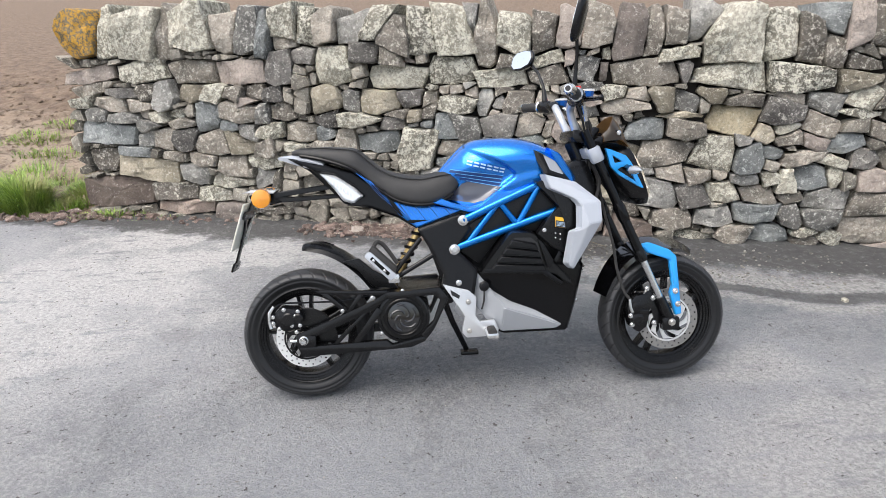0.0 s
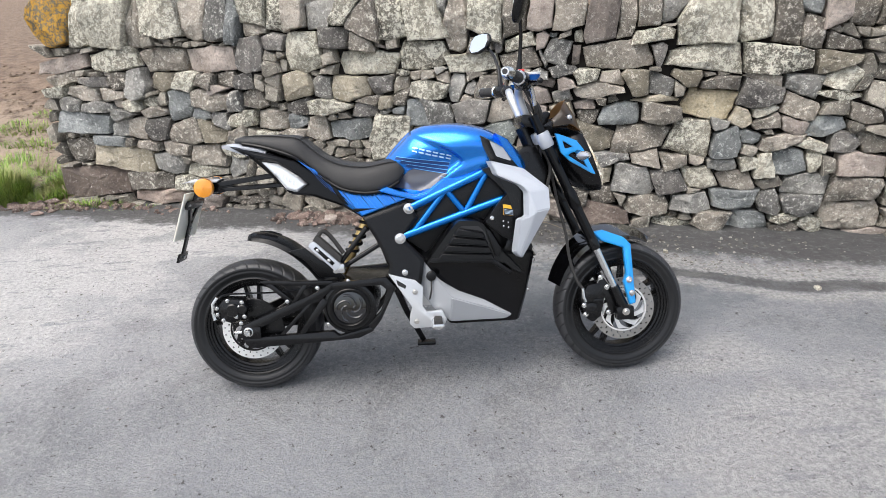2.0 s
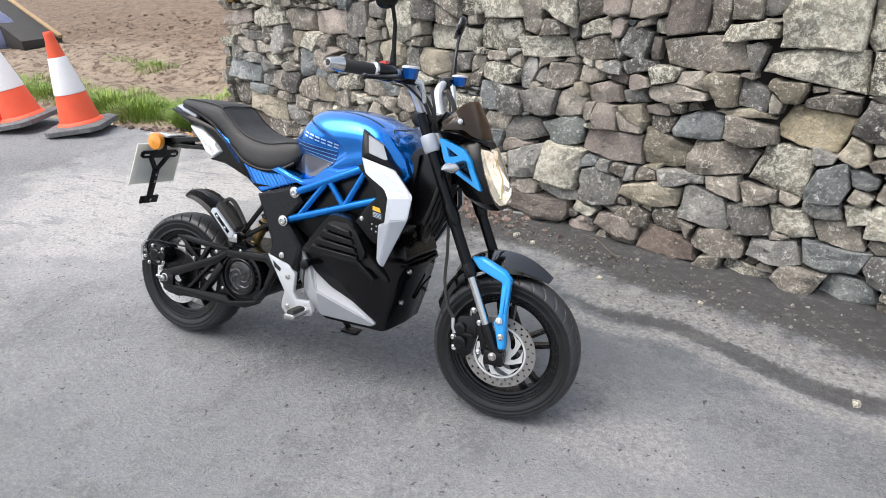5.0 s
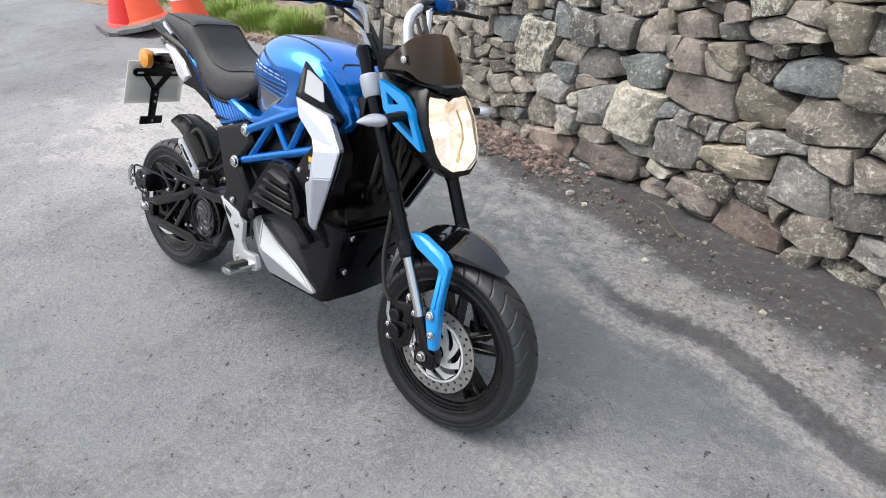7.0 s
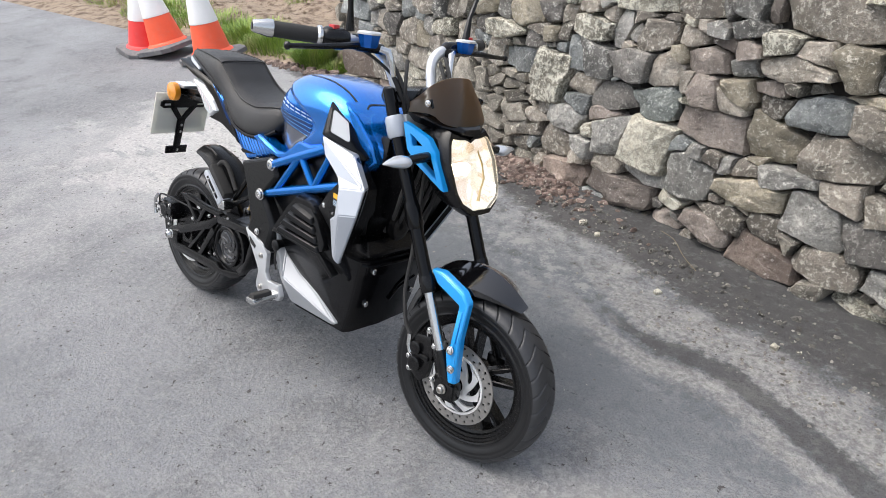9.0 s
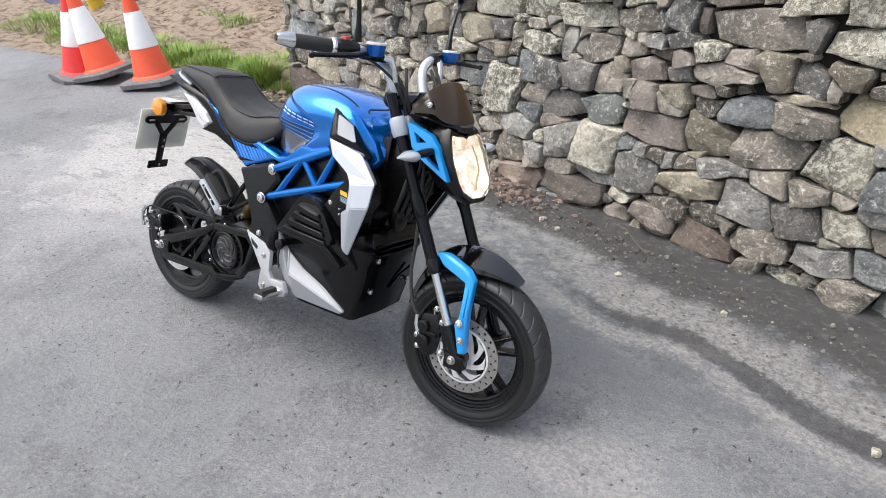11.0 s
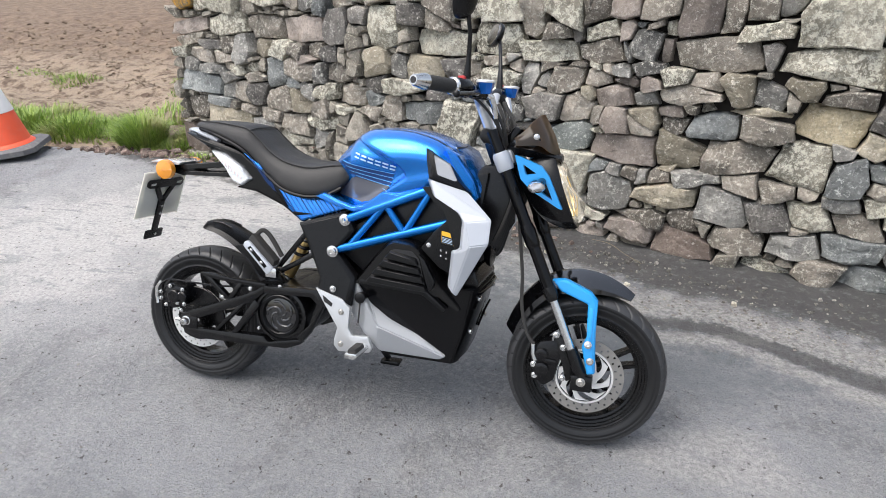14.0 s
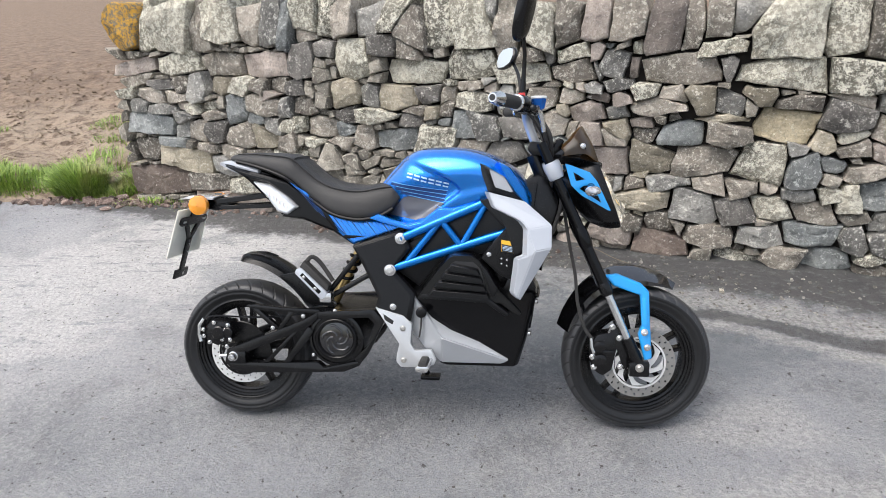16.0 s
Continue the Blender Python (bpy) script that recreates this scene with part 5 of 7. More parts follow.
motor = part("motor", lathe([(0.09, 0.11), (0.098, 0.10), (0.098, -0.125), (0.094, -0.140), (0.085, -0.142), (0.083, -0.135), (0.074, -0.135), (0.072, -0.145), (0.062, -0.147), (0.058, -0.138), (0.02, -0.138)], (0.345, 0, 0.318), 64), BLACK, bike, "round black hub motor cover", 25)
fins = bmesh.new()
for k in range(8):
    a = radians(-18 + 15 * k)
    c, s = math.cos(a), math.sin(a)
    p = [(0.345 + c * r - s * w, 0.318 + s * r + c * w) for r, w in ((0.073, -0.0025), (0.084, -0.0025), (0.084, 0.0025), (0.073, 0.0025))]
    prism(p, -0.142, -0.134, 0, fins)
part("cooling_fins", fins, BLACK, motor)
swirl = bmesh.new()
for k in range(5):
    a0 = 2 * math.pi * k / 5
    pts = [(0.345 + r * math.cos(a0 + t), -0.141, 0.318 + r * math.sin(a0 + t)) for r, t in ((0.012, 0.0), (0.022, 0.4), (0.034, 1.0), (0.046, 1.6), (0.05, 2.0))]
    tube(pts, 0.0048, 8, swirl, smooth=4)
part("swirl_emblem", swirl, PIANO, motor, "raised swirl emblem")
part("cover_dome", lathe([(0.0605, -0.136), (0.058, -0.1405), (0.045, -0.1425), (0.025, -0.1432), (0.004, -0.1435)], (0.345, 0, 0.318), 48), PIANO, motor, "polished black domed cover")
part("cover_ring", lathe([(0.0722, -0.14), (0.0715, -0.1462), (0.069, -0.1482), (0.064, -0.1482), (0.0615, -0.1462), (0.0608, -0.14)], (0.345, 0, 0.318), 64, closed=True), GLOSS_BLACK, motor, "gloss black ring")
for p in ((0.345, 0.418), (0.263, 0.262), (0.43, 0.265)):
    part("bolt", bolt_bm((p[0], -0.142, p[1]), 0.005, 0.005), ALLOY, motor, "small bright bolt")
part("axle_bolt", bolt_bm((REAR[0], -0.148, REAR[1] + 0.008), 0.014, 0.026), ALLOY, swing, "bright axle nut")
part("adjuster_bolt", tube([(-0.07, -0.146, REAR[1] + 0.006), (-0.03, -0.146, REAR[1] + 0.008)], 0.0055, 10), ALLOY, swing, "bright axle adjuster bolt")
# black sector that covers the upper front part of the rear disc
part("disc_sector", moved(sector(0.05, 0.118, -14, 128, -0.098, -0.09), REAR[0], 0, REAR[1]), BLACK, swing, "black sector plate over the upper rear disc")
part("axle_plate", box(-0.045, 0.024, -0.156, -0.146, 0.226, 0.27, 0.006), BLACK, swing)
for p in ((-0.06, 0.31), (0.235, 0.398), (0.125, 0.355), (-0.045, 0.285)):
    part("bolt", bolt_bm((p[0], -0.146, p[1]), 0.006, 0.006), ALLOY, swing, "small bright bolt")
cal = part("rear_caliper", prism([(-0.12, 0.30), (-0.13, 0.345), (-0.10, 0.375), (-0.03, 0.37), (-0.015, 0.335), (-0.04, 0.30), (-0.08, 0.285)], -0.145, -0.075, 0.01), BLACK, bike, "black rear brake caliper")
part("piston_cap", lathe([(0.024, -0.14), (0.024, -0.155), (0.02, -0.158), (0.008, -0.158)], (-0.07, 0, 0.335), 24), BLACK, cal)
for p in ((-0.125, 0.322), (-0.125, 0.345), (-0.085, 0.37), (-0.035, 0.362), (-0.045, 0.345), (-0.03, 0.31), (-0.105, 0.30)):
    part("bolt", bolt_bm((p[0], -0.148, p[1]), 0.006, 0.008), ALLOY, cal, "bright bolt")
part("banjo", tube([(-0.118, -0.152, 0.385), (-0.135, -0.155, 0.362), (-0.138, -0.155, 0.33), (-0.132, -0.155, 0.305)], [0.006, 0.0065, 0.0055, 0.007], 10), ALLOY, cal, "bright hose union")
part("piston_cap", lathe([(0.017, -0.14), (0.017, -0.154), (0.013, -0.157), (0.006, -0.157)], (-0.035, 0, 0.338), 20), BLACK, cal)
part("rear_brake_hose", tube([(-0.128, -0.14, 0.335), (-0.10, -0.15, 0.39), (0.0, -0.145, 0.392), (0.12, -0.135, 0.39), (0.25, -0.12, 0.405)], 0.0035, 8, smooth=6), GLOSS_BLACK, bike)

# hugger over the rear wheel
secs = []
for x, z, w, d in ((-0.022, 0.574, 0.045, 0.006), (0.0, 0.579, 0.06, 0.013), (0.06, 0.572, 0.066, 0.02), (0.13, 0.54, 0.07, 0.026), (0.19, 0.49, 0.072, 0.03), (0.235, 0.435, 0.075, 0.03), (0.29, 0.405, 0.08, 0.03)):
    t = 0.008
    secs.append([(x, -w, z - d), (x, -w * 0.86, z - d * 0.2), (x, -w * 0.4, z + 0.012), (x, w * 0.4, z + 0.012), (x, w * 0.86, z - d * 0.2), (x, w, z - d), (x, w * 0.8, z - d * 0.74), (x, w * 0.3, z + 0.004), (x, -w * 0.3, z + 0.004), (x, -w * 0.8, z - d * 0.74)])
hug = part("rear_mudguard", skin(secs, 5, 1, smooth_ring=False), MATT_BLACK, bike, "matt black rear hugger", 28)
part("mudguard_side", prism([(0.13, 0.525), (0.185, 0.49), (0.235, 0.425), (0.33, 0.415), (0.30, 0.455), (0.24, 0.49), (0.19, 0.535)], -0.085, -0.068, 0.004), MATT_BLACK, hug)
for s in (-1, 1):
    part("mudguard_rib", tube([(0.01, s * 0.028, 0.590), (0.05, s * 0.028, 0.588), (0.09, s * 0.03, 0.574)], 0.003, 6), MATT_BLACK, hug)

# shock absorber
shock = part("shock_absorber", tube([(0.31, -0.02, 0.425), (0.365, -0.02, 0.525)], 0.0185, 18), GOLD, bike, "gold and black rear shock absorber")
coil = [(0.345 + 0.09 * t + 0.02 * math.cos(t * 2 * math.pi * 6.5) * 0.88, -0.02 + 0.02 * math.sin(t * 2 * math.pi * 6.5), 0.49 + 0.165 * t - 0.02 * math.cos(t * 2 * math.pi * 6.5) * 0.48) for t in (i / 90 for i in range(91))]
part("spring", tube(coil, 0.0062, 8), BLACK, shock, "black coil spring")
part("lower_eye", lathe([(0.016, -0.045), (0.016, 0.005), (0.007, 0.005), (0.007, -0.045)], (0.305, 0, 0.418), 20, closed=True), ALLOY, shock)
part("damper_body", tube([(0.345, -0.02, 0.49), (0.44, -0.02, 0.665)], 0.016, 14), GOLD, shock)
part("subframe_strut", tube([(0.30, -0.10, 0.455), (0.42, -0.10, 0.60)], 0.009, 10), BLACK, bike)
part("subframe_strut", tube([(0.315, -0.105, 0.455), (0.50, -0.115, 0.56)], 0.009, 10), BLACK, bike)
prest = part("passenger_footrest", prism([(0.216, 0.548), (0.222, 0.562), (0.238, 0.566), (0.325, 0.482), (0.318, 0.468), (0.303, 0.458)], -0.158, -0.12, 0.004), WHITE, bike, "folded bright passenger footrest")
part("rubber_pad", prism([(0.230, 0.566), (0.246, 0.590), (0.33, 0.505), (0.322, 0.482)], -0.15, -0.112, 0.005), GRIP, prest)
part("channel", prism([(0.234, 0.541), (0.244, 0.550), (0.306, 0.487), (0.296, 0.478)], -0.1585, -0.15, 0.001), GLOSS_BLACK, prest)
for p in ((0.248, 0.535), (0.285, 0.497)):
    part("bolt", bolt_bm((p[0], -0.158, p[1]), 0.005, 0.005), ALLOY, prest, "bright bolt")
part("hinge", box(0.296, 0.338, -0.155, -0.115, 0.448, 0.482, 0.006), ALLOY, prest)
part("loop", tube([(0.246, -0.125, 0.576), (0.262, -0.112, 0.596), (0.288, -0.105, 0.578), (0.332, -0.105, 0.512)], 0.008, 8, smooth=4), GRIP, prest)

# main frame plates and the blue trellis
plate_pts = [(0.41, 0.638), (0.575, 0.69), (0.605, 0.63), (0.548, 0.56), (0.622, 0.482), (0.604, 0.385), (0.588, 0.372), (0.488, 0.428), (0.498, 0.47), (0.447, 0.572)]


def flared(bm):
    """Swings the plate's foot outwards."""
    for v in bm.verts:
        v.co.y -= 0.034 * min(1, max(0, (0.66 - v.co.z) / 0.24)) * (1 if v.co.y < 0 else -1)
    return bm


plate = both("side_plate", flared(pillow(plate_pts, -0.128, 0.008, 0.012, -0.095)), MATT_BLACK, label="satin black frame side plate")
for p in ((0.576, 0.664, -0.138), (0.54, 0.561, -0.151)):
    part("frame_bolt", bolt_bm((p[0], p[2], p[1]), 0.0155, 0.012), ALLOY, plate, "large bright frame bolt")
part("frame_bolt", bolt_bm((0.55, -0.166, 0.441), 0.009, 0.008), ALLOY, plate, "bright frame bolt")
for y in (-0.132, 0.132):
    tr = part("trellis_tube", tube([(0.576, y, 0.664), (0.72, y, 0.725), (0.868, y * 0.99, 0.787), (0.93, y * 0.9, 0.80)], 0.0145, 14), BLUE_ANOD, bike, "blue tubular trellis frame")
    part("lower_tube", tube([(0.545, y, 0.564), (0.93, y, 0.687)], 0.0145, 14), BLUE_ANOD, tr)
    for p, q in (((0.59, 0.58), (0.70, 0.712)), ((0.715, 0.715), (0.772, 0.64)), ((0.778, 0.645), (0.858, 0.78))):
        part("brace_tube", bar((p[0], y, p[1]), (q[0], y, q[1]), 0.0115), BLUE_ANOD, tr)
for s in (-1, 1):
    part("inner_panel", prism([(0.60, 0.645), (0.87, 0.79), (0.95, 0.80), (0.99, 0.69), (0.975, 0.55), (0.90, 0.555), (0.84, 0.61), (0.73, 0.62), (0.63, 0.50), (0.56, 0.55)], s * 0.100, s * 0.114, 0.003), MATT_BLACK, bike, "black inner panel behind the trellis")
part("spine", prism([(0.42, 0.66), (0.58, 0.70), (0.9, 0.82), (1.02, 0.84), (1.0, 0.7), (0.95, 0.5), (0.60, 0.38), (0.50, 0.41), (0.45, 0.56)], -0.085, 0.085, 0.01), BLACK, bike, "black inner frame")

# battery box
def ring_at(z, x0, x1, nose, w):
    return [(x0, -w * 0.9, z), (x0 + 0.02, -w, z), (x1, -w, z), (nose, -w * 0.86, z), (nose + 0.006, 0, z), (nose, w * 0.86, z), (x1, w, z), (x0 + 0.02, w, z), (x0, w * 0.9, z)]


bx = skin([ring_at(0.236, 0.70, 0.944, 0.957, 0.136), ring_at(0.33, 0.65, 0.972, 0.985, 0.138), ring_at(0.43, 0.615, 0.992, 1.008, 0.14), ring_at(0.486, 0.60, 1.002, 1.018, 0.14)], 1, 1, smooth_ring=False)
bmesh.ops.bevel(bx, geom=bx.edges[:], offset=0.0035, segments=2, affect="EDGES", clamp_overlap=True)
battery = part("battery_box", bx, GLOSS_BLACK, bike, "gloss black battery box")
HOUSING = [(0.622, 0.468), (0.70, 0.576), (0.732, 0.612), (0.752, 0.622), (0.812, 0.62), (0.838, 0.606), (0.868, 0.566), (0.905, 0.502), (0.975, 0.425), (0.965, 0.405), (0.935, 0.418), (0.90, 0.448), (0.86, 0.458)]


def bulged(bm):
    """Lets the housing stand out most along its upper middle."""
    for v in bm.verts:
        k = 1 - min(1, max(0, (v.co.x - 0.86) / 0.1))
        v.co.y += 0.026 * (1 - k)
    return bm


housing = part("upper_housing", bulged(pillow(HOUSING, -0.148, 0.026, 0.009, 0.0, 0.002)), BLACK, battery, "ribbed matt black battery cover")
part("upper_housing", mirrored(prism(HOUSING, -0.15, 0.0, 0.006)), MATT_BLACK, battery)
part("vent_recess", prism([(0.668, 0.487), (0.748, 0.596), (0.815, 0.594), (0.838, 0.572), (0.862, 0.484)], -0.1733, -0.165), INK, battery, "dark recess behind the louvres")
for k in range(4):
    t = k / 3
    x0, z0 = 0.668 + 0.062 * t, 0.490 + 0.084 * t
    x1, z1 = 0.868 - 0.030 * t, 0.478 + 0.079 * t
    louvre = prism([(x0, z0), (x0 + 0.016, z0 + 0.019), (x1 - 0.008, z1 + 0.018), (x1, z1)], -0.186, -0.168, 0.0022, None, 1)
    for v in louvre.verts:
        if v.co.y < -0.175:
            v.co.z -= 0.006
    part("louvre", louvre, MATT_BLACK, battery)
part("side_rib", prism([(0.838, 0.59), (0.858, 0.572), (0.893, 0.51), (0.886, 0.484), (0.872, 0.482)], -0.183, -0.165, 0.004), MATT_BLACK, battery)
part("lower_rail", prism([(0.64, 0.474), (0.648, 0.488), (0.865, 0.476), (0.93, 0.425), (0.92, 0.415), (0.855, 0.460)], -0.1765, -0.15, 0.003), MATT_BLACK, battery)
part("front_shelf", prism([(0.90, 0.484), (1.012, 0.484), (1.016, 0.50), (1.0, 0.54), (0.93, 0.54)], -0.118, 0.118, 0.006), BLACK, battery)
part("front_rib", tube([(0.995, 0.0, 0.33), (1.004, 0.03, 0.37), (1.01, 0.09, 0.395)], 0.004, 6), GLOSS_BLACK, battery)
part("top_band", tube([(1.004, -0.135, 0.474), (1.021, -0.11, 0.470), (1.027, 0.0, 0.468), (1.021, 0.11, 0.470), (1.004, 0.135, 0.474)], 0.005, 8), GLOSS_BLACK, battery)
for x, z in ((1.012, 0.45), (0.989, 0.34)):
    for y in (-0.096, 0.096):
        part("bolt", lathe([(0.009, x), (0.009, x + 0.008), (0.005, x + 0.011)], (0, y, z), 14, axis="x"), ALLOY, battery, "bright bolt")


def belly_bm():
    """The belly panel of the right side: three facets that meet in a sharp keel."""
    b = bmesh.new()
    p = [b.verts.new(c) for c in ((0.612, -0.142, 0.482), (0.712, -0.184, 0.344), (0.928, -0.150, 0.262), (0.598, -0.130, 0.365), (0.646, -0.138, 0.298), (0.704, -0.140, 0.246), (0.905, -0.140, 0.246),
                                  (0.667, -0.139, 0.408), (0.739, -0.141, 0.358), (0.829, -0.142, 0.320))]
    for f in ((0, 1, 4, 3), (1, 5, 4), (1, 2, 6, 5), (0, 7, 1), (7, 8, 1), (8, 9, 1), (9, 2, 1)):
        b.faces.new([p[k] for k in f])
    edge = [e for e in b.edges if len(e.link_faces) == 1]
    got = bmesh.ops.extrude_edge_only(b, edges=edge)
    for v in got["geom"]:
        if isinstance(v, bmesh.types.BMVert):
            v.co.y = -0.10
    bmesh.ops.recalc_face_normals(b, faces=b.faces[:])
    sharp = [e for e in b.edges if len(e.link_faces) == 2 and e.calc_face_angle(0) > 0.25]
    bmesh.ops.bevel(b, geom=sharp, offset=0.0035, segments=2, affect="EDGES", clamp_overlap=True)
    return b


sil = both("belly_panel", belly_bm(), SILVER, label="silver faceted belly panel", sharp=20)
part("charge_cap", lathe([(0.017, -0.14), (0.018, -0.164), (0.012, -0.168), (0.004, -0.168)], (0.642, 0, 0.422), 20), MATT_BLACK, sil, "black rubber cap on a strap")
part("cap_strap", tube([(0.642, -0.160, 0.405), (0.640, -0.162, 0.37), (0.632, -0.15, 0.335)], 0.003, 6), GRIP, sil)

# footrests, stand
peg_pts = [(0.49, 0.44), (0.505, 0.435), (0.585, 0.412), (0.612, 0.385), (0.606, 0.318), (0.62, 0.295), (0.675, 0.298), (0.69, 0.262), (0.682, 0.246), (0.645, 0.238), (0.572, 0.236), (0.556, 0.255), (0.558, 0.278), (0.568, 0.315), (0.54, 0.36)]
pegp = both("footrest_plate", prism(peg_pts, -0.172, -0.155, 0.004), SILVER_BAR, label="silver footrest plate")
part("plate_slot", prism([(0.518, 0.418), (0.552, 0.395), (0.548, 0.383), (0.522, 0.398)], -0.1735, -0.17), INK, pegp)
for p in ((0.582, 0.37), (0.582, 0.262)):
    part("bolt", bolt_bm((p[0], -0.172, p[1]), 0.008, 0.006), STEEL, pegp)
for s in (-1, 1):
    fr = part("footrest", prism([(0.638, 0.252), (0.672, 0.252), (0.680, 0.264), (0.676, 0.272), (0.642, 0.272), (0.634, 0.264)], s * 0.262, s * 0.165, 0.003), ALLOY, bike, "alloy rider footrest with black rubber")
    part("rubber_pad", prism([(0.641, 0.268), (0.675, 0.268), (0.670, 0.284), (0.646, 0.284)], s * 0.256, s * 0.19, 0.005), GRIP, fr)
stand = part("side_stand", tube([(0.50, 0.10, 0.34), (0.54, 0.14, 0.22), (0.60, 0.222, 0.075)], [0.014, 0.012, 0.011], 12), BLACK, bike, "black side stand")
part("stand_foot", box(0.575, 0.65, 0.20, 0.25, 0.054, 0.068, 0.003), BLACK, stand)
part("stand_mount", prism([(0.49, 0.43), (0.53, 0.43), (0.545, 0.31), (0.50, 0.30)], 0.09, 0.13, 0.006), BLACK, stand)

# tank
def tank_ring(x, top, bottom, w, waist):
    h = top - bottom
    return [(x, 0, top), (x, -w * 0.45, top - 0.004), (x, -w * 0.80, top - h * 0.13), (x, -w * 0.98, top - h * 0.34), (x, -w * waist, top - h * 0.60), (x, -w * waist * 0.96, top - h * 0.84), (x, -w * 0.66, bottom), (x, 0, bottom),
            (x, w * 0.66, bottom), (x, w * waist * 0.96, top - h * 0.84), (x, w * waist, top - h * 0.60), (x, w * 0.98, top - h * 0.34), (x, w * 0.80, top - h * 0.13), (x, w * 0.45, top - 0.004)]


tank_bm = skin([tank_ring(0.49, 0.825, 0.75, 0.04, 1.0), tank_ring(0.502, 0.846, 0.735, 0.066, 0.95), tank_ring(0.55, 0.896, 0.712, 0.1, 0.86), tank_ring(0.60, 0.937, 0.698, 0.13, 0.86), tank_ring(0.66, 0.953, 0.70, 0.148, 0.86), tank_ring(0.76, 0.954, 0.735, 0.155, 0.9),
                tank_ring(0.84, 0.940, 0.765, 0.152, 0.95), tank_ring(0.90, 0.915, 0.77, 0.142, 0.98), tank_ring(0.96, 0.872, 0.762, 0.115, 1.0), tank_ring(1.0, 0.82, 0.765, 0.085, 1.0)], 16, 8)
RECESS = [Vector(p) for p in ((0.600, 0.925), (0.640, 0.908), (0.70, 0.882), (0.745, 0.853), (0.777, 0.826), (0.774, 0.810), (0.715, 0.768), (0.648, 0.728), (0.60, 0.716), (0.545, 0.726), (0.49, 0.742))]
bmesh.ops.recalc_face_normals(tank_bm, faces=tank_bm.faces[:])
tank_bm.normal_update()
sunk = []
for v in tank_bm.verts:
    p = Vector((v.co.x, v.co.z))
    far, inside = 9.0, False
    for a, b in zip(RECESS, RECESS[1:]):
        t = min(1, max(0, (p - a).dot(b - a) / (b - a).length_squared))
        gap = p - a.lerp(b, t)
        if gap.length < far:
            far, inside = gap.length, (b - a).x * gap.y - (b - a).y * gap.x < 0
    if inside and abs(v.co.y) > 0.04 and 0.49 < v.co.x:
        deep = 0.019 * min(1, max(0, (v.co.x - 0.58) / 0.15)) + 0.004
        k = min(1, far / 0.013)
        sunk.append((v, v.normal * deep * k * k * (3 - 2 * k)))
for v, step in sunk:
    v.co -= step
tank_bm.normal_update()
tank_tree = BVHTree.FromBMesh(tank_bm)
tank = part("tank", tank_bm, BLUE, bike, "metallic blue tank cover", 60)
rim = tube([(0.645, 0, 0.957), (0.651, -0.06, 0.945), (0.74, -0.076, 0.95), (0.83, -0.084, 0.925), (0.895, -0.092, 0.888), (0.917, -0.088, 0.874), (0.906, -0.066, 0.894), (0.912, -0.035, 0.90), (0.918, 0, 0.902)], 0.0024, 6, smooth=6)
for v in rim.verts:
    hit = tank_tree.find_nearest(v.co)
    v.co = hit[0] + hit[1] * 0.0015
part("lid_seam", mirrored(rim), INK, tank)
part("lid_seam", rim, INK, tank)
for s in (-1, 1):
    flip = mirrored if s > 0 else (lambda b: b)
    part("knee_panel", drape([(0.522, 0.737), (0.582, 0.795), (0.60, 0.80), (0.722, 0.776), (0.655, 0.730), (0.62, 0.722)], tank_tree, 0.0025, 0.008, s), PANEL_GREY, tank, "dark grey knee panel")
    part("tank_lip", flip(pillow([(0.470, 0.731), (0.541, 0.706), (0.602, 0.690), (0.645, 0.70), (0.76, 0.742), (0.86, 0.775), (0.85, 0.792), (0.75, 0.762), (0.70, 0.765), (0.64, 0.72), (0.60, 0.711), (0.547, 0.726), (0.50, 0.745)], -0.134, 0.006, 0.005, -0.09)), BLUE, tank, "blue lower rim")
    for k in range(5):
        z0 = 0.836 - 0.0135 * k
        x0, x1 = 0.535 + 0.018 * k, 0.728 - 0.004 * k
        part("stripe", drape([(x0, z0), (x0 + 0.006, z0 + 0.0075), (x1, z0 - 0.028 + 0.0075), (x1 - 0.004, z0 - 0.028)], tank_tree, 0.002, 0.007, s), INK_BLUE, tank, "dark blue stripe")
        part("stripe", drape([(x0 + 0.006, z0 + 0.0085), (x0 + 0.0075, z0 + 0.0105), (x1 + 0.002, z0 - 0.028 + 0.0105), (x1 + 0.001, z0 - 0.028 + 0.0085)], tank_tree, 0.002, 0.007, s), INK_SKY, tank, "pale blue line")
    for k in range(6):
        x0 = 0.598 + 0.0232 * k
        z0 = 0.861 - 0.0058 * k
        part("badge_bar", drape([(x0, z0), (x0 + 0.0012, z0 + 0.0048), (x0 + 0.0188, z0 + 0.0003), (x0 + 0.0176, z0 - 0.0045)], tank_tree, 0.003, 0.006, s), INK_PALE, tank, "pale lettering bar")
        part("badge_bar", drape([(x0 + 0.0026, z0 + 0.0105), (x0 + 0.004, z0 + 0.0155), (x0 + 0.0216, z0 + 0.011), (x0 + 0.0202, z0 + 0.006)], tank_tree, 0.003, 0.006, s), INK_PALE, tank, "pale lettering bar")

# radiator shrouds
SHROUD = {"a": (0.866, -0.190, 0.818), "b": (0.981, -0.176, 0.786), "c": (1.062, -0.206, 0.716), "d": (1.061, -0.226, 0.648), "e": (0.966, -0.189, 0.474), "n": (0.955, -0.197, 0.484), "f": (0.945, -0.197, 0.497),
          "g": (0.960, -0.226, 0.614), "h": (0.986, -0.235, 0.624), "m": (1.010, -0.242, 0.640), "i": (0.988, -0.228, 0.706), "j": (0.968, -0.216, 0.730), "k": (0.886, -0.194, 0.768)}


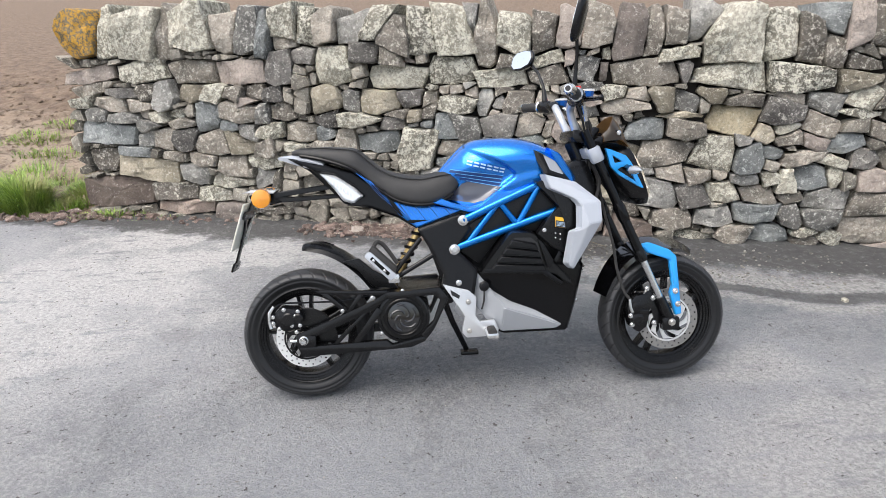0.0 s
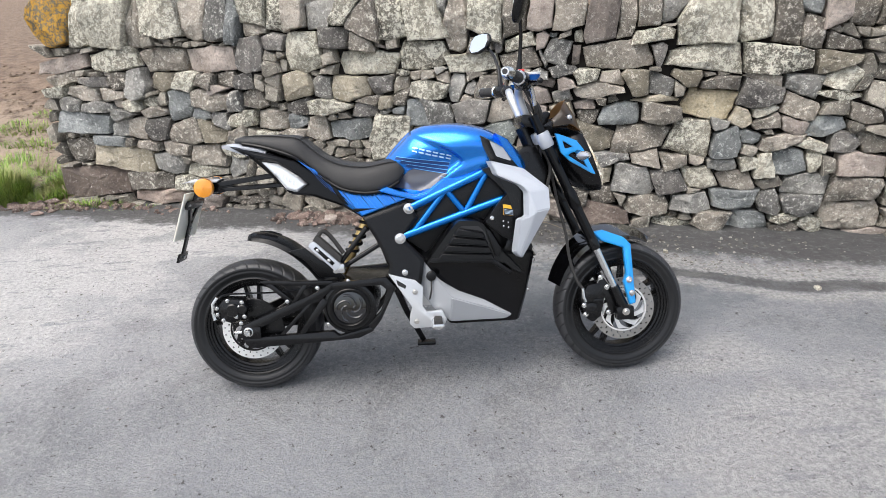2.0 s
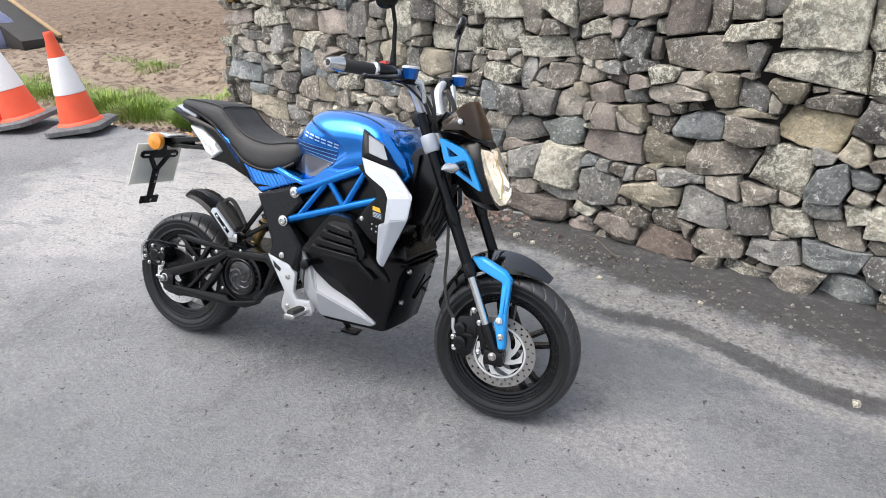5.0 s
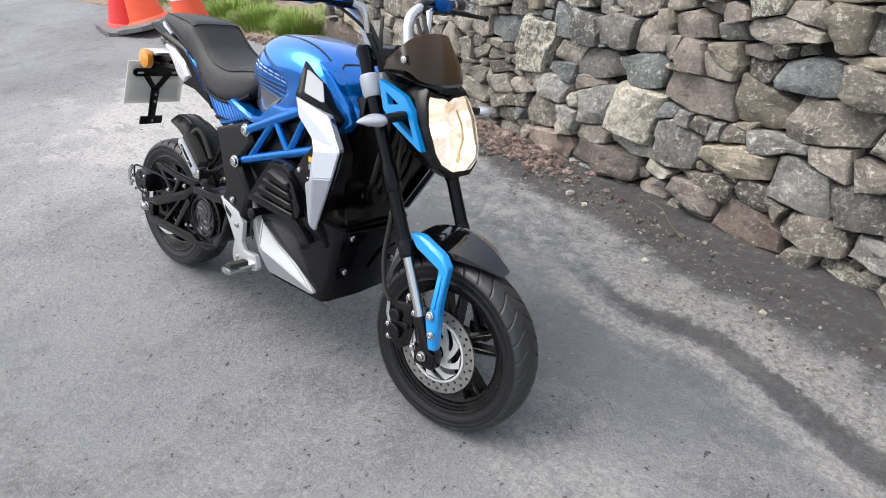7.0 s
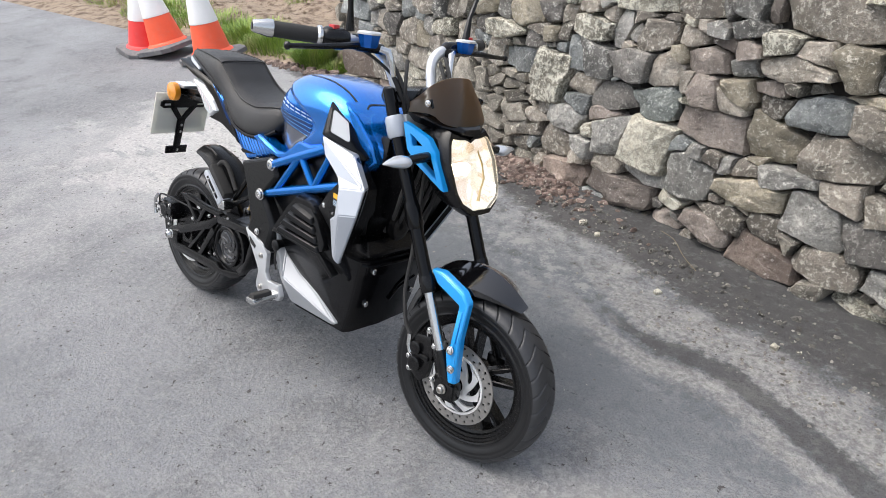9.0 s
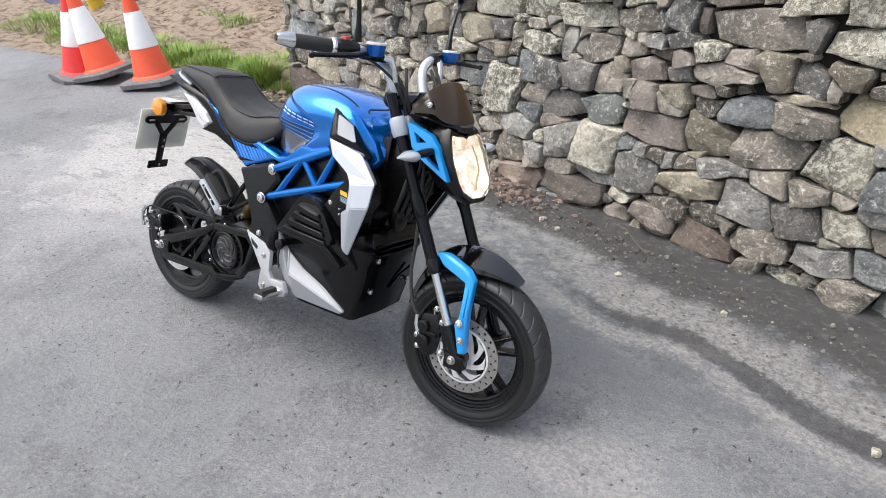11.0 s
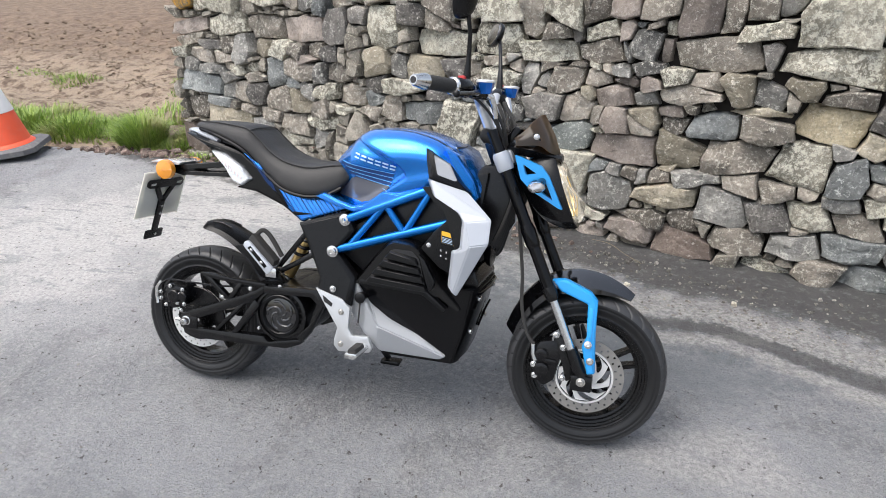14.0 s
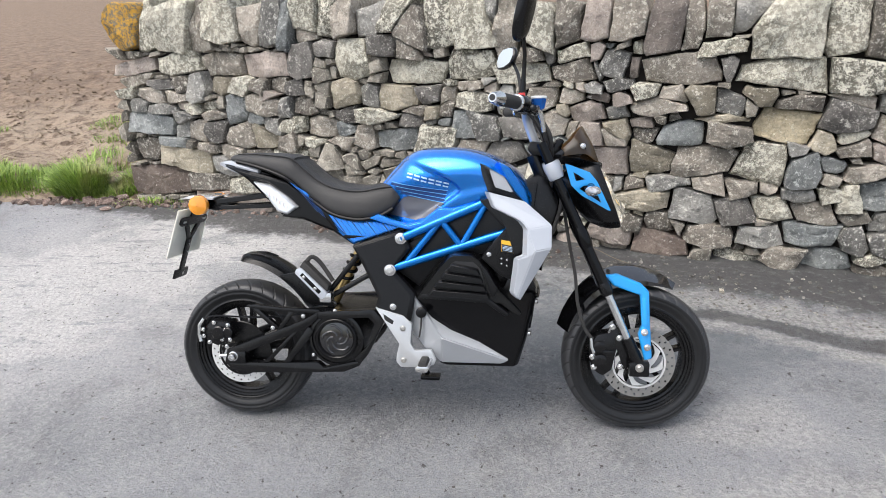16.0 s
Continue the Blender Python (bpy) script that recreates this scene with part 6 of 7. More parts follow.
def shroud_bm(deep):
    """The faceted shroud of the right side, with an edge that runs in by deep."""
    b = bmesh.new()
    v = {k: b.verts.new(c) for k, c in SHROUD.items()}
    for f in ("abc", "acjk", "cij", "cdmi", "mhi", "hmnfg", "mden"):
        b.faces.new([v[k] for k in f])
    got = bmesh.ops.extrude_edge_only(b, edges=[e for e in b.edges if len(e.link_faces) == 1])
    for w in got["geom"]:
        if isinstance(w, bmesh.types.BMVert):
            w.co.y += deep
            w.co.x -= 0.5 * deep
    bmesh.ops.recalc_face_normals(b, faces=b.faces[:])
    bmesh.ops.bevel(b, geom=[e for e in b.edges if len(e.link_faces) == 2 and e.calc_face_angle(0) > 0.1], offset=0.0028, segments=2, affect="EDGES", clamp_overlap=True)
    return b


both("shroud_liner", prism([(0.88, 0.79), (0.97, 0.76), (1.02, 0.70), (1.02, 0.64), (0.955, 0.52), (0.945, 0.62), (0.92, 0.70)], -0.172, -0.118), BLACK)
lining = shroud_bm(0.02)
for v in lining.verts:
    v.co = Vector((1.0 + (v.co.x - 1.0) * 0.95, v.co.y + 0.006, 0.65 + (v.co.z - 0.65) * 0.97))
both("shroud_lining", lining, BLACK, label="black inside of the shroud")
both("side_shroud", shroud_bm(0.03), WHITE, label="silver-white faceted side shroud", sharp=12)
both("shroud_base", prism([(0.835, 0.79), (0.88, 0.80), (0.95, 0.75), (0.99, 0.70), (0.99, 0.615), (0.955, 0.605), (0.945, 0.53), (0.90, 0.55), (0.84, 0.605), (0.88, 0.66), (0.92, 0.70)], -0.168, -0.12, 0.005), MATT_BLACK, label="matt black shroud backing")
frame_pts = ((0.828, -0.128, 0.910), (0.846, -0.118, 0.904), (0.922, -0.098, 0.852), (0.981, -0.128, 0.776), (0.975, -0.136, 0.766), (0.864, -0.190, 0.820))
inset_pts = ((0.866, -0.150, 0.888), (0.872, -0.146, 0.886), (0.914, -0.135, 0.862), (0.942, -0.150, 0.816), (0.936, -0.156, 0.814), (0.886, -0.174, 0.832))
scoop = bmesh.new()
loops = [[scoop.verts.new(p) for p in frame_pts], [scoop.verts.new((x * 0.45 + u * 0.55, y * 0.45 + v * 0.55 - 0.012, z * 0.45 + w * 0.55)) for (x, y, z), (u, v, w) in zip(frame_pts, inset_pts)],
         [scoop.verts.new((x, y - 0.009, z)) for x, y, z in inset_pts], [scoop.verts.new(p) for p in inset_pts]]
back = [scoop.verts.new((x, y + 0.035, z)) for x, y, z in frame_pts]
for lo, hi in [(back, loops[0])] + list(zip(loops, loops[1:])):
    for k in range(6):
        scoop.faces.new((lo[k], lo[(k + 1) % 6], hi[(k + 1) % 6], hi[k]))
scoop.faces.new(loops[3])
scoop.faces.new(back[::-1])
bmesh.ops.recalc_face_normals(scoop, faces=scoop.faces[:])
bmesh.ops.bevel(scoop, geom=scoop.edges[:], offset=0.002, segments=2, affect="EDGES", clamp_overlap=True)
win = both("air_scoop", scoop, MATT_BLACK, label="matt black scoop with a pale inset")
inlay = bmesh.new()
low = [inlay.verts.new((x, y - 0.0015, z)) for x, y, z in inset_pts]
top = [inlay.verts.new((x, y - 0.0045, z)) for x, y, z in inset_pts]
for k in range(6):
    inlay.faces.new((low[k], low[(k + 1) % 6], top[(k + 1) % 6], top[k]))
inlay.faces.new(top)
part("scoop_inset", inlay, SILVER, win, "pale grey inset")
wing = pillow([(0.89, 0.912), (0.935, 0.888), (0.985, 0.815), (1.0, 0.765), (0.972, 0.735), (0.955, 0.785)], -0.134, 0.006, 0.006, -0.06)
for v in wing.verts:
    v.co.y += 0.45 * max(0, v.co.x - 0.93)
both("tank_wing", wing, BLUE, label="metallic blue tank wing")
lab = part("warning_label", prism([(0.905, 0.665), (0.943, 0.658), (0.943, 0.622), (0.905, 0.628)], -0.1705, -0.165), LABEL_YELLOW, bike, "yellow and black warning label")
part("label_bar", prism([(0.906, 0.652), (0.9425, 0.645), (0.9425, 0.6225), (0.906, 0.6285)], -0.172, -0.170), INK, lab)
for k in range(4):
    z = 0.647 - 0.0042 * k
    part("text_bar", prism([(0.909, z), (0.939, z - 0.0058), (0.939, z - 0.0074), (0.909, z - 0.0016)], -0.1727, -0.1715), INK_PALE, lab, "pale line of small print")
for p in ((0.865, 0.618), (0.905, 0.605), (0.922, 0.60), (0.905, 0.588), (0.922, 0.582)):
    part("bolt", bolt_bm((p[0], -0.168, p[1]), 0.006 if p[0] < 0.9 else 0.0025, 0.004), ALLOY, bike, "small bright bolt")
part("horn", lathe([(0.012, 1.0), (0.04, 1.02), (0.045, 1.035), (0.03, 1.04), (0.01, 1.035)], (0, -0.03, 0.585), 24, axis="x"), GLOSS_BLACK, bike, "round black horn")

# seat and tail
def seat_ring(x, top, low, w):
    h = top - low
    return [(x, 0, top), (x, -w * 0.55, top - 0.002), (x, -w * 0.86, top - h * 0.22), (x, -w, top - h * 0.62), (x, -w * 0.97, low), (x, -w * 0.5, low - 0.004), (x, 0, low - 0.004),
            (x, w * 0.5, low - 0.004), (x, w * 0.97, low), (x, w, top - h * 0.62), (x, w * 0.86, top - h * 0.22), (x, w * 0.55, top - 0.002)]


saddle = part("seat", skin([seat_ring(-0.034, 0.936, 0.922, 0.04), seat_ring(-0.005, 0.944, 0.920, 0.066), seat_ring(0.07, 0.946, 0.906, 0.09), seat_ring(0.15, 0.942, 0.880, 0.104), seat_ring(0.20, 0.934, 0.855, 0.108), seat_ring(0.245, 0.898, 0.815, 0.108), seat_ring(0.29, 0.862, 0.78, 0.114),
                   seat_ring(0.35, 0.838, 0.744, 0.126), seat_ring(0.43, 0.828, 0.728, 0.13), seat_ring(0.50, 0.838, 0.738, 0.122), seat_ring(0.545, 0.838, 0.762, 0.108), seat_ring(0.568, 0.82, 0.79, 0.09)], 6, 4), VINYL, bike, "black vinyl stepped seat", 70)
for s in (-1, 1):
    part("seam", tube([(x, s * w * 0.8, top - (top - low) * 0.13 + 0.001) for x, top, low, w in ((0.0, 0.944, 0.920, 0.068), (0.07, 0.946, 0.906, 0.09), (0.15, 0.942, 0.880, 0.104), (0.20, 0.934, 0.855, 0.108), (0.245, 0.898, 0.815, 0.108), (0.29, 0.862, 0.78, 0.114), (0.35, 0.838, 0.744, 0.126), (0.43, 0.828, 0.728, 0.13), (0.50, 0.838, 0.738, 0.122), (0.54, 0.838, 0.762, 0.11))], 0.0022, 6, smooth=4), VINYL, saddle)
part("seam", tube([(0.205, -0.088, 0.922), (0.212, -0.06, 0.929), (0.215, 0, 0.930), (0.212, 0.06, 0.929), (0.205, 0.088, 0.922)], 0.0022, 6, smooth=4), VINYL, saddle)
for s in (-1, 1):
    part("seat_trim", tube([(x, s * w, low - 0.003) for x, low, w in ((0.0, 0.920, 0.066), (0.07, 0.906, 0.088), (0.15, 0.880, 0.102), (0.20, 0.855, 0.106), (0.245, 0.815, 0.107), (0.29, 0.78, 0.112), (0.35, 0.744, 0.123), (0.43, 0.728, 0.127), (0.50, 0.738, 0.119), (0.545, 0.762, 0.104))], 0.0075, 8, smooth=4), GLOSS_BLACK, saddle, "gloss black edging")
tail = part("tail_body", prism([(-0.05, 0.91), (0.06, 0.895), (0.20, 0.845), (0.33, 0.755), (0.48, 0.72), (0.57, 0.70), (0.42, 0.64), (0.34, 0.685), (0.24, 0.72), (0.15, 0.735), (0.10, 0.79), (0.03, 0.86)], -0.075, 0.075, 0.008), GLOSS_BLACK, bike, "black tail section")
for s in (-1, 1):
    flip = mirrored if s > 0 else (lambda b: b)
    part("tail_side", flip(pillow([(-0.03, 0.905), (0.06, 0.885), (0.19, 0.852), (0.30, 0.77), (0.36, 0.715), (0.41, 0.636), (0.335, 0.684), (0.24, 0.722), (0.16, 0.733), (0.225, 0.765), (0.19, 0.80), (0.12, 0.845), (0.06, 0.856)], -0.102, 0.008, 0.008, -0.06)), GLOSS_BLACK, tail)
    bp = part("tail_panel", flip(pillow([(0.195, 0.852), (0.25, 0.818), (0.325, 0.752), (0.40, 0.732), (0.46, 0.724), (0.572, 0.698), (0.41, 0.640), (0.35, 0.688), (0.285, 0.768)], -0.112, 0.004, 0.006, -0.08)), BLUE, tail, "blue tail panel with dark stripes")
    for k in range(11):
        t = k / 10
        x0, z0 = 0.338 + 0.19 * t, 0.742 - 0.034 * t
        dx, dz = 0.060 - 0.03 * t, -0.086 + 0.050 * t
        wide = 0.0035 if k % 3 else 0.006
        part("stripe", flip(prism([(x0, z0), (x0 + wide, z0 - 0.002), (x0 + dx + wide * 0.5, z0 + dz), (x0 + dx, z0 + dz + 0.002)], -0.1172, -0.112)), INK_BLUE, tail, "dark blue stripe")
    for k in range(6):
        x0, z0 = 0.215 + 0.018 * k, 0.842 - 0.015 * k
        part("stripe", flip(prism([(x0, z0), (x0 + 0.0045, z0 - 0.003), (x0 + 0.078, z0 - 0.093), (x0 + 0.0745, z0 - 0.091)], -0.1172, -0.112)), INK_BLUE, tail, "dark blue stripe")
    part("panel_edge", flip(prism([(0.29, 0.79), (0.305, 0.78), (0.345, 0.715), (0.362, 0.684), (0.35, 0.69), (0.325, 0.72)], -0.119, -0.11, 0.001)), GLOSS_BLACK, tail)
    part("panel_edge", flip(prism([(0.375, 0.667), (0.385, 0.672), (0.46, 0.669), (0.39, 0.659)], -0.119, -0.11, 0.001)), GLOSS_BLACK, tail)
    part("tail_lamp", flip(pillow([(0.068, 0.852), (0.125, 0.842), (0.19, 0.798), (0.222, 0.765), (0.188, 0.736), (0.148, 0.75), (0.12, 0.79)], -0.104, 0.012, 0.01, -0.07)), CLEAR, tail, "clear tail lamp lens")
    for k in range(7):
        x0, z0 = 0.114 + 0.0115 * k, 0.826 - 0.0085 * k
        part("reflector", flip(prism([(x0, z0), (x0 + 0.004, z0 - 0.002), (x0 + 0.003, z0 - 0.016), (x0 - 0.001, z0 - 0.013)], -0.1175, -0.112, 0.001)), PINK, tail, "pale red reflector")

tip = skin([[(x, 0, hi), (x, -w * 0.7, hi - 0.002), (x, -w, (hi + lo) / 2 + 0.004), (x, -w * 0.9, lo), (x, 0, lo), (x, w * 0.9, lo), (x, w, (hi + lo) / 2 + 0.004), (x, w * 0.7, hi - 0.002)]
            for x, w, hi, lo in ((-0.09, 0.012, 0.915, 0.905), (-0.06, 0.042, 0.920, 0.898), (0.0, 0.078, 0.920, 0.878), (0.05, 0.092, 0.910, 0.866), (0.084, 0.098, 0.898, 0.858))], 3, 1, smooth_ring=False)
part("tail_tip", tip, WHITE, tail, "white tail tip", 25)

# plate holder
hold = part("plate_holder", prism([(-0.06, 0.784), (-0.06, 0.755), (-0.11, 0.745), (-0.20, 0.765), (-0.205, 0.78), (-0.10, 0.786)], -0.028, 0.048, 0.005), BLACK, bike, "black number plate holder")
for y in (-0.03, 0.042):
    part("arm", prism([(0.15, 0.815), (0.15, 0.797), (-0.10, 0.768), (-0.12, 0.785)], y - 0.006, y + 0.006, 0.002, None, 1), BLACK, hold)
    part("arm", prism([(0.17, 0.772), (0.17, 0.758), (-0.08, 0.750), (-0.10, 0.764)], y - 0.006, y + 0.006, 0.002, None, 1), BLACK, hold)
    part("arm_strut", prism([(0.12, 0.80), (0.135, 0.80), (0.155, 0.765), (0.14, 0.765)], y - 0.005, y + 0.005, 0.001, None, 1), BLACK, hold)
part("lamp_hood", prism([(-0.215, 0.79), (-0.24, 0.785), (-0.19, 0.80), (-0.10, 0.795), (-0.11, 0.785)], -0.05, 0.07, 0.004), CLEAR, hold, "pale lamp hood")


def tilted(bm):
    """Onto the sloping plane of the number plate, whose top edge is at the hood."""
    m = Matrix.Translation((-0.205, 0.01, 0.752)) @ Matrix.Rotation(radians(19), 4, "Y")
    bmesh.ops.transform(bm, matrix=m, verts=bm.verts[:])
    return bm


part("number_plate", tilted(box(-0.003, 0.0, -0.114, 0.114, -0.178, 0.0, 0.001)), PLATE, hold, "pale number plate")
part("plate_face", tilted(box(-0.005, -0.0032, -0.114, 0.114, -0.178, 0.0)), PLATE_YELLOW, hold, "yellow reflective face")
for k in range(2):
    part("plate_bar", tilted(box(-0.0065, -0.0052, -0.095, 0.095, -0.085 - 0.075 * k, -0.02 - 0.075 * k)), INK, hold, "dark bar")
br = bmesh.new()
for pts in (((-0.082, -0.028), (0.082, -0.028), (0.094, -0.036), (0.094, -0.052), (0.082, -0.06), (-0.082, -0.06), (-0.094, -0.052), (-0.094, -0.036)), ((-0.03, -0.03), (0.03, -0.03), (0.018, 0.02), (-0.018, 0.02)), ((-0.06, -0.05), (-0.035, -0.05), (0.012, -0.12), (-0.012, -0.12)), ((0.06, -0.05), (0.035, -0.05), (-0.012, -0.12), (0.012, -0.12)), ((-0.016, -0.105), (0.016, -0.105), (0.014, -0.24), (-0.014, -0.24)), ((-0.045, -0.235), (0.045, -0.235), (0.045, -0.268), (-0.045, -0.268))):
    b = prism(pts, 0.001, 0.009, 0.002)
    bmesh.ops.rotate(b, verts=b.verts[:], cent=(0, 0, 0), matrix=Matrix.Rotation(radians(-90), 3, "Z"))
    join(br, b)
part("plate_bracket", tilted(br), BLACK, hold, "black Y-shaped bracket")
for y in (-0.068, 0.068):
    part("bracket_slot", tilted(box(0.0088, 0.0096, y - 0.012, y + 0.012, -0.048, -0.040)), PLATE, hold, "pale slot")
for z in (-0.135, -0.165, -0.25):
    part("bolt", tilted(lathe([(0.006, 0.008), (0.006, 0.014), (0.003, 0.015)], (0, 0, z), 10, axis="x")), ALLOY, hold)
for y in (-0.055, 0.085):
    s = -1 if y < 0 else 1
    ind = part("rear_indicator", lathe([(0.034, y), (0.036, y + s * 0.006), (0.033, y + s * 0.02), (0.015, y + s * 0.026)], (-0.152, 0, 0.768), 32), AMBER, hold, "round amber indicator")
    for k in range(6):
        part("lens_rib", bar((-0.152, y + s * 0.0255, 0.768), (-0.152 + 0.03 * math.cos(k * 1.047), y + s * 0.0205, 0.768 + 0.03 * math.sin(k * 1.047)), 0.0022, 6), AMBER, ind)
    part("indicator_back", lathe([(0.012, y - s * 0.03), (0.02, y - s * 0.012), (0.034, y - s * 0.0005)], (-0.152, 0, 0.768), 24), BLACK, hold)

# fork, clamps, front mudguard
TOP, FOOT = Vector((1.028, 0, 0.966)), Vector((1.354, 0, 0.236))


def leg(t, y):
    p = TOP.lerp(FOOT, t)
    return (p.x, y, p.z)


def splayed(bm):
    """Bends the brace outwards towards the axle."""
    for v in bm.verts:
        v.co.y -= 0.032 * min(1, max(0, (0.52 - v.co.z) / 0.16))
    return bm


for y in (-0.118, 0.118):
    s = -1 if y < 0 else 1
    fk = part("fork_leg", tube([leg(0.0, y), leg(0.14, y), leg(0.37, y), leg(0.66, y)], [0.0165, 0.017, 0.0175, 0.0185], 20), GLOSS_BLACK, bike, "black upside-down fork leg")
    part("fork_collar", tube([leg(0.365, y), leg(0.385, y), leg(0.44, y), leg(0.455, y)], [0.0185, 0.022, 0.022, 0.019], 18), GLOSS_BLACK, fk)
    part("dust_seal", tube([leg(0.61, y), leg(0.62, y), leg(0.655, y), leg(0.665, y)], [0.0185, 0.0205, 0.0205, 0.0185], 18), BLACK, fk)
    part("stanchion", tube([leg(0.66, y), leg(0.89, y)], 0.0142, 18), ALLOY, fk, "bright chrome stanchion")
    part("axle_clamp", tube([leg(0.86, y), leg(0.97, y), leg(1.02, y)], [0.0185, 0.0205, 0.0185], 16), BLACK, fk)
    part("axle_lug", box(FRONT[0] - 0.03, FRONT[0] + 0.035, min(y - 0.02, y + 0.02), max(y - 0.02, y + 0.02), 0.212, 0.262, 0.008), BLACK, fk)
    part("axle_bolt", bolt_bm((FRONT[0] + 0.002, y + s * 0.022, FRONT[1]), 0.011, 0.014, None, s), STEEL, fk, "bright axle bolt")
    part("clamp_ring", tube([leg(0.085, y), leg(0.095, y), leg(0.145, y), leg(0.155, y)], [0.022, 0.0255, 0.0255, 0.022], 20), WHITE, fk, "silver fork clamp")
    br_pts = [(1.236, 0.54), (1.275, 0.545), (1.35, 0.515), (1.374, 0.49), (1.376, 0.40), (1.385, 0.275), (1.362, 0.27), (1.34, 0.355), (1.352, 0.385), (1.346, 0.478), (1.262, 0.508)]
    if s > 0:
        continue
    gp = splayed(pillow(br_pts, -0.106, 0.006, 0.006, -0.086))
    part("mudguard_brace", gp, BLUE_LIGHT, fk, "light blue mudguard brace")
    part("brace_slot", splayed(prism([(1.352, 0.47), (1.364, 0.47), (1.366, 0.385), (1.354, 0.385)], -0.1135, -0.108, 0.001)), BLUE_LIGHT, fk)
    for p in ((1.358, 0.365), (1.368, 0.315)):
        part("bolt", splayed(bolt_bm((p[0], -0.112, p[1]), 0.009, 0.007)), ALLOY, fk, "bright bolt")
lower = part("lower_yoke", prism([(1.03, 0.90), (1.085, 0.915), (1.10, 0.875), (1.045, 0.86)], -0.105, 0.105, 0.01), SILVER, bike, "silver fork yoke")
part("upper_yoke", prism([(0.985, 0.945), (0.995, 0.972), (1.04, 0.966), (1.056, 0.94), (1.05, 0.922), (1.0, 0.926)], -0.105, 0.105, 0.008), BLACK, bike, "black top yoke")
part("steering_stem", tube([(1.01, 0, 0.93), (1.09, 0, 0.74)], 0.03, 18), BLACK, bike)
part("steering_head", prism([(0.94, 0.80), (1.0, 0.86), (1.05, 0.86), (1.09, 0.76), (1.075, 0.70), (1.03, 0.60), (0.95, 0.60)], -0.065, 0.065, 0.01), BLACK, bike, "black frame head behind the fork")
for k in range(5):
    y = -0.05 + 0.025 * k
    part("wiring", tube([(1.06 + 0.006 * k, y, 0.86), (1.095 + 0.004 * k, y * 1.4, 0.79 - 0.01 * k), (1.075, y * 1.5, 0.70), (1.04, y * 1.2, 0.62 - 0.012 * k), (1.0, y, 0.56)], 0.006, 8, smooth=5), GRIP, bike, "black wiring behind the fork")
guard = []
for a in range(-2, 9):
    t = radians(158 - (a + 2) * 9.6)
    w = (0.062, 0.068, 0.075, 0.083, 0.090, 0.095, 0.096, 0.086, 0.068, 0.045, 0.012)[a + 2]
    c, s_ = math.cos(t), math.sin(t)
    rr = (0.258, 0.264, 0.272, 0.282, 0.291, 0.297, 0.297, 0.292, 0.284, 0.274, 0.264)[a + 2]
    p = lambda r, y: (FRONT[0] + c * r, y, FRONT[1] + s_ * r)
    drop = (0.034, 0.034, 0.034, 0.034, 0.034, 0.034, 0.036, 0.034, 0.026, 0.014, 0.004)[a + 2]
    guard.append([p(rr - drop, -w), p(rr - drop * 0.5, -w * 0.98), p(rr + 0.014, -w * 0.22), p(rr + 0.019, 0), p(rr + 0.014, w * 0.22), p(rr - drop * 0.5, w * 0.98), p(rr - drop, w), p(rr - drop * 0.95, w * 0.88), p(rr + 0.003, w * 0.2), p(rr + 0.003, -w * 0.2), p(rr - drop * 0.95, -w * 0.88)])
part("front_mudguard", skin(guard, 4, 1, smooth_ring=False), PIANO, bike, "gloss black front mudguard", 18)

# the front wheel is steered a little to the left
for child in front_wheel.children_recursive + [front_wheel]:
    child.data.transform(Matrix.Translation((FRONT[0], -0.018, 0)) @ Matrix.Rotation(radians(3), 4, "Z") @ Matrix.Translation((-FRONT[0], 0, 0)))

# front caliper and hose
fc = part("front_caliper", prism([(1.20, 0.225), (1.185, 0.30), (1.215, 0.345), (1.265, 0.355), (1.28, 0.30), (1.265, 0.225), (1.235, 0.20)], -0.112, -0.05, 0.012), BLACK, bike, "black front brake caliper")
part("piston_cap", lathe([(0.022, -0.11), (0.022, -0.124), (0.017, -0.126), (0.008, -0.126)], (1.225, 0, 0.258), 20), BLACK, fc)
part("caliper_mount", prism([(1.25, 0.35), (1.275, 0.37), (1.315, 0.31), (1.33, 0.24), (1.30, 0.225), (1.285, 0.28)], -0.108, -0.085, 0.005), BLACK, fc)
for p in ((1.262, 0.372), (1.285, 0.335), (1.29, 0.238), (1.20, 0.27), (1.205, 0.235)):
    part("bolt", bolt_bm((p[0], -0.112, p[1]), 0.008, 0.010), ALLOY, fc, "bright bolt")
part("piston_cap", lathe([(0.019, -0.11), (0.019, -0.122), (0.015, -0.124), (0.007, -0.124)], (1.222, 0, 0.305), 20), BLACK, fc)
part("caliper_rib", prism([(1.192, 0.288), (1.20, 0.297), (1.268, 0.292), (1.27, 0.280), (1.21, 0.276)], -0.118, -0.108, 0.003), BLACK, fc)
part("bleed_nipple", tube([(1.252, -0.108, 0.352), (1.256, -0.116, 0.372)], 0.0045, 8), ALLOY, fc, "bright bleed nipple")
part("banjo", tube([(1.195, -0.115, 0.335), (1.197, -0.118, 0.305), (1.205, -0.118, 0.285)], 0.007, 10), ALLOY, fc, "bright hose union")
part("brake_hose", tube([(1.10, -0.02, 0.80), (1.12, -0.05, 0.66), (1.142, -0.085, 0.54), (1.15, -0.105, 0.45), (1.172, -0.115, 0.37), (1.195, -0.115, 0.335)], 0.0055, 8, smooth=6), GRIP, bike, "black brake hose")
part("cable", tube([(1.03, -0.06, 1.04), (1.06, -0.09, 0.98), (1.05, -0.07, 0.90), (1.05, -0.05, 0.80)], 0.005, 8, smooth=5), GRIP, bike, "black cable")
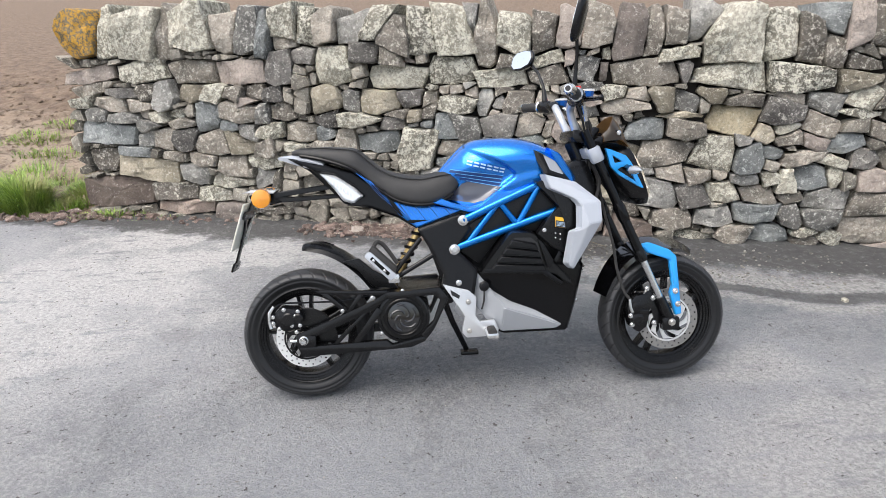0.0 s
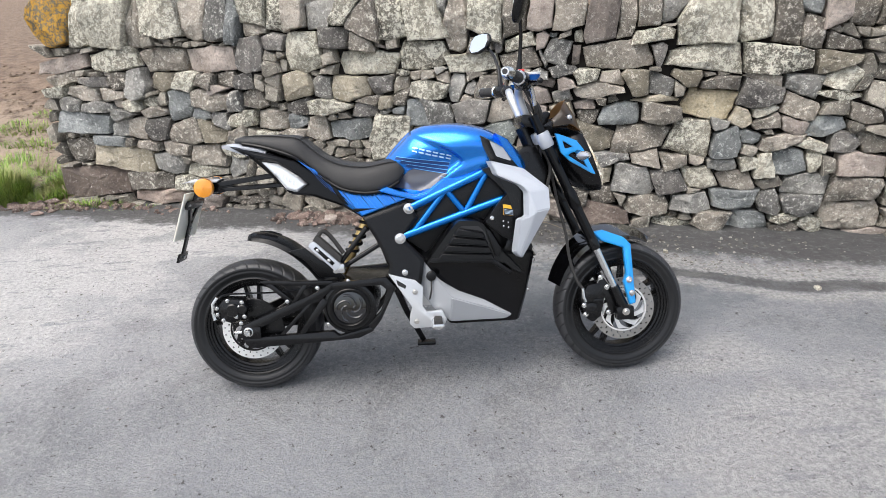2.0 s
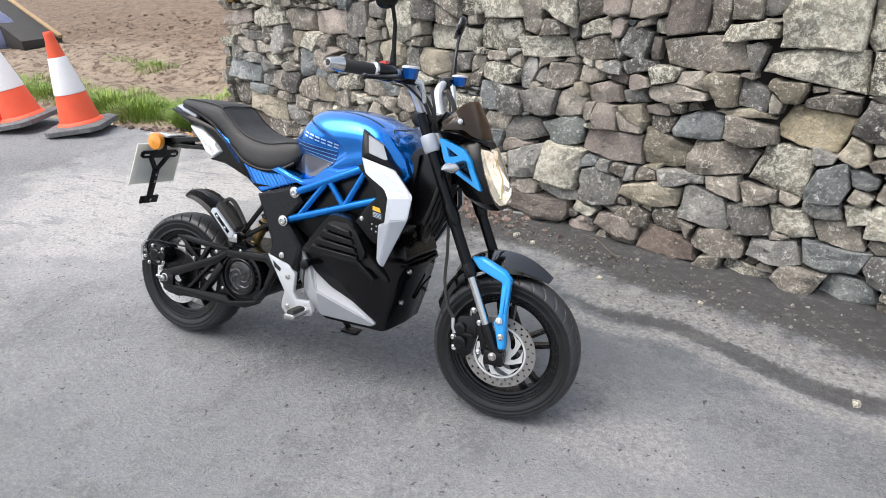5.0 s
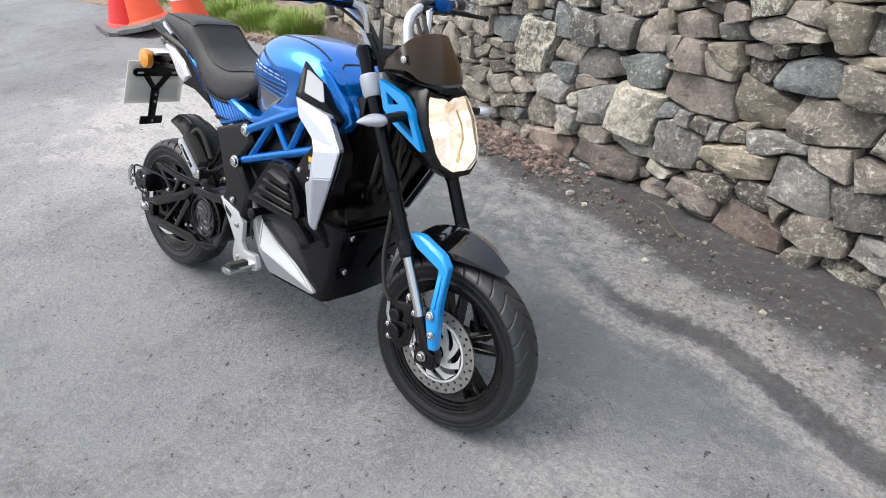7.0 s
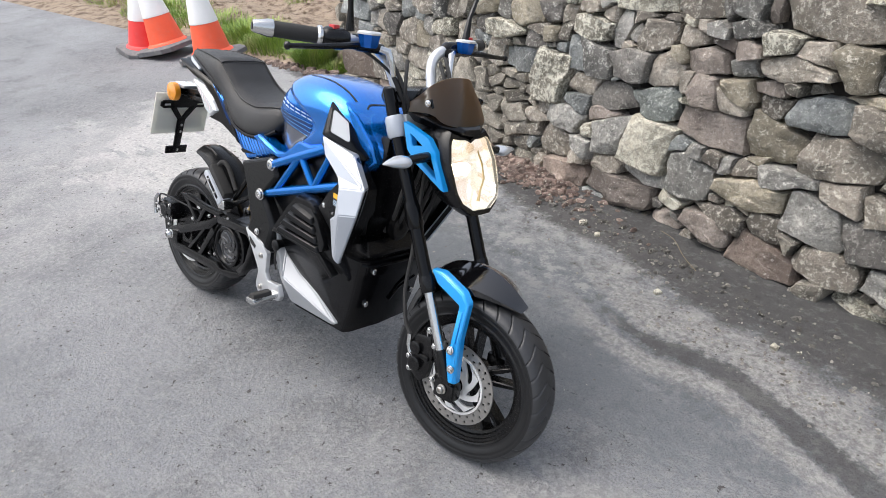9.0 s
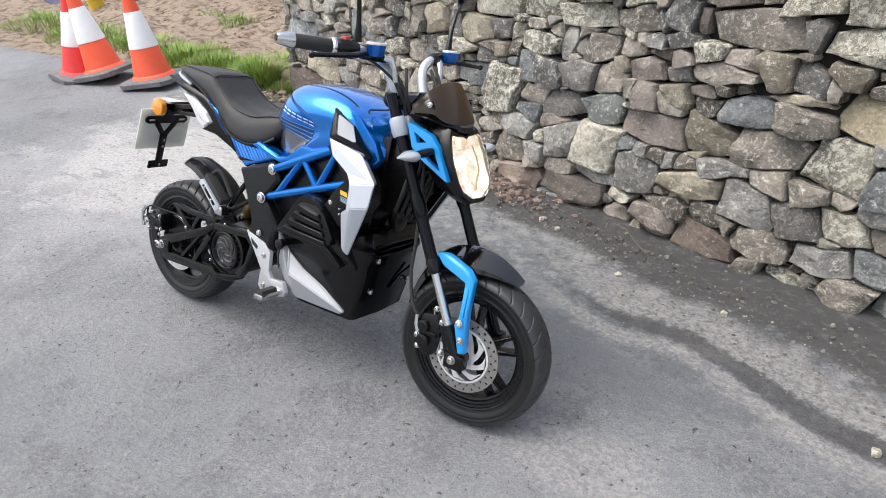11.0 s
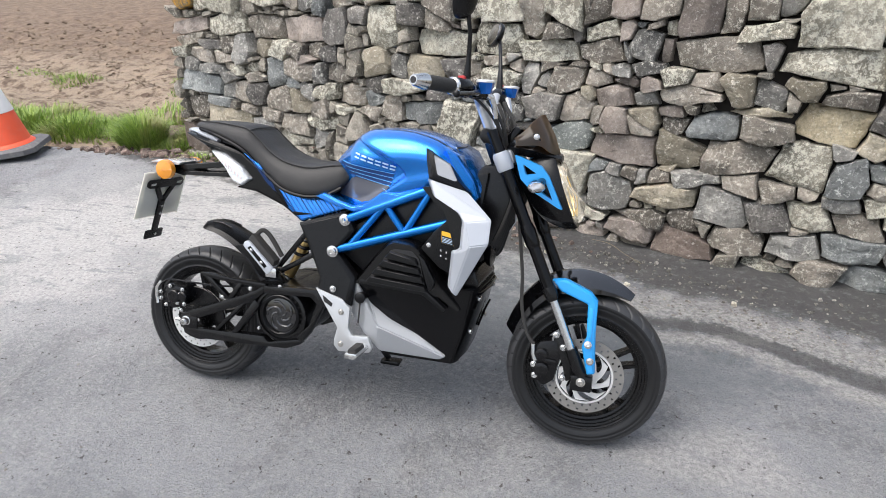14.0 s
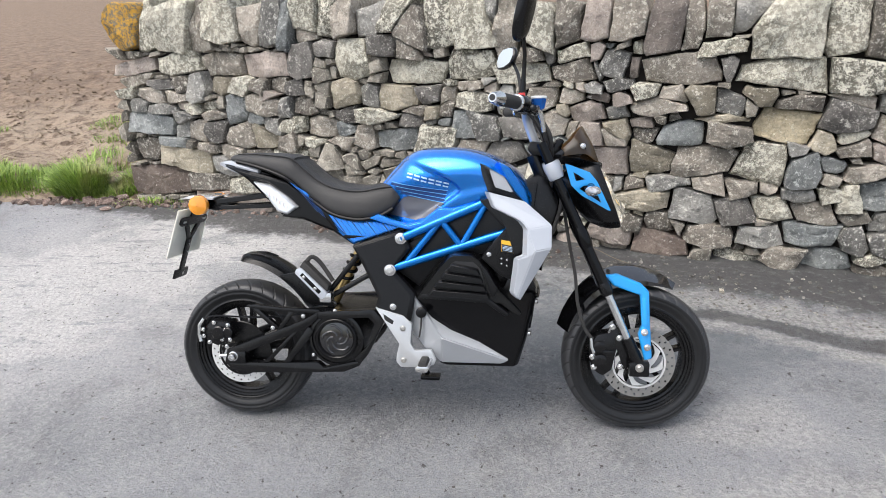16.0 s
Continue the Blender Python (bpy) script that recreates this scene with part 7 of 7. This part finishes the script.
for s in (-1, 1):
    part("cable", tube([(1.008, s * 0.115, 1.05), (1.045, s * 0.10, 1.0), (1.065, s * 0.075, 0.93), (1.06, s * 0.05, 0.84)], 0.0055, 8, smooth=5), GRIP, bike, "black cable")
    part("cable", tube([(0.962, s * 0.215, 1.075), (1.0, s * 0.15, 1.04), (1.035, s * 0.085, 0.98), (1.05, s * 0.05, 0.9)], 0.004, 8, smooth=5), GRIP, bike, "black cable")
part("cable", tube([(1.02, 0.08, 1.04), (1.07, 0.06, 0.96), (1.06, 0.03, 0.85), (1.03, 0.02, 0.75)], 0.005, 8, smooth=5), GRIP, bike, "black cable")

# headlamp
RIM = ((0.0, 0.870), (0.024, 0.880), (0.05, 0.884), (0.070, 0.891), (0.083, 0.874), (0.097, 0.818), (0.091, 0.748), (0.074, 0.713), (0.036, 0.689), (0.0, 0.688))
GLASS = ((0.0, 0.862), (0.020, 0.871), (0.046, 0.872), (0.068, 0.876), (0.077, 0.864), (0.089, 0.816), (0.081, 0.749), (0.066, 0.722), (0.031, 0.702), (0.0, 0.701))


def lamp_ring(half, back=0.0, s=1.0):
    """A ring of the headlamp in its leaning front plane, set back and scaled about its middle."""
    full = [(-y, z) for y, z in half] + [(y, z) for y, z in half[-2:0:-1]]
    return [(1.215 + (0.877 - z) * 0.378 - back, y * s, 0.79 + (z - 0.79) * s) for y, z in full]


def swept(bm):
    """Lets the cowl stand off further towards the fork."""
    for v in bm.verts:
        v.co.y -= 0.16 * max(0, 1.205 - v.co.x)
    return bm


shell = skin([lamp_ring(RIM, 0.125, 0.62), lamp_ring(RIM, 0.10, 0.84), lamp_ring(RIM, 0.06, 1.0), lamp_ring(RIM, 0.03, 1.05), lamp_ring(RIM, 0.004, 1.03), lamp_ring(RIM, -0.004, 1.0), lamp_ring(GLASS, -0.004, 1.0), lamp_ring(GLASS, 0.012, 0.99)], 1, 1, smooth_ring=False)
shell.faces.ensure_lookup_table()
bmesh.ops.delete(shell, geom=[shell.faces[-1]], context="FACES_ONLY")
hl = part("headlamp", shell, BLACK, bike, "black headlamp shell", 25)
bowl = bmesh.new()
rows = []
for back, s in ((0.006, 0.985), (0.022, 0.93), (0.034, 0.8), (0.042, 0.62), (0.047, 0.42), (0.05, 0.2)):
    ring = [Vector(p) for p in lamp_ring(GLASS, back, s)]
    fine = []
    for a, b in zip(ring, ring[1:] + ring[:1]):
        fine += [a.lerp(b, q / 4) for q in range(4)]
    rows.append([bowl.verts.new(p + Vector((0.004 if k % 2 and 0.3 < s < 0.95 else 0, 0, 0))) for k, p in enumerate(fine)])
for a, b in zip(rows, rows[1:]):
    for k in range(len(a)):
        bowl.faces.new((a[k], a[(k + 1) % len(a)], b[(k + 1) % len(a)], b[k]))
bowl.faces.new(rows[-1])
part("reflector", bowl, LENS, hl, "fluted reflector full of warm light", 20)
part("bulb", lathe([(0.006, 1.19), (0.014, 1.195), (0.016, 1.212), (0.012, 1.224), (0.004, 1.229)], (0, 0, 0.79), 20, axis="x"), BULB, hl, "lit bulb")
part("lamp_shield", tube([(1.236, 0.018, 0.845), (1.252, 0.026, 0.81), (1.262, 0.022, 0.775), (1.268, 0.004, 0.742), (1.272, -0.004, 0.722)], [0.002, 0.0026, 0.003, 0.0026, 0.004], 6), GOLD, hl, "dim bulb shield")
cover = part("lens", skin([lamp_ring(GLASS, 0.002, 1.0), lamp_ring(GLASS, -0.010, 0.985), lamp_ring(GLASS, -0.017, 0.92), lamp_ring(GLASS, -0.021, 0.7), lamp_ring(GLASS, -0.023, 0.35)], 2, 1, smooth_ring=False), LAMP_GLASS, hl, "clear faceted headlamp glass", 25)
cover.visible_shadow = False
for s in (-1, 1):
    flip = mirrored if s > 0 else (lambda b: b)
    cowl_pts = [(1.102, 0.900), (1.118, 0.896), (1.18, 0.872), (1.204, 0.842), (1.248, 0.750), (1.238, 0.752), (1.155, 0.800), (1.122, 0.832)]
    part("side_cowl", flip(swept(holed(cowl_pts, [[(1.128, 0.874), (1.166, 0.850), (1.137, 0.845)], [(1.148, 0.821), (1.160, 0.829), (1.186, 0.834), (1.194, 0.826), (1.218, 0.775)]], -0.114, -0.094, 0.003))), BLUE_LIGHT, hl, "light blue headlamp cowl with two openings", 30)
    st = part("front_indicator", tube([(1.185, s * 0.09, 0.828), (1.183, s * 0.14, 0.825), (1.182, s * 0.188, 0.822)], [0.012, 0.013, 0.0105], 14), BLACK, bike, "clear front indicator on a black stalk")
    part("lens", skin([[(1.182 + dx * k, s * (0.18 + 0.088 * t), 0.82 + dz * k) for dx, dz in ((0.022, 0.0), (0.012, 0.012), (-0.012, 0.013), (-0.022, 0.0), (-0.012, -0.013), (0.012, -0.012))] for t, k in ((0, 0.5), (0.12, 0.95), (0.35, 1.1), (0.7, 0.7), (1.0, 0.15))], 4, 3), INDICATOR, st, "clear lens")

# fly screen
half_screen = ((0.0, 1.217, 0.902, 1.163, 1.017), (0.05, 1.212, 0.903, 1.157, 1.013), (0.085, 1.195, 0.911, 1.142, 0.996), (0.104, 1.166, 0.929, 1.125, 0.972), (0.113, 1.10, 0.924, 1.095, 0.946))
fly = []
for s, rows in ((-1, half_screen[::-1]), (1, half_screen[1:])):
    for y, xb, zb, xt, zt in rows:
        fly.append([(xb, s * y, zb), ((xb + xt) / 2 + 0.006, s * y, (zb + zt) / 2), (xt, s * y * 0.94, zt), (xt - 0.003, s * y * 0.91, zt), ((xb + xt) / 2 + 0.003, s * y * 0.97, (zb + zt) / 2), (xb - 0.003, s * y * 0.97, zb)])
screen = part("fly_screen", skin(fly, 4, 1, smooth_ring=False), SCREEN, bike, "smoked bronze fly screen", 50)
mount = [[(x, 0, hi), (x, -w * 0.8, hi), (x, -w, (hi + lo) / 2), (x, -w * 0.75, lo), (x, 0, lo - 0.004), (x, w * 0.75, lo), (x, w, (hi + lo) / 2), (x, w * 0.8, hi)] for x, w, hi, lo in ((1.068, 0.085, 0.926, 0.905), (1.095, 0.108, 0.945, 0.897), (1.15, 0.108, 0.938, 0.892), (1.195, 0.082, 0.915, 0.886), (1.226, 0.035, 0.897, 0.883))]
part("screen_mount", skin(mount, 1, 1, smooth_ring=False), BLACK, screen, "black angular instrument cowl", 20)
part("instrument", prism([(1.05, 0.935), (1.085, 0.982), (1.105, 0.972), (1.08, 0.92)], -0.06, 0.06, 0.008), GLOSS_BLACK, screen, "black instrument panel")
for s in (-1, 1):
    part("bracket", prism([(1.10, 0.93), (1.12, 0.955), (1.16, 0.965), (1.17, 0.945), (1.15, 0.92)], s * 0.094, s * 0.10, 0.002), BLACK, screen, "black screen bracket")
    part("bolt", bolt_bm((1.158, s * 0.107, 0.954), 0.007, 0.006, None, s), ALLOY, screen, "bright bolt")

# handlebar and controls
def on_bar(y, s):
    """A point on the swept-back handlebar, y metres out on the side s."""
    return (0.975 - 0.434 * (y - 0.24), s * y, 1.078 + 0.05 * (y - 0.24))


def along(ys, s):
    return [on_bar(y, s) for y in ys]


half_bar = [(0.9035, 0.405, 1.086), (0.975, 0.24, 1.078), (0.981, 0.155, 1.072), (0.981, 0.104, 1.05), (0.991, 0.08, 1.015), (1.014, 0.066, 0.955), (1.016, 0.05, 0.945)]
part("handlebar", tube([(x, -y, z) for x, y, z in half_bar] + half_bar[::-1], 0.0148, 16, smooth=5), SILVER_BAR, bike, "silver alloy handlebar")
for s in (-1, 1):
    g = part("grip", tube(along((0.395, 0.39, 0.35, 0.30, 0.295), s), [0.0165, 0.0182, 0.0188, 0.0188, 0.0175], 18), GRIP, bike, "black rubber grip")
    part("bar_end", tube(along((0.434, 0.43, 0.42, 0.402, 0.392), s), [0.0125, 0.0148, 0.0162, 0.0205, 0.0205], 20), ALLOY, g, "bright bar end")
    part("end_plug", tube(along((0.4355, 0.43), s), 0.0085, 14), INK, g, "dark hollow end")
    part("grip_flange", tube(along((0.298, 0.294, 0.288, 0.285), s), [0.02, 0.0245, 0.0245, 0.021], 18), ALLOY, g)
    sw = part("switch_housing", tube(along((0.285, 0.276, 0.24, 0.225), s), [0.019, 0.025, 0.026, 0.02], 14), BLACK, bike, "black switch housing")
    part("control_clamp", tube([(0.981, s * 0.135, 1.066), (0.981, s * 0.145, 1.07), (0.979, s * 0.19, 1.074), (0.977, s * 0.215, 1.076)], [0.016, 0.021, 0.021, 0.017], 14), BLACK, sw, "black control clamp")
    part("switch_button", box(0.958, 0.978, min(s * 0.25, s * 0.268), max(s * 0.25, s * 0.268), 1.098, 1.110, 0.003), RED, sw, "red switch")
    cup = bmesh.new()
    tiers = [[cup.verts.new((1.018 + dx * k, s * (0.188 + dy * k), z)) for dx, dy in ((0.022, -0.014), (0.022, 0.014), (0.008, 0.028), (-0.012, 0.028), (-0.022, 0.014), (-0.022, -0.014), (-0.012, -0.028), (0.008, -0.028))] for z, k in ((1.066, 0.7), (1.071, 0.8), (1.096, 1.0))]
    for lo, hi in zip(tiers, tiers[1:]):
        for k in range(8):
            cup.faces.new((lo[k], lo[(k + 1) % 8], hi[(k + 1) % 8], hi[k]))
    cup.faces.new(tiers[0][::-1])
    cup.faces.new(tiers[-1])
    res = part("fluid_reservoir", cup, BLUE_DARK, bike, "bright blue brake fluid reservoir")
    lid = bmesh.new()
    tiers = [[lid.verts.new((1.018 + dx * k, s * (0.188 + dy * k), z)) for dx, dy in ((0.022, -0.014), (0.022, 0.014), (0.008, 0.028), (-0.012, 0.028), (-0.022, 0.014), (-0.022, -0.014), (-0.012, -0.028), (0.008, -0.028))] for z, k in ((1.0965, 1.08), (1.101, 1.08), (1.104, 0.95))]
    for lo, hi in zip(tiers, tiers[1:]):
        for k in range(8):
            lid.faces.new((lo[k], lo[(k + 1) % 8], hi[(k + 1) % 8], hi[k]))
    lid.faces.new(tiers[0][::-1])
    lid.faces.new(tiers[-1])
    part("reservoir_lid", lid, MACHINED, res, "pale metal lid")
    part("master_cylinder", tube([(0.99, s * 0.20, 1.068), (1.005, s * 0.13, 1.062)], 0.013, 12), BLACK, res)
    part("hose_union", tube([(1.01, s * 0.145, 1.064), (1.022, s * 0.125, 1.058), (1.03, s * 0.118, 1.035), (1.036, s * 0.112, 1.0)], [0.009, 0.0105, 0.0085, 0.0075], 12), ALLOY, res, "bright union")
    part("hose", tube([(1.036, s * 0.112, 1.0), (1.05, s * 0.09, 0.95), (1.062, s * 0.07, 0.88), (1.06, s * 0.05, 0.8)], 0.006, 8, smooth=5), GRIP, res)
    lv = part("brake_lever", tube([(0.998, s * 0.19, 1.07), (1.012, s * 0.27, 1.066), (1.010, s * 0.34, 1.061), (1.0, s * 0.412, 1.058)], [0.010, 0.008, 0.0065, 0.006], 10), BLACK, bike, "black lever with a ball end")
    part("ball_end", lathe([(0.003, -0.008), (0.009, -0.003), (0.009, 0.003), (0.003, 0.008)], (0.999, s * 0.416, 1.058), 12), BLACK, lv)
    # mirrors
    if s < 0:
        stem = [(0.968, -0.21, 1.10), (0.972, -0.215, 1.15), (0.976, -0.225, 1.22), (0.972, -0.24, 1.27)]
        head, face = Vector((0.972, -0.262, 1.33)), 66
    else:
        stem = [(0.965, 0.25, 1.10), (0.962, 0.26, 1.16), (0.95, 0.30, 1.22), (0.93, 0.37, 1.27)]
        head, face = Vector((0.905, 0.405, 1.29)), 117
    mi = part("mirror", tube(stem, [0.012, 0.007, 0.006, 0.006], 10), BLACK, bike, "black mirror on a bent stem")
    shape = [(0.0, -0.075), (0.032, -0.06), (0.042, -0.02), (0.04, 0.045), (0.02, 0.072), (-0.02, 0.075), (-0.042, 0.05), (-0.045, -0.01), (-0.03, -0.062)]
    if s > 0:
        shape = [(z * 0.95, x * 0.9) for x, z in shape]
    turn = Matrix.Translation(head) @ Matrix.Rotation(radians(face), 4, "Z") @ Matrix.Rotation(radians(16), 4, "X")
    body = skin([[(x * k, y, z * k) for x, z in shape] for y, k in ((0.006, 1.0), (0.0, 1.05), (-0.012, 0.95), (-0.02, 0.6))], 3, 3)
    bmesh.ops.transform(body, matrix=turn, verts=body.verts[:])
    part("mirror_shell", body, BLACK, mi)
    glass = prism([(x * 0.95, z * 0.95) for x, z in shape], 0.0062, 0.0082)
    bmesh.ops.transform(glass, matrix=turn, verts=glass.verts[:])
    part("mirror_glass", glass, MIRROR, mi, "bright mirror glass")


# ---- loose stones on the ground ----
def scatter(name, material, label, spots, kind_name):
    """spots: (x, y, spread x, spread y, turn, count, smallest, largest)."""
    rng = random.Random(name)
    verts, faces = [], []
    for x, y, sx, sy, turn, count, small, large in spots:
        c, s = math.cos(radians(turn)), math.sin(radians(turn))
        for _ in range(count):
            a, b = rng.gauss(0, 0.5) * sx, rng.gauss(0, 0.5) * sy
            px, py = x + a * c - b * s, y + a * s + b * c
            r = small + (large - small) * rng.random() ** 2.5
            f = [rng.uniform(0.6, 1.2) * r, rng.uniform(0.6, 1.2) * r, rng.uniform(0.35, 0.75) * r]
            spin = rng.uniform(0, 6.283)
            z = max(field_height(px, py), 0.0) if py > 2.3 else 0.0
            base = len(verts)
            n = rng.choice((4, 5, 5, 6))
            for lv, k in ((-0.3, 0.8), (0.35, 1.0), (1.0, 0.55)):
                for q in range(n):
                    t = spin + 6.283 * q / n
                    j = rng.uniform(0.7, 1.3) * k
                    verts.append((px + math.cos(t) * f[0] * j, py + math.sin(t) * f[1] * j, z + f[2] * (lv + rng.uniform(-0.12, 0.12)) + 0.001))
            for lv in range(2):
                for q in range(n):
                    o, o2 = base + lv * n + q, base + lv * n + (q + 1) % n
                    faces.append((o, o2, o2 + n, o + n))
            faces.append(tuple(base + 2 * n + q for q in range(n)))
            faces.append(tuple(base + q for q in range(n))[::-1])
    me = bpy.data.meshes.new(name)
    me.from_pydata(verts, [], faces)
    me.materials.append(material)
    tagged(new(name, me), label, kind_name, kind="stuff")


scatter("brick_rubble", RUBBLE, "reddish brown broken rubble heaped at the wall foot", [
    (0.3, 1.69, 0.5, 0.11, -15, 560, 0.008, 0.036), (0.5, 1.62, 0.5, 0.14, -15, 260, 0.008, 0.03), (0.25, 1.72, 0.35, 0.07, -15, 260, 0.014, 0.045), (-1.9, 2.28, 0.5, 0.07, -5, 260, 0.008, 0.04), (-1.2, 2.12, 0.6, 0.06, -15, 60, 0.007, 0.03), (-2.5, 2.3, 0.5, 0.06, 0, 90, 0.01, 0.05)], "rubble")
scatter("stone_chips", CHIPS, "flat angular grey stone chips in the silt at the wall foot", [
    (0.75, 1.5, 0.45, 0.09, -16, 110, 0.004, 0.02), (1.2, 1.34, 0.5, 0.08, -16, 60, 0.004, 0.02), (1.9, 1.12, 0.7, 0.08, -16, 60, 0.004, 0.016)], "stone chips")
scatter("soil_clods", SOIL, "dry brown clods of ploughed soil", [
    (-4.5, 5.2, 4.5, 2.2, 0, 1500, 0.006, 0.026), (-3.0, 4.4, 2.0, 1.4, 0, 700, 0.005, 0.022), (-7.0, 7.0, 5.0, 3.0, 0, 900, 0.01, 0.04), (-3.0, 8.0, 3.0, 3.0, 0, 600, 0.01, 0.035)], "soil")
scatter("loose_gravel", PEBBLE, "pale loose gravel and chippings scattered on asphalt", [
    (1.2, 1.25, 1.2, 0.22, -16, 170, 0.003, 0.012), (2.2, 0.95, 0.9, 0.2, -16, 100, 0.003, 0.011), (1.95, 0.85, 0.7, 0.12, -16.7, 170, 0.003, 0.010), (1.5, 1.36, 0.9, 0.1, -16, 45, 0.005, 0.016), (0.4, 0.9, 2.4, 1.2, -10, 380, 0.002, 0.006), (-1.4, 0.6, 1.4, 1.2, 0, 200, 0.002, 0.007), (1.0, -0.8, 2.2, 0.9, 0, 220, 0.002, 0.005)], "gravel")
for x, y, r in ((2.44, 0.49, 0.014), (1.9, 0.98, 0.013), (0.95, 1.35, 0.016), (1.05, 1.3, 0.013), (0.056, 1.70, 0.034), (1.45, 1.05, 0.014)):
    rock = stone_bm(0, 0, 2 * r, 1.3 * r, "rock%.2f" % x, 2)
    for v in rock.verts:
        v.co.y = (v.co.y - 0.09) * r * 9
    lone("loose_rock", rock, STONE["p"] if r > 0.03 else STONE["l"], "small pale rock lying on the road", "rock", pose(x, y, 0.4 * r, 0, 0, 40 * x), "loose rocks by the wall")
straw = thing("dry_stalk", "thin dry grass stalk lying at the wall foot", "stalk", pose(1.26, 1.48, 0.012))
part("stem", tube([(0, 0, 0), (0.09, -0.07, 0.018), (0.17, -0.16, 0.012), (0.25, -0.22, 0.0)], 0.0011, 6, smooth=4), STRAW, straw)

# ---- the wall's stones ----
ALL = LAID + EXTRA
OUTLINES = cells(ALL, 3)
for i, (u, v, w, h, tone) in enumerate(ALL[:298]):
    part("stone", block_bm(OUTLINES[i], i * 7 + 1, 0.02 if w * h > 0.02 else 0.015, v > 1.1 and h > 0.15), STONE[tone], wall, sharp=26)
rest = bmesh.new()
for i, (u, v, w, h, tone) in enumerate(ALL[298:]):
    join(rest, block_bm(OUTLINES[i + 298], i * 5 + 900, 0.03, v > 1.1 and h > 0.15))
tagged(part("small_stones", rest, STONE_FILL, wall, "small wedged stones", sharp=26), kind="stuff")
